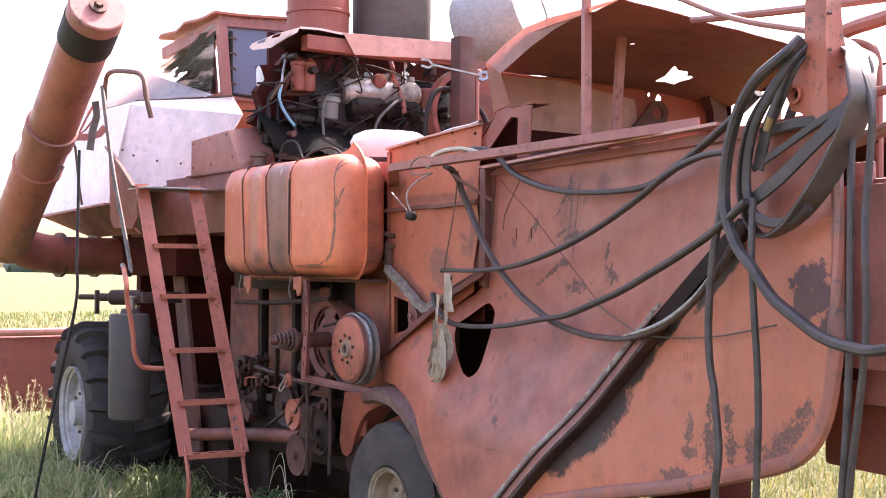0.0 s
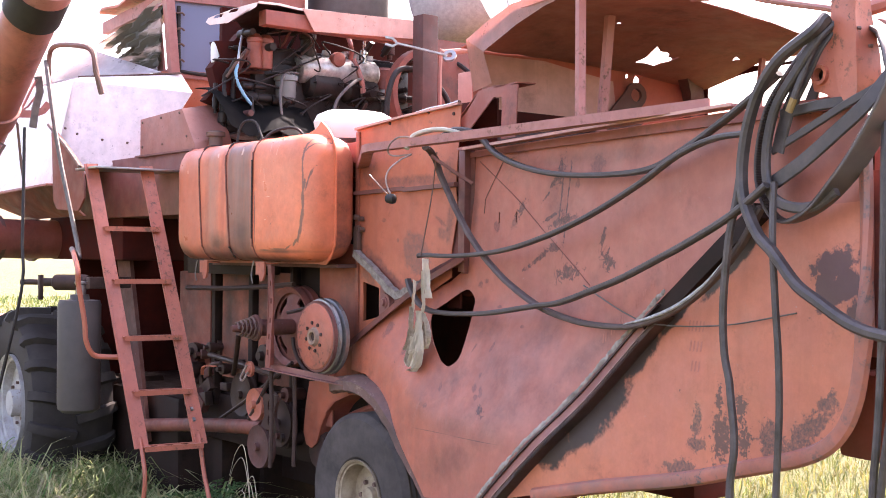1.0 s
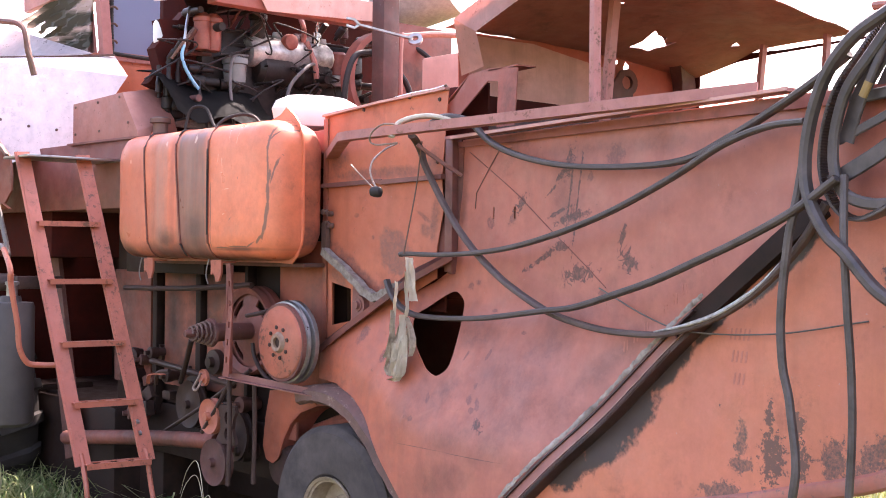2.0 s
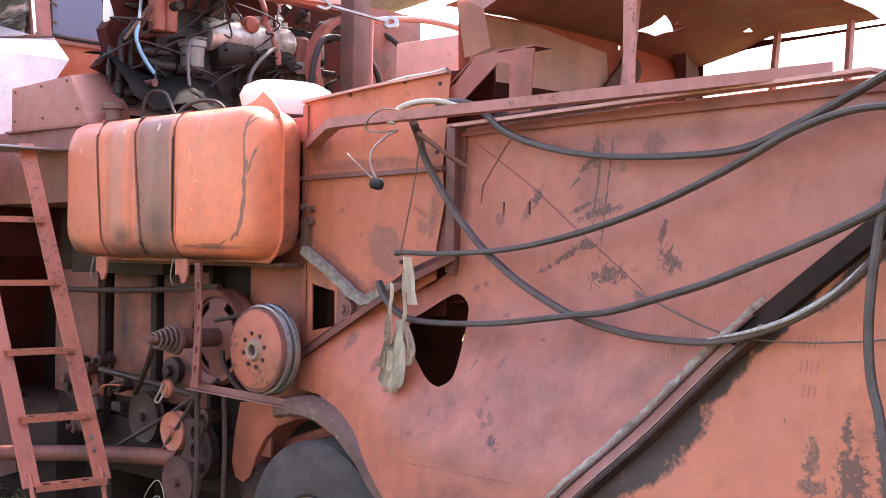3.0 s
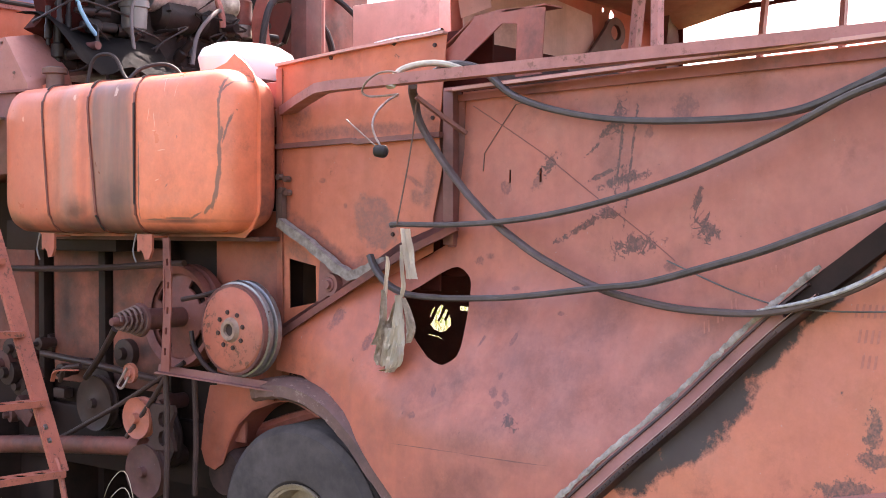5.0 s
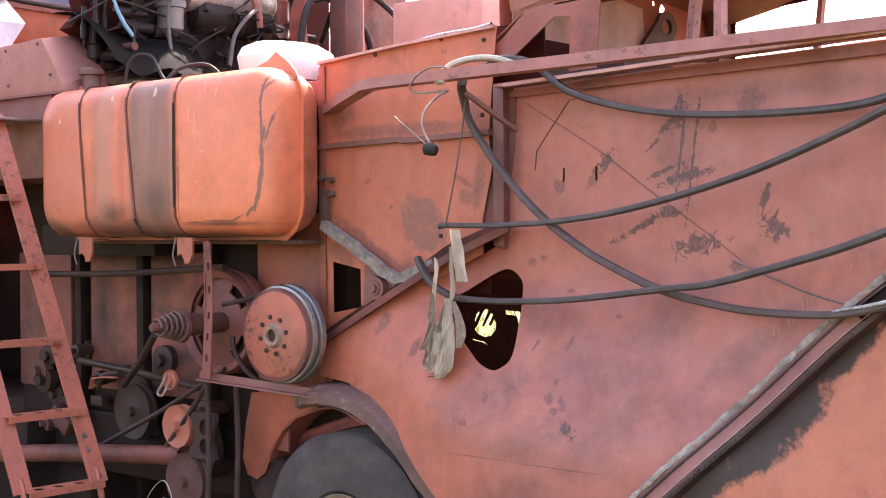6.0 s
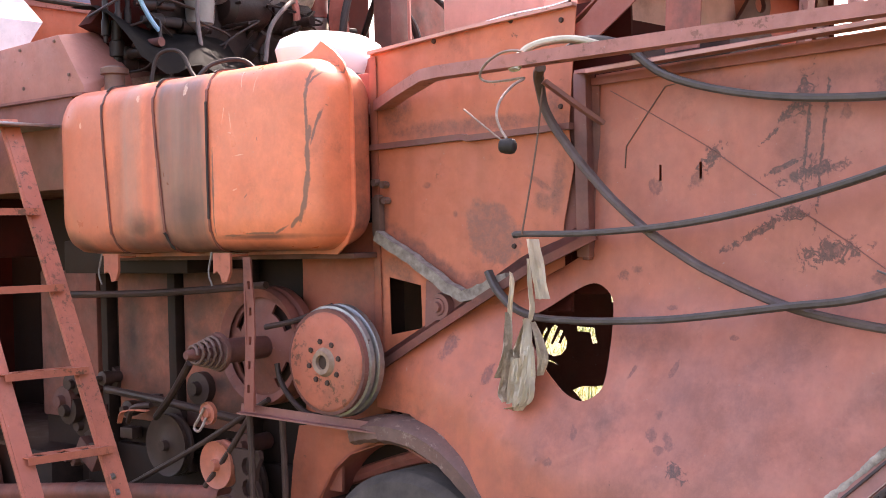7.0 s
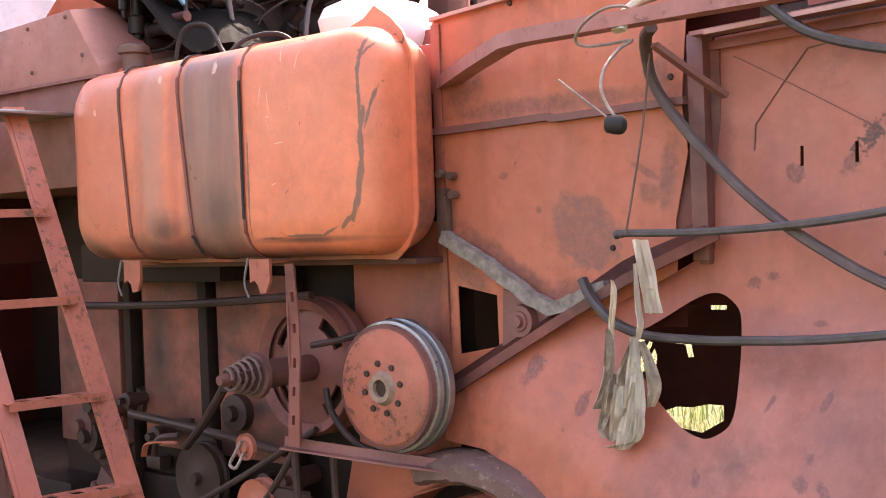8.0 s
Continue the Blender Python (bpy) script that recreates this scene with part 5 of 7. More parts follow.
def cab_bar(a, b, w=0.05, d=0.05, name="cab_post", mat_=None):
    global cab
    bm = bmesh.new()
    sweep(bm, [mw(*a), mw(*b)], bar2(w, d), up=tuple(UX) if abs(a[2] - b[2]) > 0.3 else (0, 0, 1))
    if cab is None:
        cab = part("cab", bm, mat_ or M_FRAME, combine, "battered driver's cab with torn covering")
    else:
        part(name, bm, mat_ or M_FRAME, cab)


CU = -3.03
cab_bar((CU, 0.22, 3.82), (CU + 0.05, 0.26, 3.1), 0.07, 0.07)
cab_bar((CU, 1.2, 3.86), (CU, 1.2, 3.1))
cab_bar((CU, 0.2, 3.82), (CU, 1.3, 3.86), 0.06, 0.09, "cab_beam")
cab_bar((CU, 0.22, 3.22), (CU, 1.3, 3.22), 0.05, 0.06, "cab_beam")
cab_bar((-4.2, 0.2, 3.72), (CU, 0.22, 3.80), 0.05, 0.10, "cab_beam")
cab_bar((CU - 0.18, 0.2, 3.76), (CU - 0.10, 0.22, 3.2), 0.02, 0.12, "cab_post")
bm = bmesh.new()
box(bm, mw(CU - 0.01, 0.72, 3.08), (0.04, 1.1, 0.3), TURN_M, 0.01)
part("cab_rear_panel", bm, M_ORANGE, cab)
bm = bmesh.new()
box(bm, mw(CU, 0.72, 3.52), (0.008, 0.95, 0.56), TURN_M)
part("window_pane", bm, M_GLASS, cab, "dark blue dusty window pane")
roof = sheet([(-4.15, 0.12), (-4.05, 0.5), (-4.35, 0.8), (-4.2, 1.3), (CU + 0.06, 1.34), (CU + 0.06, 0.14), (-3.3, 0.13), (-3.5, 0.09), (-3.8, 0.13), (-4.0, 0.08)], [], lambda a, b: mw(a, b, 3.88 + 0.05 * (b - 0.2) + 0.03 * (a - CU) + 0.02 * noise.noise((a * 4, b * 4, 1))), 0.15, 0.02, (0, 0, -1))
part("cab_roof", roof, M_LADDER, cab, "sagging torn cab roof")
rnd = random.Random(5)
for k in range(7):
    z0 = 3.72 - 0.072 * k
    u0, u1 = -3.06, -4.3 + 0.12 * k + rnd.uniform(-0.15, 0.1)
    torn = bmesh.new()
    rows = []
    for s in range(13):
        q = s / 12
        wide = (0.15 + 0.02 * math.sin(s * 1.9 + k)) * (1 - 0.7 * q)
        mid = mw(u0 + (u1 - u0) * q, 0.19 - 0.04 * math.sin(s * 0.6 + k * 1.7) * q - 0.004 * k, z0 - (0.12 - 0.022 * k) * q + 0.008 * math.sin(s * 0.9 + 2 * k))
        rows.append([torn.verts.new(mid + Vector((0, 0, wide * (j / 3 - 0.5))) - VX * (0.02 * math.sin(j * 2 + s))) for j in range(4)])
    for a, b in zip(rows, rows[1:]):
        for j in range(3):
            torn.faces.new((a[j], a[j + 1], b[j + 1], b[j]))
    bmesh.ops.solidify(torn, geom=torn.faces[:], thickness=0.006)
    part("torn_strip", torn, M_CLOTH, cab)
for z in (3.32, 3.44, 3.56, 3.68):
    bm = bmesh.new()
    tube(bm, [mw(CU + 0.03, 0.27, z), mw(CU + 0.05, 0.31, z + 0.005), mw(CU + 0.05, 0.335, z - 0.01)], 0.008, 6)
    part("window_clip", bm, M_IRON, cab)
bm = bmesh.new()
tube(bm, [mw(CU + 0.02, 0.30, 3.74), mw(CU + 0.02, 0.31, 3.30), mw(CU + 0.02, 0.38, 3.235), mw(CU + 0.02, 1.15, 3.235)], 0.016, 8)
part("window_seal", bm, M_RUBBER, cab)

# engine bay
bm = bmesh.new()
box(bm, mw(-1.85, 0.86, 2.95), (0.42, 1.3, 0.62), TURN_M, 0.05)
engine = part("engine", bm, M_ENGINE, combine, "oily diesel engine with pipes, filters and hoses")
bm = bmesh.new()
sweep(bm, [mw(-1.62, 0.53, 3.12), mw(-1.62, 0.56, 3.125), mw(-1.62, 1.14, 3.135), mw(-1.62, 1.17, 3.135)], ring2(0.105, 18, 0.10), taper=lambda s: 0.8 if s in (0.0, 1.0) else 1.0)
part("valve_cover", bm, M_ALU, engine, "oily bare aluminium cover")
for v in (0.64, 0.76, 0.90, 1.02, 1.12):
    bm = bmesh.new()
    lathe(bm, [(0.0, 0.11), (0.03, 0.11), (0.035, 0.08), (0.02, 0.06), (0.022, 0.0)], mw(-1.62, v, 3.16), (0.1, 0, 1), 12)
    part("cover_bolt", bm, M_ALU, engine)
for v in (0.165, 0.245):
    bm = bmesh.new()
    lathe(bm, [(0.0, -0.01), (0.045, 0.0), (0.05, 0.02), (0.05, 0.17), (0.056, 0.175), (0.056, 0.20), (0.03, 0.23), (0.0, 0.23)], mw(-1.56, v, 3.08), (0, 0, 1), 18)
    part("fuel_filter", bm, M_REDPART, engine, "dull red fuel filter can")
bm = bmesh.new()
lathe(bm, [(0.0, 0.0), (0.012, 0.0), (0.03, 0.04), (0.07, 0.07), (0.075, 0.18), (0.085, 0.185), (0.085, 0.22), (0.03, 0.25), (0.0, 0.25)], mw(-1.56, 0.405, 2.83), (0, 0, 1), 20)
part("sediment_bowl", bm, M_GLASSBOWL, engine, "cloudy glass sediment bowl")
bm = bmesh.new()
lathe(bm, [(0.0, 0.0), (0.06, 0.0), (0.066, 0.02), (0.066, 0.07), (0.06, 0.075)], mw(-1.62, 1.26, 2.96), (0, 0, 1), 18)
part("filter_base", bm, M_STEEL, engine)
bm = bmesh.new()
lathe(bm, [(0.064, 0.0), (0.066, 0.14), (0.05, 0.16), (0.0, 0.16)], mw(-1.62, 1.26, 3.035), (0, 0, 1), 18)
part("oil_filter", bm, M_REDPART, engine, "orange-red oil filter can")
bm = bmesh.new()
lathe(bm, [(0.0, 0.0), (0.035, 0.0), (0.04, 0.02), (0.04, 0.12), (0.03, 0.14), (0.0, 0.14)], mw(-1.75, -0.02, 3.12), (0, 0, 1), 14)
part("small_filter", bm, M_WHITE, engine)
for i in range(64):
    bm = bmesh.new()
    v, z = random.uniform(-0.10, 1.5), random.uniform(2.66, 3.36)
    r = random.uniform(0.010, 0.040)
    ax = random.choice(((1, 0.2, 0), (0, 1, 0), (0, 0, 1), (0.6, 0.2, 0.6)))
    lathe(bm, [(0.0, 0.0), (r * 0.5, 0.0), (r * 0.55, 0.03), (r, 0.035), (r, 0.10), (r * 0.7, 0.11), (r * 0.7, 0.2), (0, 0.2)], mw(-1.66 + random.uniform(-0.04, 0.05), v, z), ax, 12)
    part("engine_fitting", bm, random.choice((M_ENGINE, M_ENGINE, M_ENGINE, M_ENGINE, M_RUBBER, M_DARKRED)), engine)
bm = bmesh.new()
prism(bm, [(-0.12, 2.86), (-0.04, 2.95), (-0.08, 3.08), (-0.02, 3.16), (-0.05, 3.26), (0.08, 3.27), (0.14, 3.34), (0.26, 3.36), (0.26, 2.70), (0.05, 2.72), (0.0, 2.82)], lambda a, b, k: mw(-1.70 - k, a, b), 0.10)
part("pump_bracket", bm, M_SHADEDARK, engine)
bm = bmesh.new()
for v, r in ((0.62, 0.105), (0.92, 0.10)):
    lathe(bm, [(0.0, -0.04), (r * 0.7, -0.03), (r, 0.0), (r, 0.2), (r * 0.8, 0.24), (0.0, 0.24)], mw(-1.62, v, 3.02), VX, 22)
part("manifold", bm, M_ENGINE, engine)
bm = bmesh.new()
lathe(bm, [(0.0, 0.0), (0.045, 0.0), (0.05, 0.02), (0.05, 0.12), (0.06, 0.13), (0.06, 0.16), (0.0, 0.17)], mw(-1.6, 0.60, 3.20), (0, 0, 1), 18)
part("breather", bm, M_ENGINE, engine)
bm = bmesh.new()
lathe(bm, [(0.0, 0.0), (0.02, 0.0), (0.02, 0.06), (0.03, 0.065), (0.03, 0.09), (0.012, 0.10), (0.012, 0.16), (0.03, 0.165), (0.03, 0.2), (0.0, 0.2)], mw(-1.55, 1.03, 3.20), (0, 0.05, 1), 14)
part("injector_cap", bm, M_CHROME, engine)
bm = bmesh.new()
lathe(bm, [(0.0, -0.05), (0.05, -0.03), (0.055, 0.0), (0.05, 0.03), (0.0, 0.05)], mw(-1.53, 0.80, 3.20), UX, 16)
part("pump_body", bm, M_REDPART, engine)


def hose(points, r, mat_, name="hose", label=""):
    bm = bmesh.new()
    tube(bm, points, r, 8, 6)
    return part(name, bm, mat_, engine, label)


hose([mw(-1.6, 0.10, 3.34), mw(-1.52, 0.03, 3.2), mw(-1.5, 0.006, 3.083)], 0.009, M_STEEL)
hose([mw(-1.5, 0.006, 3.083), mw(-1.5, -0.008, 3.023), mw(-1.5, 0.012, 2.954), mw(-1.5, 0.063, 2.877), mw(-1.5, 0.111, 2.827)], 0.011, M_BLUE, "blue_hose", "pale blue plastic hose")
hose([mw(-1.5, 0.111, 2.827), mw(-1.48, 0.13, 2.72), mw(-1.4, 0.12, 2.55)], 0.009, M_RUBBER)
hose([mw(-1.56, 0.5, 3.08), mw(-1.5, 0.36, 3.05), mw(-1.45, 0.3, 2.9), mw(-1.4, 0.3, 2.62)], 0.010, M_DRUM)
hose([mw(-1.55, 1.05, 3.08), mw(-1.45, 0.9, 3.05), mw(-1.4, 0.72, 2.9), mw(-1.38, 0.66, 2.72)], 0.012, M_DRUM)
hose([mw(-1.55, 0.25, 3.32), mw(-1.5, 0.45, 3.36), mw(-1.5, 0.58, 3.3), mw(-1.52, 0.5, 3.2)], 0.009, M_GREASE)
hose([mw(-1.5, 1.5, 2.95), mw(-1.35, 1.5, 3.2), mw(-1.2, 1.6, 3.22), mw(-1.0, 1.75, 3.0)], 0.017, M_RUBBER)
hose([mw(-1.55, 0.1, 3.2), mw(-1.5, 0.0, 3.1), mw(-1.55, -0.05, 3.0)], 0.01, M_IRON)
hose([mw(-1.6, 0.95, 3.2), mw(-1.55, 0.93, 3.3), mw(-1.6, 0.9, 3.45)], 0.018, M_FRAME, "stack_pipe")
hose([mw(-1.55, 0.95, 3.22), mw(-1.5, 0.98, 3.08), mw(-1.5, 1.0, 2.98)], 0.02, M_FRAME, "intake_pipe")
for i in range(16):
    v, z = random.uniform(-0.05, 1.4), random.uniform(2.8, 3.3)
    hose([mw(-1.58, v, z), mw(-1.5, v + random.uniform(-.2, .2), z + random.uniform(-.05, .1)), mw(-1.5, v + random.uniform(-.3, .3), z + random.uniform(-.2, .1)), mw(-1.6, v + random.uniform(-.3, .3), z - random.uniform(0, .3))], 0.006, M_ENGINE, "pipe")
# black cover sagging in front of the engine
bm = bmesh.new()
rows = []
for i in range(10):
    row = []
    for j in range(12):
        s, q = i / 9, j / 11
        row.append(bm.verts.new(mw(-1.80 + 0.52 * s, -0.16 + 0.74 * q, 2.92 - 0.28 * s * s - 0.05 * q + 0.018 * math.sin(9 * q + 3 * s) + 0.02 * math.sin(14 * q * s + 2) + 0.015 * noise.noise((s * 6, q * 6, 2)))))
    rows.append(row)
for a, b in zip(rows, rows[1:]):
    for i in range(11):
        bm.faces.new((a[i], a[i + 1], b[i + 1], b[i]))
bmesh.ops.solidify(bm, geom=bm.faces[:], thickness=0.008)
part("black_cover", bm, M_COVER, engine, "sagging black rubber cover")
# engine hood: a sheet bent down at its end, with two square holes, its shaded underside a black sheet
wing = sheet([(-0.291, 3.305), (-0.275, 3.333), (-0.116, 3.41), (0.03, 3.462), (0.016, 3.428), (-0.07, 3.37), (-0.157, 3.312), (-0.267, 3.290)], [[(-0.246, 3.332), (-0.230, 3.357), (-0.182, 3.373), (-0.194, 3.347)], [(-0.156, 3.374), (-0.140, 3.396), (-0.087, 3.417), (-0.099, 3.391)]],
             lambda v, z: mw(-1.275 + 0.3 * (v - 0.03), v, z), 0.08, 0.006, tuple(-UX))
engine_hood = part("engine_hood", wing, M_SUNROSE, combine, "open pale rose sheet hood over the engine")
NEAR = [(-0.152, 3.314), (-0.065, 3.376), (0.035, 3.455), (0.185, 3.461), (0.337, 3.449), (0.62, 3.46)]
FAR = [(0.134, 3.369), (0.20, 3.36), (0.313, 3.331), (0.472, 3.355), (0.667, 3.40), (0.85, 3.42)]
for name, lift, mat_ in (("hood_shade_sheet", 0.0, M_GREASE), ("hood_sheet", 0.008, M_PALEROSE)):
    bm = bmesh.new()
    rows = [[bm.verts.new(mw(-1.29 - 0.41 * k, a[0] + (b[0] - a[0]) * k, a[1] + (b[1] - a[1]) * k + lift + 0.02 * math.sin(math.pi * k))) for a, b in zip(NEAR, FAR)] for k in (0, 0.25, 0.5, 0.75, 1)]
    for a, b in zip(rows, rows[1:]):
        for j in range(len(NEAR) - 1):
            bm.faces.new((a[j], a[j + 1], b[j + 1], b[j]))
    bmesh.ops.solidify(bm, geom=bm.faces[:], thickness=-0.005)
    part(name, bm, mat_, engine_hood, "black sheet added as the shaded underside of the engine hood" if lift == 0 else "")
bm = bmesh.new()
sweep(bm, [mw(-1.28, a, b + 0.006) for a, b in NEAR[2:]], bar2(0.010, 0.014))
part("hood_edge", bm, M_SUNROSE, engine_hood)
bm = bmesh.new()
prism(bm, [(0.36, 3.46), (1.36, 3.50), (1.36, 3.37), (0.45, 3.32)], lambda a, b, k: mw(-1.275 + k, a, b), 0.005)
part("hood_front", bm, M_PALEROSE, combine)
bm = bmesh.new()
lathe(bm, [(0.0, 0.0), (0.23, 0.0), (0.23, 0.16), (0.24, 0.165), (0.24, 0.185), (0.23, 0.19), (0.23, 0.42), (0.0, 0.42)], mw(-2.0, 0.55, 3.56), (0, 0, 1), 32)
part("air_cleaner", bm, M_RED, combine, "rust-red drum of the air cleaner")
bm = bmesh.new()
lathe(bm, [(0.0, 0.0), (0.28, 0.0), (0.30, 0.05), (0.305, 0.5), (0.31, 0.52), (0.29, 0.53), (0.0, 0.53)], mw(-1.95, 1.16, 3.56), (0, 0, 1), 32)
part("black_drum", bm, M_DRUM, combine, "dull grey-black rubber drum above the engine")
bm = bmesh.new()
lathe(bm, [(0.30, 0.0), (0.32, 0.03), (0.32, 0.55), (0.30, 0.55), (0.30, 0.02)], mw(-1.75, 1.75, 3.68), (0.75, 0.55, 0.25), 40)
scr = part("rotary_screen", bm, M_MESH, combine, "round wire-mesh radiator screen")
bm = bmesh.new()
lathe(bm, [(0.0, 0.0), (0.30, 0.0), (0.30, 0.01), (0.0, 0.01)], mw(-1.75, 1.75, 3.68) + Vector((0.75, 0.55, 0.25)).normalized() * 0.53, (0.75, 0.55, 0.25), 40)
part("screen_disc", bm, M_MESH, scr)
# radiator frame, panels and box beside the engine
bm = bmesh.new()
box(bm, mw(-1.0, 1.17, 3.0), (0.12, 0.13, 0.95), TURN_M, 0.01)
part("radiator_column", bm, M_DARKRED, combine)
bm = bmesh.new()
box(bm, mw(-1.35, 0.75, 3.38), (0.1, 1.3, 0.10), TURN_M, 0.01)
part("cross_beam", bm, M_RED, combine)
bm = bmesh.new()
lathe(bm, [(0.30, 0.0), (0.34, 0.0), (0.34, 0.10), (0.30, 0.10), (0.30, 0.0)], mw(-1.35, 1.42, 2.98), UX, 36)
part("fan_shroud", bm, M_RED, combine)
# near-black backing added to darken the gaps behind the engine
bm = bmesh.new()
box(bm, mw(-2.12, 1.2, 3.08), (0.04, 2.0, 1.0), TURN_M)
part("engine_dark_backing", bm, M_SHADEDARK, combine)
bm = bmesh.new()
box(bm, mw(-1.2, 1.62, 2.98), (0.03, 0.60, 0.78), TURN_M, 0.006)
part("radiator_panel", bm, M_GRIMY, combine)
bm = bmesh.new()
box(bm, mw(-0.38, 1.42, 2.93), (0.60, 0.44, 0.24), TURN_M, 0.012)
part("battery_box", bm, M_TAN, combine, "worn sheet box with bare metal")
# unseen cover added to stop sun leaking between wall and bulkhead
bm = bmesh.new()
box(bm, mw(0.60, 0.72, 2.46), (0.56, 1.36, 0.03), TURN_M, 0.004)
part("deck_light_blind", bm, M_RED, combine)
bm = bmesh.new()
box(bm, mw(-0.6, 1.2, 2.55), (1.9, 1.6, 0.12), TURN_M, 0.01)
part("upper_deck", bm, M_RED, combine)
bm = bmesh.new()
tube(bm, [mw(-0.98, 1.28, 2.62), mw(-0.98, 1.28, 3.18), mw(-0.97, 1.34, 3.24), mw(-0.9, 1.7, 3.28), mw(-0.75, 2.1, 3.22)], 0.02, 8)
part("vent_pipe", bm, M_DUSKY, combine)
bm = bmesh.new()
tube(bm, [mw(-1.12, 0.93, 2.72), mw(-1.1, 0.94, 2.95), mw(-1.1, 1.02, 3.1), mw(-1.08, 1.18, 3.1), mw(-1.02, 1.36, 2.95), mw(-1.0, 1.42, 2.7)], 0.02, 10)
part("coolant_hose", bm, M_RUBBER, combine)

# straw hood interior: bulkhead, roof, far side, posts
BULK = [(0.08, 2.3), (1.55, 2.3), (1.55, 2.80), (1.2, 2.85), (0.7, 2.89), (0.08, 2.90)]
BH = [(1.11, 2.79), (1.14, 2.80), (1.145, 2.83), (1.12, 2.85), (1.105, 2.82)]
BH2 = [(1.05, 2.83), (1.065, 2.83), (1.065, 2.85), (1.05, 2.85)]
sh = sheet(BULK, [BH, BH2], lambda y, z: Vector((0.84 + 0.015 * noise.noise((y * 3, z * 3, 0)), y, z)), 0.12, 0.004, (-1, 0, 0))
part("bulkhead", sh, M_INNER, combine, "orange stained bulkhead inside the hood")
panel = sheet([(0.12, 2.60), (0.94, 2.57), (0.97, 2.66), (0.95, 2.80), (0.5, 2.875), (0.12, 2.88)], [], lambda y, z: Vector((0.862 + 0.01 * noise.noise((y * 4, z * 4, 3)), y, z)), 0.12, 0.004, (-1, 0, 0))
part("bulkhead_panel", panel, M_TAN, combine, "tan stained panel with bare grey patches")
# near-black strip for the dark band along the panel's foot
bm = bmesh.new()
sweep(bm, [(0.875, 0.10, 2.56), (0.88, 0.6, 2.545), (0.88, 0.95, 2.53)], bar2(0.03, 0.08))
part("shelf_dark_band", bm, M_SHADEDARK, combine)


def roof_at(x, y):
    z = 2.99 - 0.10 * (y / 1.5) ** 2 - 0.085 * smooth01((1.42 - x) / 0.5) + 0.014 * noise.noise((x * 2.2, y * 2.2, 0)) + 0.01 * noise.noise((x * 6, y * 6, 2))
    return Vector((x, y, z))


RH = [(1.05, 0.95), (1.15, 0.955), (1.27, 0.93), (1.22, 0.99), (1.22, 1.05), (1.17, 1.08), (1.20, 1.13), (1.13, 1.12), (1.09, 1.09), (1.05, 1.08), (1.06, 1.02)]
RH2 = [(1.47, 0.52), (1.49, 0.515), (1.50, 0.53), (1.48, 0.54)]
RH3 = [(1.30, 1.40), (1.36, 1.38), (1.34, 1.43)]
ROOF = [(0.84, 0.0), (1.4, -0.02), (2.02, -0.02), (2.28, -0.05), (2.2, 0.15), (2.06, 0.55), (1.99, 0.93), (1.95, 1.25), (1.93, 1.55), (0.84, 1.55)]
part("hood_roof", sheet(ROOF, [RH, RH2, RH3], roof_at, 0.1, 0.004, (0, 0, 1)), M_ROOF, combine, "rust-holed curved hood roof")
# fascia takes the lightened rose because light catches it
bm = bmesh.new()
top = [(0.963, 0.013, 2.665), (0.94, -0.02, 2.927), (1.13, -0.022, 2.98), (1.375, -0.022, 3.032), (1.65, -0.022, 3.035), (1.912, -0.022, 3.018), (2.2, -0.022, 3.005)]
low = [(1.117, 0.03, 2.692), (1.16, -0.045, 2.836), (1.29, -0.032, 2.882), (1.43, -0.024, 2.926), (1.65, -0.014, 2.975), (1.88, -0.012, 2.998), (2.2, -0.012, 2.996)]
va, vb = [bm.verts.new(q) for q in top], [bm.verts.new(q) for q in low]
for i in range(len(top) - 1):
    bm.faces.new((va[i], va[i + 1], vb[i + 1], vb[i]))
bmesh.ops.solidify(bm, geom=bm.faces[:], thickness=0.006)
part("hood_fascia", bm, M_PALEROSE, combine, "bent pale fascia of the hood roof", sharp=20)
FAR = [(-2.2, 1.75), (1.0, 1.75), (1.0, 1.045), (3.6, 1.045), (3.6, 2.855), (1.5, 2.865), (0.84, 2.90), (0.80, 2.5), (-2.2, 2.5)]
WIN = [(0.935, 2.40), (3.4, 2.40), (3.4, 2.84), (1.9, 2.852), (1.45, 2.85), (1.2, 2.84), (0.94, 2.795)]
GAPS = [[(-0.138, 1.312), (-0.12, 1.335), (-0.085, 1.403), (-0.064, 1.421), (-0.048, 1.412), (-0.089, 1.333), (-0.079, 1.329), (-0.035, 1.399), (-0.019, 1.392), (-0.047, 1.338), (-0.036, 1.333), (-0.012, 1.371), (-0.001, 1.346), (-0.003, 1.313), (-0.033, 1.284), (-0.073, 1.274), (-0.114, 1.288)],
        [(-0.138, 1.362), (-0.126, 1.391), (-0.108, 1.408), (-0.105, 1.397), (-0.122, 1.372), (-0.134, 1.347)],
        [(0.057, 1.417), (0.149, 1.412), (0.163, 1.343), (0.138, 1.34), (0.126, 1.39), (0.057, 1.395)],
        [(-0.149, 1.261), (-0.081, 1.252), (-0.051, 1.235), (-0.087, 1.247), (-0.149, 1.256)],
        [(0.025, 1.125), (0.079, 1.145), (0.149, 1.147), (0.217, 1.163), (0.284, 1.164), (0.282, 1.105), (0.187, 1.051), (0.091, 1.064)],
        [(0.238, 1.571), (0.27, 1.587), (0.313, 1.578), (0.308, 1.529), (0.242, 1.528)]]
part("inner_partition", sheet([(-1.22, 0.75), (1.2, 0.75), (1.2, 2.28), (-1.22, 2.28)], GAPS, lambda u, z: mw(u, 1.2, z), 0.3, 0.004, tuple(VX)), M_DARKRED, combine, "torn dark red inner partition")
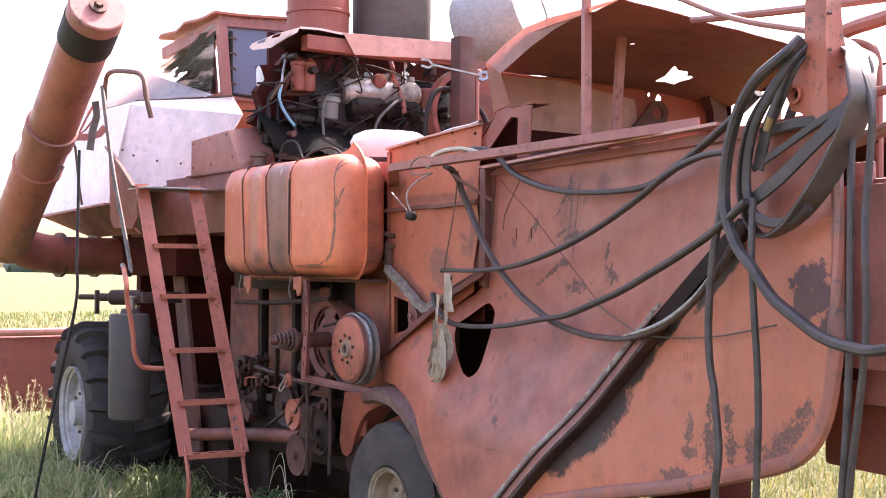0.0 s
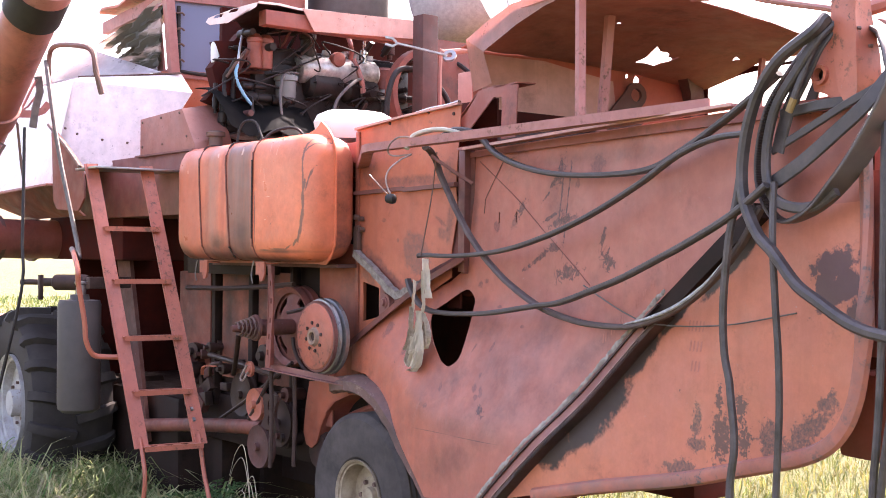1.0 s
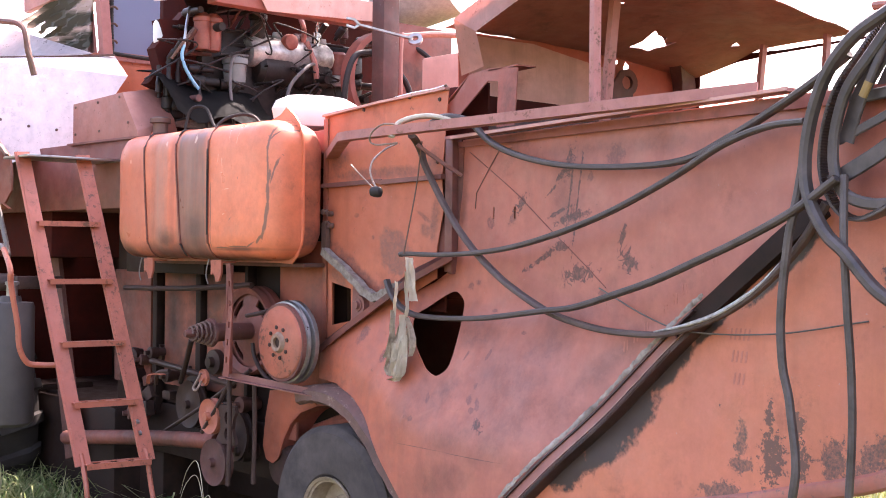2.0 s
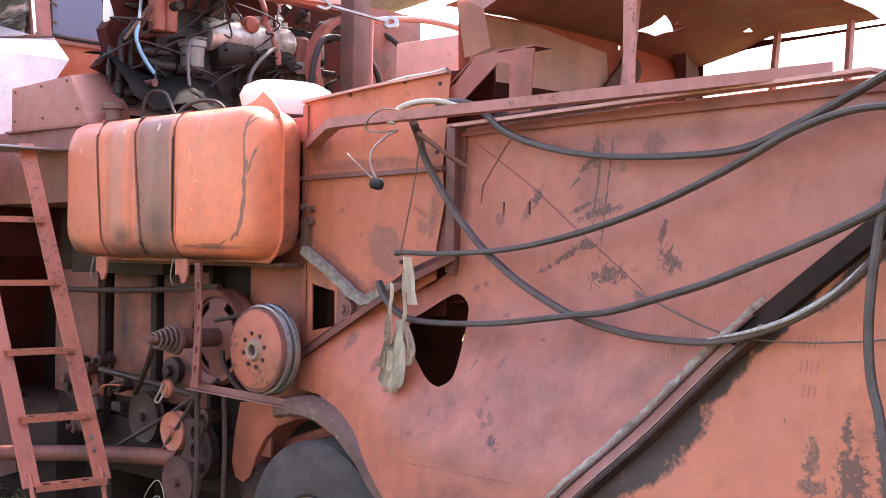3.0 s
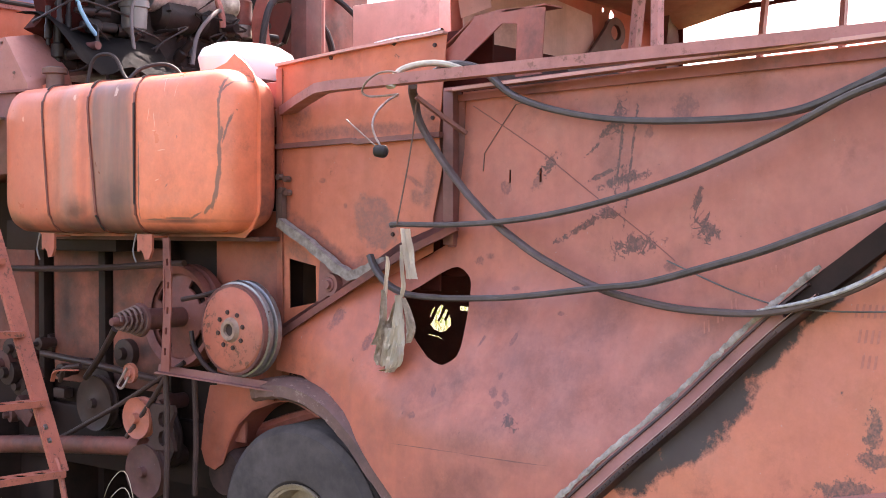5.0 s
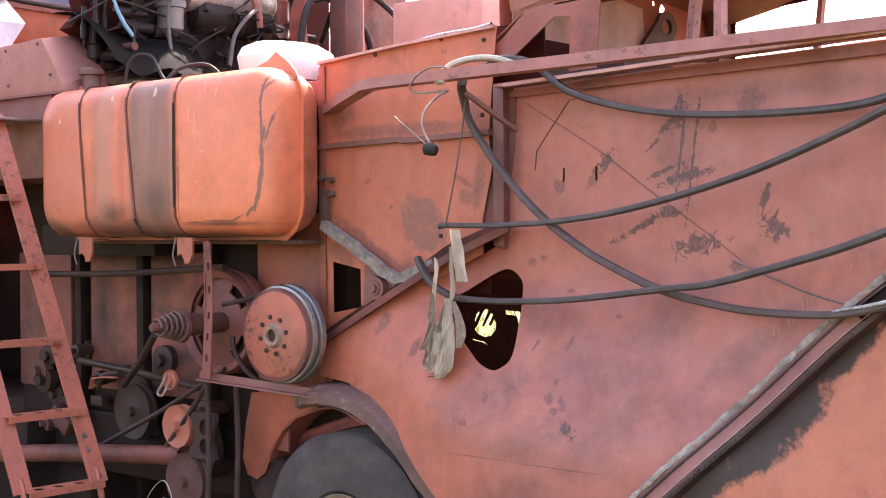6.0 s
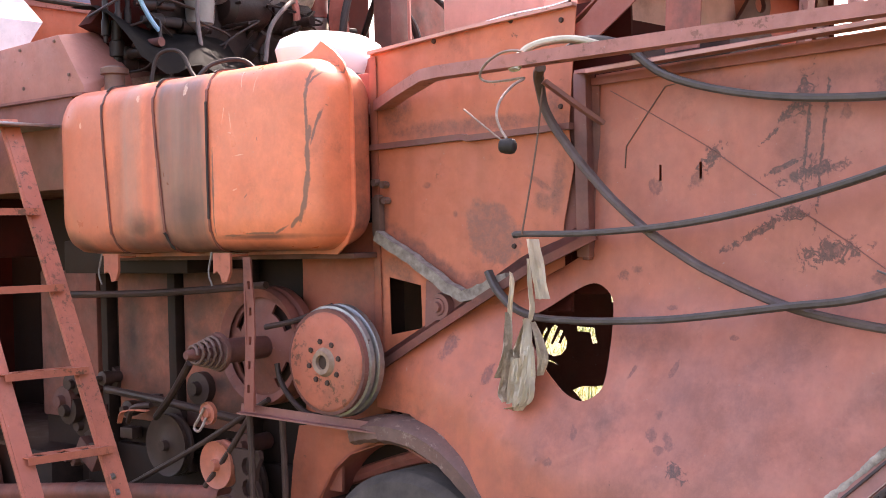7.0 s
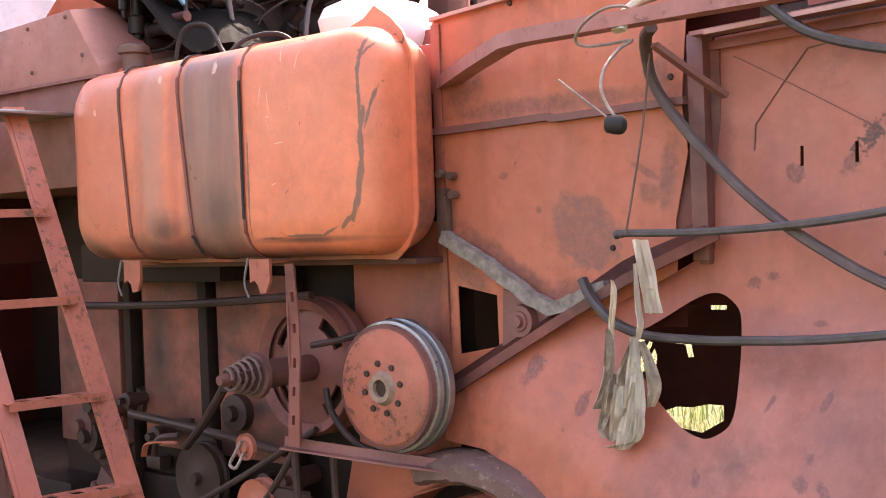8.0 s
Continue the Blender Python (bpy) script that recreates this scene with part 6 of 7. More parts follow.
part("far_side_sheet", sheet(FAR, [WIN], lambda x, z: Vector((x, 1.55, z)), 0.3, 0.004, (0, 1, 0)), M_SHADEDARK, combine)
# deck added to keep light from above out of the hood's lower inside
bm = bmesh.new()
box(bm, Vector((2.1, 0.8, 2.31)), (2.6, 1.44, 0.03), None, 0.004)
part("interior_blind", bm, M_SHADEDARK, combine)
# wall added to close the dark interior at its front
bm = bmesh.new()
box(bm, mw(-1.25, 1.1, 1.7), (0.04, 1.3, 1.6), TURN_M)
part("inner_wall", bm, M_SHADEDARK, combine)
# backing plates added to close the gap where sky and sun leaked through
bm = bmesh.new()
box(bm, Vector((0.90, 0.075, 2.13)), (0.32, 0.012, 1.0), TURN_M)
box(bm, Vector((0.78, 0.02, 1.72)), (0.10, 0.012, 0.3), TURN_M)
part("corner_gap_blind", bm, M_SHADEDARK, combine)
bm = bmesh.new()
tube(bm, [(-0.1, 0.9, 2.4), (0.05, 0.95, 1.9), (0.1, 0.9, 1.66), (0.4, 0.8, 1.60)], 0.015, 8)
part("inner_shaft", bm, M_SHADEDARK, combine)
bm = bmesh.new()
for k in range(2):
    sweep(bm, spline([(0.87 + 0.03 * k, 1.5 - 0.02 * k, 2.3), (0.88, 1.5, 2.7), (0.93, 1.42, 2.84), (1.1, 1.2, 2.98), (1.2, 0.9, 3.05)], 4), bar2(0.10, 0.07), up=(1, 0, 0))
part("roof_hoop", bm, M_DARKRED, combine)
for a, b, w in (((1.945, -0.015, 2.40), (1.95, -0.02, 3.15), 0.036), ((1.515, 0.40, 2.4), (1.585, 0.40, 2.985), 0.04), ((1.375, 1.5, 2.4), (1.43, 1.5, 2.9), 0.03), ((1.79, 1.5, 2.4), (1.82, 1.5, 2.9), 0.03), ((2.45, 1.5, 2.4), (2.48, 1.5, 2.9), 0.03)):
    bm = bmesh.new()
    sweep(bm, [a, b], bar2(w, w * 0.8), up=(1, 0, 0))
    part("post", bm, M_FRAME, combine)
bm = bmesh.new()
prism(bm, [(1.29, 2.40), (1.42, 2.40), (1.44, 2.645), (1.22, 2.665), (1.08, 2.655), (0.95, 2.56), (0.76, 2.47), (0.80, 2.44), (1.0, 2.48), (1.12, 2.55), (1.22, 2.61), (1.30, 2.60)], lambda a, b, k: Vector((a, -0.02 + k, b)), 0.006)
prism(bm, [(1.22, 0.0), (1.44, 0.0), (1.44, 0.10), (1.22, 0.10)], lambda a, b, k: Vector((a, -0.02 + b, 2.652 + k)), 0.006)
prism(bm, [(0.76, 2.47), (1.08, 2.655), (1.08, 2.66), (0.75, 2.475)], lambda a, b, k: Vector((a, -0.02 + k, b)), 0.12)
part("gusset", bm, M_RED, combine, "curved sheet gusset")
arm_ring = [(1.08 + 0.07 * math.cos(radians(a)), 2.73 + 0.07 * math.sin(radians(a))) for a in range(-60, 190, 25)]
arm_sheet = sheet(arm_ring + [(0.86, 2.58), (0.72, 2.46), (0.80, 2.42), (1.05, 2.52), (1.16, 2.60)], [[(1.08 + 0.036 * math.cos(radians(a)), 2.73 + 0.036 * math.sin(radians(a))) for a in range(0, 360, 30)]], lambda y, z: Vector((0.90, y, z)), 0.3, 0.02, (-1, 0, 0))
part("inner_arm", arm_sheet, M_DARKRED, combine)
bm = bmesh.new()
box(bm, Vector((1.15, 0.75, 2.40)), (0.6, 1.3, 0.08), None, 0.01)
part("inner_shelf", bm, M_GREASE, combine)
# rear pillar and frame
bm = bmesh.new()
loft(bm, [[(x0, -0.03, z), (xm, -0.036, z), (x1 - 0.055, 0.02, z), (x1 - 0.055, 0.06, z), (x0, 0.06, z)] for z, x0, xm, x1 in ((2.35, 3.45, 3.50, 3.56), (2.385, 3.425, 3.51, 3.58), (2.50, 3.405, 3.505, 3.57), (2.63, 3.39, 3.50, 3.535), (2.76, 3.394, 3.505, 3.517), (3.3, 3.39, 3.47, 3.52))])
pil = part("rear_pillar", bm, M_LADDER, combine, "welded box pillar at the hood's rear")
lug = sheet([(3.40, 2.36), (3.425, 2.36), (3.425, 2.57), (3.377, 2.566), (3.306, 2.50), (3.298, 2.44), (3.31, 2.40), (3.36, 2.385)], [[(3.341 + 0.022 * math.cos(a * math.pi / 6), 2.45 + 0.022 * math.sin(a * math.pi / 6)) for a in range(12)]], lambda a, b: Vector((a, -0.02, b)), 0.3, 0.012)
part("lug", lug, M_LADDER, pil)
bm = bmesh.new()
lathe(bm, [(0.022, -0.014), (0.034, -0.014), (0.034, 0.006), (0.022, 0.006), (0.022, -0.014)], (3.341, -0.02, 2.45), (0, 1, 0), 20)
part("bore_ring", bm, M_LADDER, pil)
# black cup added to stand in for the dark depth of the hole
bm = bmesh.new()
lathe(bm, [(0.0, 0.03), (0.03, 0.03), (0.03, 0.0), (0.024, 0.0), (0.024, 0.026)], (3.341, -0.012, 2.45), (0, 1, 0), 16)
part("bore_dark_cup", bm, M_GREASE, pil)
for a in ((3.50, -0.02, 2.70), (3.53, 0.0, 2.52), (3.50, -0.02, 2.58)):
    bm = bmesh.new()
    lathe(bm, [(0.0, -0.006), (0.006, -0.006), (0.007, 0.006)], a, (0.3, 1, 0), 6)
    part("bolt", bm, M_IRON, pil)
bm = bmesh.new()
box(bm, Vector((3.52, 0.10, 1.88)), (0.10, 0.03, 0.66), None, 0.006)
part("rear_post", bm, M_FRAME, combine, "faded upright post behind the side")
for pts, r in (([(3.15, 0.3, 2.68), (3.208, 0.3, 2.676), (3.326, 0.3, 2.653), (3.378, 0.3, 2.61), (3.391, 0.3, 2.499), (3.391, 0.3, 2.12)], 0.014), ([(2.30, 0.3, 2.925), (3.013, 0.3, 2.84), (3.7, 0.3, 2.77)], 0.016), ([(3.10, 0.3, 2.69), (3.194, 0.3, 2.708), (3.293, 0.3, 2.722), (3.6, 0.3, 2.735)], 0.028), ([(2.85, 0.5, 2.74), (2.99, 0.5, 2.725), (3.11, 0.5, 2.70), (3.165, 0.5, 2.655), (3.181, 0.5, 2.436), (3.173, 0.5, 2.164), (3.17, 0.5, 1.9)], 0.017),
               ([(3.40, 0.2, 2.452), (3.526, 0.2, 2.457), (3.8, 0.2, 2.47)], 0.018), ([(3.5, 0.05, 2.27), (3.61, 0.05, 2.288), (3.9, 0.05, 2.35)], 0.024), ([(2.45, 0.1, 2.98), (2.9, 0.06, 2.80), (3.39, 0.02, 2.66)], 0.012)):
    bm = bmesh.new()
    tube(bm, pts, r, 8)
    part("rear_rail", bm, M_DUSKY, combine)
bm = bmesh.new()
box(bm, Vector((3.75, 0.55, 1.78)), (0.5, 0.9, 0.75), None, 0.02)
box(bm, Vector((3.62, 0.9, 1.3)), (0.9, 1.3, 0.3), None, 0.02)
part("straw_chopper", bm, M_RED, combine, "dull red rear casing")
bm = bmesh.new()
box(bm, Vector((3.59, 0.06, 1.83)), (0.22, 0.03, 0.6), None, 0.004)
part("rear_plate", bm, M_RED, combine)

# unloading auger
auger_end, elbow = Vector((-1.14, -1.69, 3.46)), Vector((-3.5, -2.0, 2.06))
ax = (auger_end - elbow).normalized()
L = (auger_end - elbow).length
bm = bmesh.new()
lathe(bm, [(0.0, -0.15), (0.15, -0.12), (0.165, 0.0), (0.165, L * 0.36), (0.178, L * 0.365), (0.178, L * 0.38), (0.165, L * 0.385), (0.165, L - 0.3)], elbow, ax, 32)
auger = part("unloading_auger", bm, M_AUGER, combine, "long rusty-orange unloading auger tube")
bm = bmesh.new()
lathe(bm, [(0.166, L * 0.49), (0.180, L * 0.492), (0.182, L * 0.55), (0.166, L * 0.552)], elbow, ax, 32)
clamp = part("tube_clamp", bm, M_AUGER, auger, "rusty clamp band round the tube")
for pts, sec, mat_ in (([(-1.10, 2.77), (-1.049, 2.773), (-0.944, 2.78), (-0.878, 2.809), (-0.838, 2.86)], bar2(0.05, 0.012), M_FRAME), ([(-1.03, 2.795), (-0.966, 2.933), (-0.922, 3.02)], bar2(0.014, 0.014), M_FRAME), ([(-1.05, 2.775), (-0.98, 2.83), (-0.93, 2.90)], bar2(0.012, 0.012), M_FRAME),
                       ([(-0.914, 3.04), (-0.90, 2.938), (-0.932, 2.813), (-0.947, 2.686)], bar2(0.05, 0.014), M_WIRE), ([(-1.085, 2.76), (-1.052, 2.70), (-1.039, 2.584), (-1.022, 2.423), (-1.0, 2.29)], bar2(0.014, 0.014), M_IRON), ([(-1.19, 2.47), (-1.135, 2.555), (-1.18, 2.573)], bar2(0.02, 0.01), M_IRON)):
    bm = bmesh.new()
    sweep(bm, [mw(-2.64, a, b) for a, b in pts], sec, up=tuple(UX))
    part("clamp_arm", bm, mat_, clamp)
bm = bmesh.new()
lathe(bm, [(0.168, L - 0.32), (0.178, L - 0.32), (0.18, L - 0.10), (0.168, L - 0.10)], elbow, ax, 32)
part("rubber_sleeve", bm, M_RUBBER, auger, "black rubber sleeve")
bm = bmesh.new()
lathe(bm, [(0.175, L - 0.10), (0.18, L), (0.17, L + 0.008), (0.0, L + 0.008)], elbow, ax, 32)
part("end_cap", bm, M_FRAME, auger)
bm = bmesh.new()
lathe(bm, [(0.03, 0.008), (0.03, 0.03), (0.055, 0.03), (0.055, 0.008)], auger_end, ax, 16)
lathe(bm, [(0.0, 0.05), (0.02, 0.05), (0.02, 0.0)], auger_end, ax, 12)
part("end_bearing", bm, M_IRON, auger)
bm = bmesh.new()
tube(bm, [elbow + Vector((0, 0, 0.02)), elbow + Vector((-0.15, 0.18, -0.08)), elbow + Vector((-0.3, 0.5, -0.12)), elbow + Vector((-0.45, 1.0, -0.12))], 0.155, 20)
part("elbow_pipe", bm, M_RED, auger)
for k, d in enumerate((0.3, 0.62)):
    bm = bmesh.new()
    lathe(bm, [(0.155, 0.0), (0.185, 0.0), (0.185, 0.03), (0.155, 0.03)], elbow + Vector((-0.3 - 0.15 * k, 0.4 + 0.3 * k, -0.115)), (-0.25, 0.9, 0), 28)
    part("pipe_flange", bm, M_IRON, auger)
# near-black block added in place of the shaded hopper underside
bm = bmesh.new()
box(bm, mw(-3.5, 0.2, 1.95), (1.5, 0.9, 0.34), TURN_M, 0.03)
part("hopper_dark_block", bm, M_SHADEDARK, combine)


# ---- loose things on the machine ----
def belt(points, w, h, label, name="rubber_belt", up=(0, 1, 0), mat_=None, closed=False):
    bm = bmesh.new()
    path = spline(points, 7)
    sweep(bm, path[:-1] if closed else path, strap2(w * 1.05, h * 1.0), up=up, closed=closed)
    ob = part(name, bm, mat_ or M_BELT)
    return tagged(ob, label, "belt", "belts hung over the harvester")


belt([(1.02, -0.20, 2.42), (1.10, -0.16, 2.455), (1.19, -0.10, 2.43), (1.32, -0.06, 2.325), (1.55, -0.05, 2.25), (1.85, -0.05, 2.20), (2.22, -0.05, 2.18), (2.49, -0.05, 2.19), (2.70, -0.06, 2.25), (2.89, -0.07, 2.32), (3.06, -0.08, 2.39), (3.2, -0.07, 2.47)], 0.022, 0.034, "black rubber drive belt sagging along the side")
belt([(0.782, -0.19, 1.835), (0.80, -0.185, 1.842), (1.06, -0.14, 1.84), (1.41, -0.12, 1.86), (1.75, -0.12, 1.91), (2.13, -0.12, 2.00), (2.47, -0.11, 2.12), (2.71, -0.11, 2.22), (2.90, -0.10, 2.27), (3.06, -0.10, 2.275)], 0.02, 0.03, "black rubber drive belt with a tied end")
belt([(0.623, -0.176, 1.715), (0.65, -0.175, 1.668), (0.685, -0.172, 1.63), (0.735, -0.165, 1.592), (0.83, -0.155, 1.562), (0.974, -0.15, 1.556), (1.13, -0.15, 1.559), (1.42, -0.15, 1.577), (1.807, -0.15, 1.625), (2.0, -0.15, 1.648), (2.25, -0.15, 1.71), (2.44, -0.15, 1.762), (2.634, -0.15, 1.828), (2.836, -0.15, 1.90), (3.043, -0.14, 1.99), (3.2, -0.12, 2.09)], 0.022, 0.034, "long slack black belt across the side")
low_belt = belt([(0.99, -0.27, 2.37), (0.91, -0.20, 2.36), (0.862, -0.14, 2.315), (0.858, -0.12, 2.262), (0.885, -0.105, 2.20), (0.93, -0.10, 2.142), (0.975, -0.10, 2.092), (1.04, -0.10, 2.028), (1.13, -0.10, 1.946), (1.25, -0.10, 1.856), (1.37, -0.10, 1.784), (1.51, -0.10, 1.714), (1.76, -0.10, 1.622), (2.0, -0.10, 1.577), (2.2, -0.10, 1.563), (2.44, -0.10, 1.573), (2.67, -0.09, 1.64), (2.86, -0.09, 1.74), (3.02, -0.08, 1.88), (3.13, -0.08, 2.02)], 0.022, 0.034, "black belt slung low with a worn shiny bend", mat_=M_DUSTBELT)
# white strip paints the reflective top of the worn bend
bm = bmesh.new()
sweep(bm, spline([(2.40, -0.112, 1.578), (2.564, -0.112, 1.612), (2.712, -0.104, 1.662), (2.863, -0.10, 1.745), (2.96, -0.095, 1.83)], 8), strap2(0.012, 0.02), up=(0, 1, 0), taper=lambda s: 0.25 + 0.9 * math.sin(math.pi * (0.06 + 0.88 * s)))
part("worn_sheen_strip", bm, M_WORNRUB, low_belt, "whitish strip for the sheen of the worn belt")
belt([(0.96, -0.36, 2.36), (0.97, -0.33, 2.42), (1.03, -0.27, 2.45), (1.10, -0.2, 2.45), (1.2, -0.14, 2.41)], 0.05, 0.02, "pale worn belt loop over the angle bar", up=(0, 0, 1), mat_=M_PALERUB)
belt([(3.09, -0.12, 2.25), (3.05, -0.12, 2.05), (3.023, -0.13, 1.907), (2.997, -0.13, 1.682), (3.004, -0.13, 1.519), (3.03, -0.13, 1.42), (3.045, -0.135, 1.359), (3.071, -0.14, 1.201), (3.06, -0.15, 1.034), (3.09, -0.16, 0.8)], 0.026, 0.026, "black belt end hanging straight down")
belt([(3.21, -0.10, 2.1), (3.227, -0.12, 1.905), (3.242, -0.12, 1.691), (3.258, -0.12, 1.517), (3.264, -0.12, 1.324), (3.252, -0.12, 1.067), (3.26, -0.13, 0.8)], 0.022, 0.024, "thin black belt end hanging straight down")


def coil(points, thick, wide, label, teeth=False, closed=True, up=(0, 1, 0), slim=False):
    """A belt loop hung on the pillar; its flat width lies across the side."""
    pts = [Vector(p) for p in points]
    path = spline(pts + pts[:1], 8)[:-1] if closed else spline(pts, 8)
    bm = bmesh.new()
    def across(q):
        return 0.40 + 0.60 * smooth01((q.x - 3.22) / 0.30) if slim else 1.0

    if slim:
        rings = []
        for k, q in enumerate(path):
            ahead = (path[(k + 1) % len(path)] - path[k - 1]).normalized()
            side = ahead.cross(Vector(up)).normalized()
            flat = side.cross(ahead)
            rings.append([q + side * x + flat * y for x, y in strap2(thick, wide * across(q))])
        loft(bm, rings, closed=closed)
    else:
        sweep(bm, path, strap2(thick, wide), up=up, closed=closed)
    ob = tagged(part("belt_coil", bm, M_FLATBELT if slim else M_BELT), label, "belt", "belts hung over the harvester")
    if teeth:
        bm = bmesh.new()
        mid = sum(path, Vector()) / len(path)
        fine = spline(pts + pts[:1], 14)[:-1]
        for a_, b_ in zip(fine, fine[1:]):
            q = (a_ + b_) / 2
            ahead = (b_ - a_).normalized()
            nrm = ahead.cross(Vector((0, 1, 0))).normalized()
            nrm = nrm if nrm.dot(mid - q) > 0 else -nrm
            box(bm, q + nrm * (thick / 2 + 0.002), ((b_ - a_).length * 0.5, wide * across(q) * 0.96, 0.006), Matrix((ahead, nrm.cross(ahead), nrm)).transposed())
        tagged(part("belt_teeth", bm, M_BELT, ob), "", "", "", "stuff")
    return ob


coil([(3.39, -0.045, 2.63), (3.37, -0.085, 2.585), (3.256, -0.12, 2.51), (3.164, -0.125, 2.413), (3.107, -0.125, 2.288), (3.082, -0.125, 2.149), (3.101, -0.13, 2.037), (3.171, -0.135, 1.926), (3.252, -0.14, 1.862), (3.355, -0.14, 1.762), (3.454, -0.14, 1.707), (3.588, -0.14, 1.643), (3.714, -0.14, 1.615), (3.856, -0.14, 1.613), (4.1, -0.10, 1.68)], 0.034, 0.042, "thick black belt hooked on the pillar and looping rearwards", closed=False)
coil([(3.28, 0.085, 2.655), (3.38, 0.11, 2.65), (3.47, 0.10, 2.60), (3.57, 0.05, 2.555), (3.655, -0.03, 2.50), (3.695, -0.065, 2.44), (3.705, -0.07, 2.39), (3.675, -0.07, 2.33), (3.615, -0.07, 2.242), (3.545, -0.07, 2.155), (3.48, -0.07, 2.09), (3.40, -0.07, 2.024), (3.325, -0.07, 1.985), (3.24, -0.07, 1.965), (3.16, -0.065, 1.998), (3.10, -0.06, 2.10), (3.101, -0.06, 2.228), (3.148, -0.06, 2.365), (3.22, -0.03, 2.48), (3.25, 0.04, 2.58)], 0.010, 0.108, "broad flat toothed black belt looped on the pillar", teeth=True, slim=True)
coil([(3.392, -0.02, 2.615), (3.365, -0.07, 2.555), (3.29, -0.088, 2.455), (3.212, -0.09, 2.365), (3.172, -0.088, 2.27), (3.158, -0.088, 2.175), (3.170, -0.09, 2.10), (3.205, -0.092, 2.045), (3.283, -0.092, 2.014), (3.38, -0.085, 2.014), (3.47, -0.08, 2.06)], 0.036, 0.024, "thick black belt bunched inside the loop", teeth=False, closed=False)
coil([(3.385, -0.02, 2.60), (3.35, -0.05, 2.535), (3.295, -0.055, 2.44), (3.24, -0.055, 2.36), (3.206, -0.055, 2.283), (3.18, -0.055, 2.205)], 0.055, 0.012, "flat sooty belt deep in the coil", closed=False)
coil([(3.44, -0.012, 2.352), (3.40, -0.035, 2.349), (3.338, -0.05, 2.345), (3.19, -0.05, 2.333)], 0.036, 0.014, "flat sooty belt deep in the coil", closed=False)
coil([(3.37, 0.025, 2.60), (3.33, 0.015, 2.50), (3.29, 0.01, 2.42), (3.25, 0.005, 2.34)], 0.045, 0.010, "broad dark belt end inside the coil", closed=False)
hooked = coil([(3.385, -0.055, 2.615), (3.34, -0.075, 2.50), (3.30, -0.085, 2.407), (3.268, -0.085, 2.344)], 0.026, 0.016, "short belt end with an ochre tip", closed=False)
bm = bmesh.new()
sweep(bm, [(3.285, -0.086, 2.375), (3.272, -0.086, 2.35), (3.262, -0.086, 2.332)], strap2(0.027, 0.018), up=(0, 1, 0))
part("taped_tip", bm, M_OCHRE, hooked, "ochre taped tip")
coil([(3.60, 0.05, 2.53), (3.655, 0.0, 2.48), (3.645, -0.045, 2.41), (3.576, -0.07, 2.325), (3.46, -0.07, 2.252), (3.309, -0.07, 2.162), (3.133, -0.07, 2.079)], 0.052, 0.012, "flat black belt crossing the coil", closed=False)
coil([(3.58, 0.04, 2.50), (3.625, -0.01, 2.44), (3.60, -0.04, 2.385), (3.50, -0.05, 2.345), (3.437, -0.05, 2.322), (3.285, -0.05, 2.262), (3.153, -0.055, 2.21)], 0.028, 0.012, "narrow flat belt crossing the coil", closed=False)
coil([(3.48, 0.09, 2.57), (3.604, -0.02, 2.53), (3.672, -0.04, 2.476), (3.716, -0.05, 2.39), (3.724, -0.05, 2.31), (3.712, -0.05, 2.182), (3.708, -0.06, 2.054), (3.726, -0.08, 1.919), (3.73, -0.08, 1.664), (3.696, -0.08, 1.406), (3.667, -0.09, 1.154), (3.65, -0.1, 0.78)], 0.018, 0.026, "black belt hanging from behind the pillar", closed=False)
coil([(3.62, -0.03, 2.37), (3.643, -0.06, 2.171), (3.651, -0.07, 1.902), (3.646, -0.07, 1.599), (3.643, -0.08, 1.349), (3.633, -0.09, 1.13), (3.62, -0.1, 0.78)], 0.024, 0.022, "black belt hanging beside the rear post", closed=False)

# rag tied under a belt end: a flat band, a stem and creased flaps of canvas
rr = random.Random(77)


def flap(line, wide, crease, depth, name, parent=None, thick=0.004, cloth=None):
    """A hanging flap of cloth along (u, z) points, folded once along its middle and crumpled."""
    path = spline([(a, 0, b) for a, b in line], 6)
    seed, rows = rr.uniform(0, 50), []
    bm = bmesh.new()
    for i, q in enumerate(path):
        k = i / (len(path) - 1)
        w = wide * (0.7 + 0.12 * k if name == "rag" else 0.25 + 0.85 * math.sin(math.pi * (0.06 + 0.78 * k)))
        row = []
        for j, c_ in enumerate((-1.0, -0.8, -0.55, -0.3, -0.1, 0.0, 0.14, 0.35, 0.6, 0.8, 1.0)):
            ridge = crease * (1 - abs(c_)) + (0.008 if j % 2 else -0.008) * min(1.0, wide / 0.018) * (0.5 + noise.noise((seed, q.z * 14, j * 2.3)))
            crush = 0.010 * noise.noise((q.x * 20 + seed, q.z * 24, c_ * 1.7)) + 0.004 * noise.noise((q.x * 60 + seed, q.z * 70, c_ * 4))
            row.append(bm.verts.new(mw(q.x + w * c_ + 0.5 * crush, -depth - ridge - crush, q.z + 0.4 * crush)))
        rows.append(row)
    for a, b in zip(rows, rows[1:]):
        for j in range(10):
            bm.faces.new((a[j], a[j + 1], b[j + 1], b[j]))
    bmesh.ops.solidify(bm, geom=bm.faces[:], thickness=thick)
    return part(name, bm, cloth or M_RAG, parent, sharp=24)


rag = tagged(flap([(0.778, 1.826), (0.784, 1.79), (0.793, 1.748), (0.803, 1.69), (0.812, 1.627)], 0.034, 0.006, 0.155, "rag", None, 0.010), "dirty beige canvas rag knotted and hanging below a belt", "rag")
flap([(0.758, 1.76), (0.762, 1.654), (0.768, 1.597), (0.758, 1.555)], 0.009, 0.008, 0.15, "stem", rag)
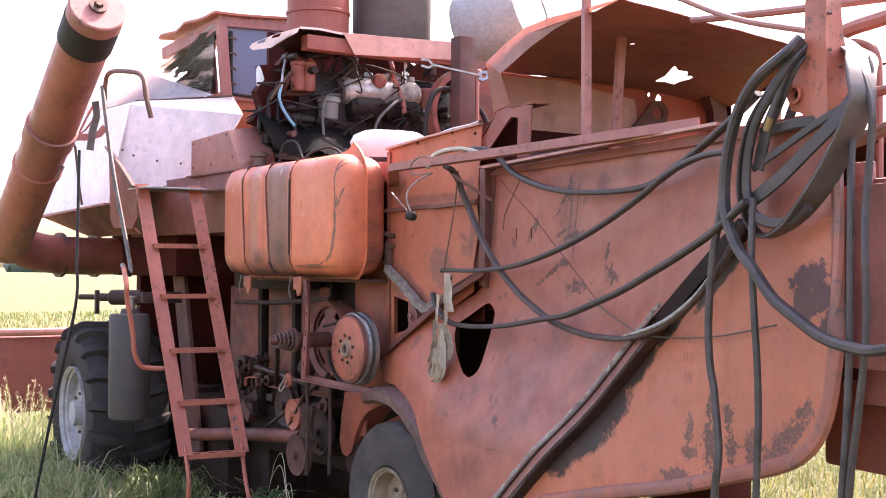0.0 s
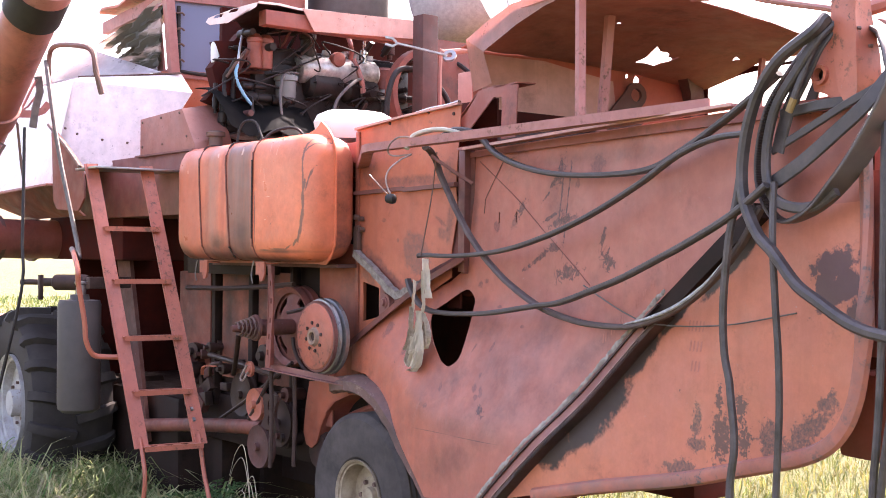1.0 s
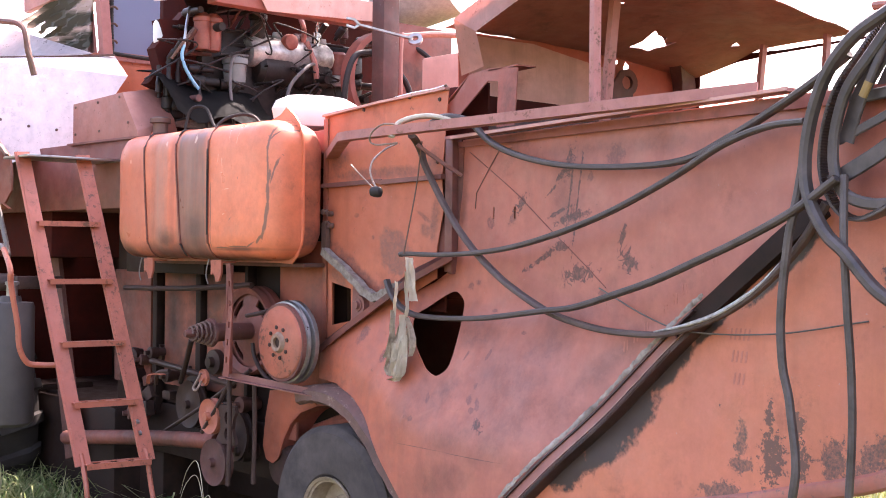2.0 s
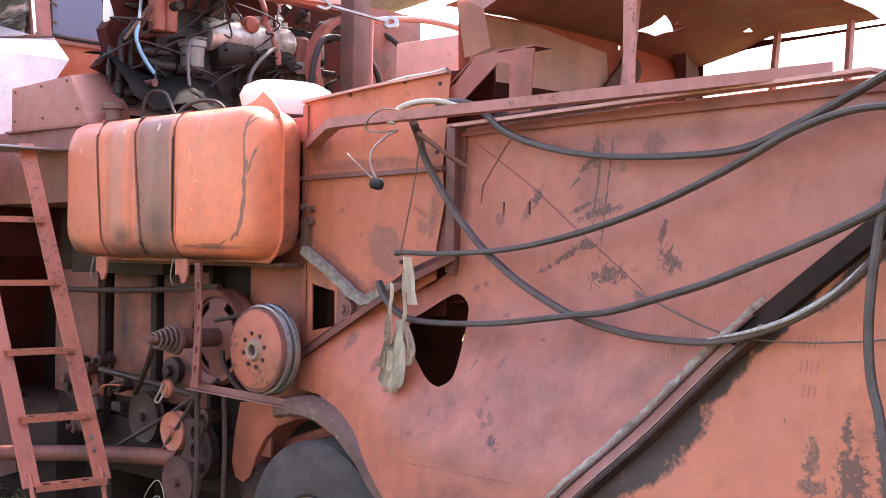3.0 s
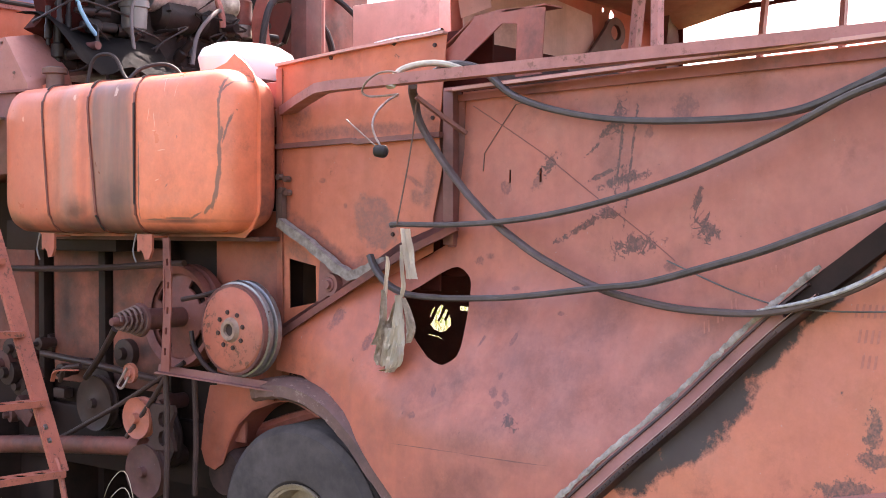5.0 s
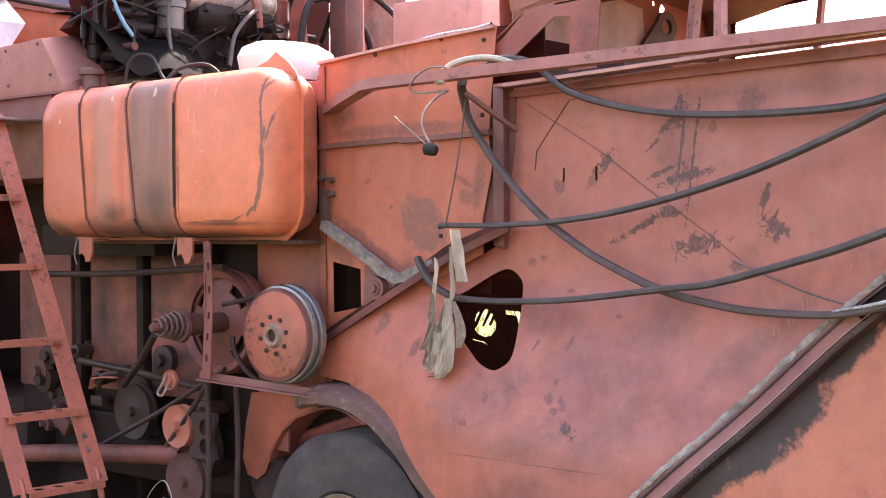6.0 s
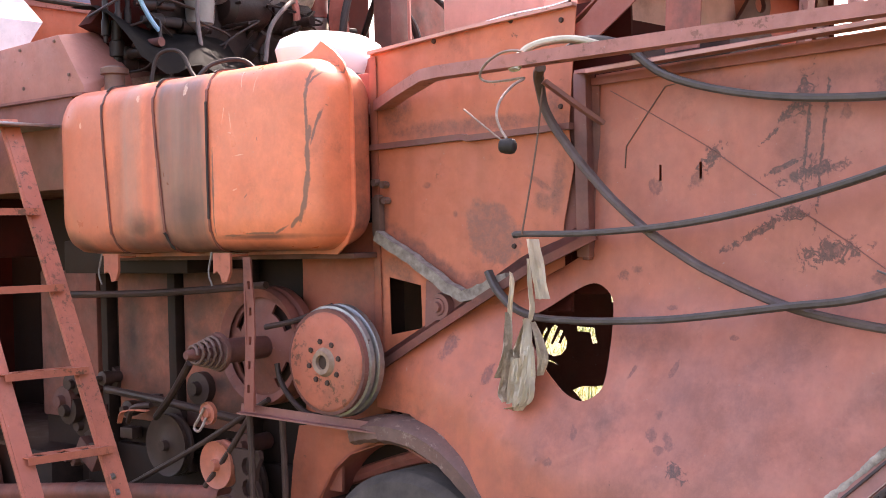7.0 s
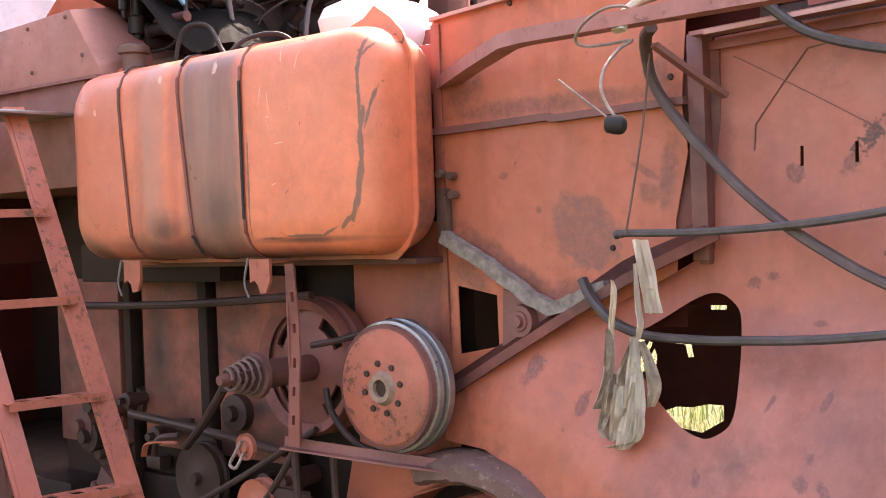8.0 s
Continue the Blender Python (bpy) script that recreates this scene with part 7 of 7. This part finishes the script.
flap([(0.679, 1.715), (0.683, 1.672), (0.672, 1.595), (0.669, 1.52)], 0.010, 0.006, 0.145, "rag_tie", rag)
for line, wide, crease, depth in (([(0.753, 1.562), (0.722, 1.487), (0.704, 1.448), (0.706, 1.412)], 0.019, 0.018, 0.150), ([(0.760, 1.562), (0.752, 1.482), (0.742, 1.418), (0.727, 1.370)], 0.021, 0.022, 0.165),
                                  ([(0.768, 1.55), (0.793, 1.472), (0.802, 1.422), (0.790, 1.374)], 0.019, 0.016, 0.145), ([(0.760, 1.47), (0.748, 1.381), (0.726, 1.302), (0.703, 1.254)], 0.033, 0.020, 0.160),
                                  ([(0.668, 1.58), (0.669, 1.504), (0.652, 1.43), (0.616, 1.356)], 0.017, 0.014, 0.150), ([(0.672, 1.455), (0.650, 1.361), (0.634, 1.308), (0.650, 1.278)], 0.019, 0.020, 0.145),
                                  ([(0.697, 1.43), (0.688, 1.351), (0.676, 1.276)], 0.018, 0.022, 0.155), ([(0.720, 1.43), (0.708, 1.372), (0.707, 1.345)], 0.014, 0.020, 0.172),
                                  ([(0.765, 1.37), (0.764, 1.325), (0.742, 1.279), (0.665, 1.256)], 0.015, 0.014, 0.165), ([(0.735, 1.50), (0.728, 1.42), (0.70, 1.34), (0.69, 1.28)], 0.026, 0.008, 0.130)):
    flap(line, wide, crease, depth, "rag_fold", rag, cloth=M_FOLDSHADE if depth < 0.151 else M_RAG)
bm = bmesh.new()
tube(bm, [mw(0.80, -0.10, 2.36), mw(0.775, -0.11, 2.15), mw(0.745, -0.13, 1.95), mw(0.725, -0.14, 1.84)], 0.0035, 6)
tagged(part("tie_wire", bm, M_IRON), "thin rusty wire holding up a belt end", "wire")
# knobbed cable end hanging from the angle bar
kn = Vector((1.052, -0.487, 2.110))
bm = bmesh.new()
tube(bm, [kn + Vector((0, 0, 0.02)), kn + Vector((-0.022, -0.006, 0.055)), kn + Vector((-0.033, -0.010, 0.097)), kn + Vector((-0.034, 0.01, 0.145)), kn + Vector((-0.05, 0.08, 0.195)), kn + Vector((-0.06, 0.14, 0.222)), kn + Vector((-0.13, 0.13, 0.222)), kn + Vector((-0.185, 0.10, 0.222)), kn + Vector((-0.20, 0.08, 0.24)), kn + Vector((-0.16, 0.07, 0.275)), kn + Vector((-0.10, 0.08, 0.302)), kn + Vector((-0.06, 0.11, 0.306)), kn + Vector((-0.05, 0.15, 0.295))], 0.0045, 6)
cable = tagged(part("control_cable", bm, M_PALEWIRE), "dangling control cable with a black knob", "cable")
bm = bmesh.new()
lathe(bm, [(0.0, -0.024), (0.016, -0.024), (0.021, -0.019), (0.024, 0.0), (0.024, 0.014), (0.021, 0.022), (0.012, 0.028), (0.0, 0.029)], kn, (0.8, 0.45, -0.1), 16)
part("knob", bm, M_RUBBER, cable)
bm = bmesh.new()
tube(bm, [kn + Vector((-0.01, 0, 0.01)), kn + Vector((-0.139, -0.048, 0.122))], 0.003, 6, smooth=False)
part("wire_tail", bm, M_PALEWIRE, cable)

# spanner lying on the engine deck, white canister, rope
a, b = mw(-0.75, 0.72, 3.21), mw(-0.55, 1.03, 3.13)
d = (b - a).normalized()
bm = bmesh.new()
sweep(bm, [a + d * 0.03, b - d * 0.03], bar2(0.03, 0.012))
lathe(bm, [(0.02, -0.01), (0.045, -0.01), (0.045, 0.01), (0.02, 0.01), (0.02, -0.01)], b, (0.6, -0.5, 0.5), 20)
for s in (-1, 1):
    sweep(bm, [a + d * 0.03, a + d * 0.0 + Vector((0, 0, 0.025 * s)), a - d * 0.05 + Vector((0, 0, 0.022 * s))], bar2(0.018, 0.014))
tagged(part("spanner", bm, M_STEEL), "shiny steel combination spanner on the engine", "spanner")
bm = bmesh.new()
prof = [(0.0, 0.0), (0.24, 0.0), (0.27, 0.04), (0.285, 0.10), (0.26, 0.145), (0.19, 0.175), (0.0, 0.18)]
lathe(bm, prof, mw(-0.63, 0.36, 2.545), (0, 0, 1), 28)
for v in bm.verts:
    q = v.co - mw(-0.63, 0.36, 2.545)
    v.co -= UX * (q.dot(UX) * 0.35)
tagged(part("plastic_canister", bm, M_WHITE), "white plastic canister lying behind the fuel tank", "canister")
bm = bmesh.new()
tube(bm, [mw(-2.0, -1.22, 2.62), mw(-1.95, -1.24, 2.2), mw(-1.9, -1.26, 1.9), mw(-1.85, -1.28, 1.6), mw(-2.0, -1.36, 1.0), mw(-2.15, -1.42, 0.45), mw(-2.3, -1.45, 0.03)], 0.010, 8)
tagged(part("rope", bm, M_RUBBER), "black rope hanging from the auger to the grass", "rope")

# header in front of the machine
head = thing("grain_header", (-6.2, -1.6, GZ), "dull red grain header of the harvester in grass", "header")
bm = bmesh.new()
box(bm, Vector((-6.2, -2.6, 0.78)), (0.6, 4.2, 0.75), Matrix.Rotation(TURN, 3, "Z"), 0.03)
part("trough", bm, M_DARKHEAD, head)
bm = bmesh.new()
tube(bm, [(-5.75, -5.0, 1.2), (-6.0, -2.0, 1.2), (-6.2, 0.2, 1.2)], 0.04, 10)
part("top_beam", bm, M_FRAME, head)

# creases, thin cable and faint stencil bars on the hood
for pts, w, mat_ in ((((1.095, 2.05), (1.10, 2.12), (1.26, 2.30), (1.38, 2.31)), 0.003, M_IRON), (((1.03, 2.31), (1.22, 2.21), (1.42, 2.10), (1.62, 1.97), (1.9, 1.80), (2.05, 1.70)), 0.0025, M_BROWNCH)):
    bm = bmesh.new()
    fine = [Vector((a[0] + (b[0] - a[0]) * k / 5, a[1] + (b[1] - a[1]) * k / 5, 0)) for a, b in zip(pts, pts[1:]) for k in range(5)]
    sweep(bm, [hp(q.x, q.y, 0.002) for q in fine], bar2(w, w), up=(0, 1, 0))
    part("crease", bm, mat_, upper)
bm = bmesh.new()
tube(bm, [hp(2.0, 1.72, 0.02), hp(2.3, 1.62, 0.03), hp(2.55, 1.585, 0.06), hp(2.9, 1.60, 0.03), hp(3.25, 1.66, 0.02)], 0.003, 6)
tagged(part("thin_cable", bm, M_WIRE), "thin dark cable slack across the side", "cable")
M_STENCIL = plain("faded_stencil", (0.47, 0.165, 0.115), (0.40, 0.130, 0.09), rough=0.7, scale=60)
STENCIL = ((2.155, 1.485), (2.62, 1.855))
rnd = random.Random(8)
for row in range(3):
    for k in range(5 - row):
        bm = bmesh.new()
        x, z = 2.67 + 0.020 * k + 0.012 * row, 1.565 - 0.075 * row
        prism(bm, [(x, z), (x + 0.009, z + 0.002), (x + 0.014, z + 0.042), (x + 0.006, z + 0.040)], lambda a, b, q: hp(a, b, 0.0008 + q), 0.0004)
        part("stencil_bar", bm, M_STENCIL, upper)
for k in range(11):
    if k in (3, 7):
        continue
    bm = bmesh.new()
    x, z = STENCIL[0][0] + (STENCIL[1][0] - STENCIL[0][0]) * k / 10, STENCIL[0][1] + (STENCIL[1][1] - STENCIL[0][1]) * k / 10
    for dx, dz, w, h in ((0.0, 0.0, 0.006, 0.040), (0.016, 0.006, 0.006, 0.040), (0.0, 0.034 if k % 2 else 0.016, 0.022, 0.006)):
        prism(bm, [(x + dx, z + dz), (x + dx + w, z + dz + 0.3 * w), (x + dx + w - 0.15 * h, z + dz + h), (x + dx - 0.15 * h, z + dz + h - 0.3 * w)], lambda a, b, q: hp(a, b, 0.0008 + q), 0.0004)
    part("stencil_bar", bm, M_STENCIL, upper)


# ---- ground, grass and distance ----
def ground_mat():
    m, t, b, pos = node_mat("dry_field", 0.95)
    f = step(t, tex(t, pos, 0.35, 8, 0.7), 0.35, 0.65)
    g = step(t, tex(t, pos, 6, 6, 0.7), 0.3, 0.7)
    col = mix(t, f, (0.20, 0.165, 0.055), (0.09, 0.12, 0.030))
    col = mix(t, times(t, g, 0.7), col, (0.06, 0.075, 0.022))
    t.links.new(col, b.inputs["Base Color"])
    bump(t, b, tex(t, pos, 9, 8, 0.8), 0.8, 0.08)
    return m


def grass_mat(name, a, c):
    m, t, b, pos = node_mat(name, 0.7)
    r = t.nodes.new("ShaderNodeNewGeometry").outputs["Random Per Island"]
    col = mix(t, r, a, c)
    t.links.new(col, b.inputs["Base Color"])
    tr, blend = t.nodes.new("ShaderNodeBsdfTranslucent"), t.nodes.new("ShaderNodeMixShader")
    blend.inputs[0].default_value = 0.5
    t.links.new(col, tr.inputs["Color"])
    t.links.new(b.outputs[0], blend.inputs[1])
    t.links.new(tr.outputs[0], blend.inputs[2])
    t.links.new(blend.outputs[0], t.nodes["Material Output"].inputs["Surface"])
    return m


M_GROUND = ground_mat()
M_GRASS = grass_mat("green_grass", (0.12, 0.22, 0.05), (0.60, 0.56, 0.30))
M_STRAW = grass_mat("dry_grass", (0.24, 0.20, 0.065), (0.095, 0.125, 0.032))
M_LUSH = grass_mat("field_tufts", (0.055, 0.10, 0.022), (0.20, 0.21, 0.06))
M_FOREST = plain("far_woods", (0.10, 0.14, 0.10), (0.15, 0.19, 0.15), rough=0.9, scale=0.4)

bm = bmesh.new()
bmesh.ops.create_grid(bm, x_segments=60, y_segments=60, size=1.0)
for v in bm.verts:
    r = max(abs(v.co.x), abs(v.co.y))
    s = (r * 14 + (r ** 5) * 1700) / max(r, 1e-6)
    v.co = Vector((v.co.x * s, v.co.y * s, 0))
    v.co.z = GZ + (0.03 * noise.noise(v.co * 0.6) if v.co.length < 40 else 0) - 0.01
tagged(part("ground", bm, M_GROUND), "dry yellow-green field of rough grass", "ground", kind="structure")


def blades(name, spots, material, label, seed):
    rnd = random.Random(seed)
    verts, faces = [], []
    for x, y, h, w, lean in spots:
        a = rnd.uniform(0, 2 * math.pi)
        d = Vector((math.cos(a), math.sin(a), 0))
        sd = Vector((-d.y, d.x, 0)) * w
        base = Vector((x, y, GZ - 0.02))
        bend = lean * h
        i = len(verts)
        for k, wk in ((0, 1.0), (0.4, 0.85), (0.75, 0.55)):
            c_ = base + Vector((0, 0, h * (k - 0.12 * k * k))) + d * bend * k * k
            verts += [c_ - sd * wk, c_ + sd * wk]
        verts.append(base + Vector((0, 0, h * (0.9 - 0.3 * lean))) + d * bend * 1.15)
        faces += [(i, i + 1, i + 3, i + 2), (i + 2, i + 3, i + 5, i + 4), (i + 4, i + 5, i + 6)]
    me = bpy.data.meshes.new(name)
    me.from_pydata([tuple(v) for v in verts], [], faces)
    me.materials.append(material)
    return tagged(new(name, me), label, "grass", kind="stuff")


rnd = random.Random(11)


def under_machine(x, y):
    q = Vector((x, y, 0)) - Vector((0.08, -0.184, 0))
    return q.dot(VX) > 0.1 and -3.2 < q.dot(UX) < 3.6 and q.dot(VX) < 1.6


near = []
for _ in range(42000):
    x, y = rnd.uniform(-7.0, 0.6), rnd.uniform(-3.2, 0.4)
    if under_machine(x, y) or (Vector((x, y, 0)) - Vector((-3.78, -1.16, 0))).length < 0.3:
        continue
    if rnd.random() > smooth01((0.6 - x) / 1.8) * smooth01((y + 3.2 + 0.5 * noise.noise((x * 0.9, 0, 3))) / 1.2):
        continue
    clump = noise.noise((x * 1.1, y * 1.1, 0)) * 0.5 + 0.5
    h = 0.12 + 0.45 * clump * rnd.random() + (0.25 * rnd.random() if x < -2.4 else 0)
    near.append((x, y, h, rnd.uniform(0.003, 0.010), rnd.uniform(0.2, 1.7)))
for _ in range(260):
    x, y = rnd.uniform(-6.0, -1.2), rnd.uniform(-3.0, -1.5)
    near.append((x, y, rnd.uniform(0.5, 0.85), rnd.uniform(0.004, 0.007), rnd.uniform(0.2, 0.7)))
for _ in range(500):
    q = mw(rnd.uniform(-2.3, -0.3), rnd.uniform(-0.5, 0.05), 0)
    near.append((q.x, q.y, rnd.uniform(0.1, 0.45), rnd.uniform(0.004, 0.016), rnd.uniform(0.4, 1.6)))
for _ in range(4000):
    q = mw(rnd.uniform(-3.0, 1.6), rnd.uniform(0.1, 1.5), 0)
    near.append((q.x, q.y, rnd.uniform(0.05, 0.2), rnd.uniform(0.003, 0.008), rnd.uniform(0.4, 1.6)))
for _ in range(900):
    x, y = rnd.gauss(-4.6, 0.5), rnd.gauss(-2.0, 0.25)
    near.append((x, y, rnd.uniform(0.35, 0.85), rnd.uniform(0.003, 0.007), rnd.uniform(0.2, 0.9)))
for _ in range(1500):
    x, y = rnd.uniform(-6.4, -4.0), rnd.uniform(-3.2, -1.0)
    near.append((x, y, rnd.uniform(0.3, 0.6), rnd.uniform(0.003, 0.008), rnd.uniform(0.2, 1.2)))
blades("grass", near, M_GRASS, "tall green and straw-coloured grass round the wheels", 5)

def seeded(name, spots, material, label, seed):
    """Tall weeds: an arched stalk with a loose plume of seeds and a few narrow leaves."""
    rnd = random.Random(seed)
    verts, faces = [], []

    def leaf(a, b, w):
        side = (b - a).cross(Vector((0.3, 0.2, 1))).normalized() * w
        n = len(verts)
        verts.extend((a, (a + b) / 2 - side, b, (a + b) / 2 + side))
        faces.append((n, n + 1, n + 2, n + 3))

    for x, y, h in spots:
        a = rnd.uniform(0, 2 * math.pi)
        lean = Vector((math.cos(a), math.sin(a), 0)) * h * rnd.uniform(0.1, 0.45)
        at = [Vector((x, y, GZ)) + Vector((0, 0, h * k)) + lean * k * k for k in (0, 0.25, 0.5, 0.75, 1.0)]
        for p, q in zip(at, at[1:]):
            w = Vector((-lean.y, lean.x, 0)).normalized() * 0.0025
            n = len(verts)
            verts.extend((p - w, p + w, q + w, q - w))
            faces.append((n, n + 1, n + 2, n + 3))
        for k in range(26):
            p = at[3].lerp(at[4], rnd.uniform(0.0, 1.15))
            out = Vector((rnd.uniform(-1, 1), rnd.uniform(-1, 1), rnd.uniform(0.2, 1.2))).normalized()
            leaf(p, p + out * rnd.uniform(0.015, 0.05), 0.0035)
        for k in range(7):
            p = at[0].lerp(at[3], rnd.random())
            out = Vector((rnd.uniform(-1, 1), rnd.uniform(-1, 1), rnd.uniform(-0.1, 0.9))).normalized()
            leaf(p, p + out * rnd.uniform(0.08, 0.2), 0.007)
    me = bpy.data.meshes.new(name)
    me.from_pydata([tuple(v) for v in verts], [], faces)
    me.materials.append(material)
    return tagged(new(name, me), label, "weeds", kind="stuff")


M_WEED = grass_mat("seeding_weeds", (0.24, 0.27, 0.09), (0.62, 0.50, 0.36))
seeded("weeds", [(rnd.gauss(-4.75, 0.35), rnd.gauss(-1.85, 0.16), rnd.uniform(0.45, 0.8)) for _ in range(46)] + [(rnd.uniform(-3.6, -1.7), rnd.uniform(-1.9, -1.2), rnd.uniform(0.2, 0.42)) for _ in range(40)], M_WEED, "pale seeding weeds standing above the grass", 31)
M_FERN = grass_mat("dark_green_leaves", (0.05, 0.11, 0.03), (0.09, 0.16, 0.05))


def leafy(x, y, h, seed):
    """A leafy weed with paired leaflets on arching stems."""
    rnd = random.Random(seed)
    bm = bmesh.new()
    for k in range(7):
        a = rnd.uniform(0, 2 * math.pi)
        d = Vector((math.cos(a), math.sin(a), 0))
        top = h * rnd.uniform(0.6, 1.0)
        stem = spline([Vector((x, y, GZ)), Vector((x, y, GZ)) + d * 0.06 + Vector((0, 0, top * 0.6)), Vector((x, y, GZ)) + d * 0.2 + Vector((0, 0, top)), Vector((x, y, GZ)) + d * 0.36 + Vector((0, 0, top * 0.92))], 5)
        sweep(bm, stem, ring2(0.0035, 5))
        for i, (p, q) in enumerate(zip(stem[3:], stem[4:])):
            ahead = (q - p).normalized()
            for sgn in (-1, 1):
                side = ahead.cross(Vector((0, 0, 1))).normalized() * sgn
                size = 0.075 * (1.1 - i / 14) * rnd.uniform(0.7, 1.1)
                b_ = p + side * size + ahead * size * 0.5 + Vector((0, 0, rnd.uniform(-0.02, 0.015)))
                w = ahead * size * 0.24
                bm.faces.new([bm.verts.new(c_) for c_ in (p, (p + b_) / 2 - w + Vector((0, 0, 0.008)), b_, (p + b_) / 2 + w + Vector((0, 0, 0.008)))])
    return tagged(part("leafy_weed", bm, M_FERN), "dark green leafy weed growing under the ladder", "weed", "weeds by the ladder")


for k, (u, v, h) in enumerate(((-1.02, -0.42, 0.50), (-0.88, -0.36, 0.36), (-1.30, -0.75, 0.30), (-1.22, -0.30, 0.42))):
    q = mw(u, v, 0)
    leafy(q.x, q.y, h, 60 + k)
M_STALK = plain("bleached_straw", (0.62, 0.52, 0.36), (0.44, 0.36, 0.24), rough=0.8, scale=30)
rs = random.Random(41)
for k in range(5):
    q = mw(rs.uniform(-0.50, -0.36), rs.uniform(-0.46, -0.40), 0.0)
    d = UX * rs.uniform(-0.26, -0.10) + VX * rs.uniform(-0.05, 0.05)
    h = 0.46 + 0.06 * k + rs.uniform(-0.02, 0.02)
    bm = bmesh.new()
    sweep(bm, spline([q, q + d * 0.15 + Vector((0, 0, h * 0.6)), q + d * 0.55 + Vector((0, 0, h)), q + d * 1.1 + Vector((0, 0, h * 0.93)), q + d * 1.5 + Vector((0, 0, h * 0.72))], 5), ring2(0.003, 6), taper=lambda c_: 1.0 - 0.7 * c_)
    tagged(part("dry_stalk", bm, M_STALK), "bleached bent straw stalk under the pulleys", "stalk", "dry stalks under the pulleys")
far, lush = [], []
for _ in range(90000):
    d = 6 + 45 * rnd.random() ** 1.5
    a = rnd.uniform(-0.6, 1.4)
    x, y = 6.6 - d * math.cos(a) * 1.0, -2.8 + d * math.sin(a)
    if under_machine(x, y) or (x > -7.0 and y < 1.8):
        continue
    tuft = noise.noise((x * 0.32, y * 0.32, 4)) + 0.6 * noise.noise((x * 1.3, y * 1.3, 9))
    high = rnd.uniform(0.06, 0.22) + 0.35 * max(0, tuft) * rnd.random()
    (lush if tuft > 0.12 + rnd.uniform(-0.2, 0.2) else far).append((x, y, high, 0.003 + 0.0003 * d, rnd.uniform(0.2, 0.9)))
for _ in range(50000):
    x, y = rnd.uniform(-8, 12), rnd.uniform(-9, 6)
    if under_machine(x, y) or (-7.0 < x < -0.9 and -2.3 < y < 1.8):
        continue
    far.append((x, y, rnd.uniform(0.06, 0.22), rnd.uniform(0.004, 0.008), rnd.uniform(0.3, 1.2)))
blades("dry_grass", far, M_STRAW, "sunlit straw-yellow grass of the field", 6)
blades("field_tufts", lush, M_LUSH, "yellow-green tufts across the field", 8)

rnd = random.Random(3)
bm = bmesh.new()
for k in range(220):
    a = rnd.uniform(-1.2, 1.9)
    d = rnd.uniform(380, 460)
    x, y = 6 - d * math.cos(a), -3 + d * math.sin(a)
    h = rnd.uniform(3, 8)
    made = bmesh.ops.create_icosphere(bm, subdivisions=2, radius=1.0)["verts"]
    for v in made:
        v.co = Vector((v.co.x * rnd.uniform(7, 9), v.co.y * 8, v.co.z * h))
        v.co += Vector((1, 1, 1)) * 1.2 * noise.noise(v.co * 0.4 + Vector((k, 0, 0)))
        v.co += Vector((x, y, h * 0.5))
woods = tagged(part("far_woods", bm, M_FOREST), "hazy strip of woods on the horizon", "woods", kind="stuff")
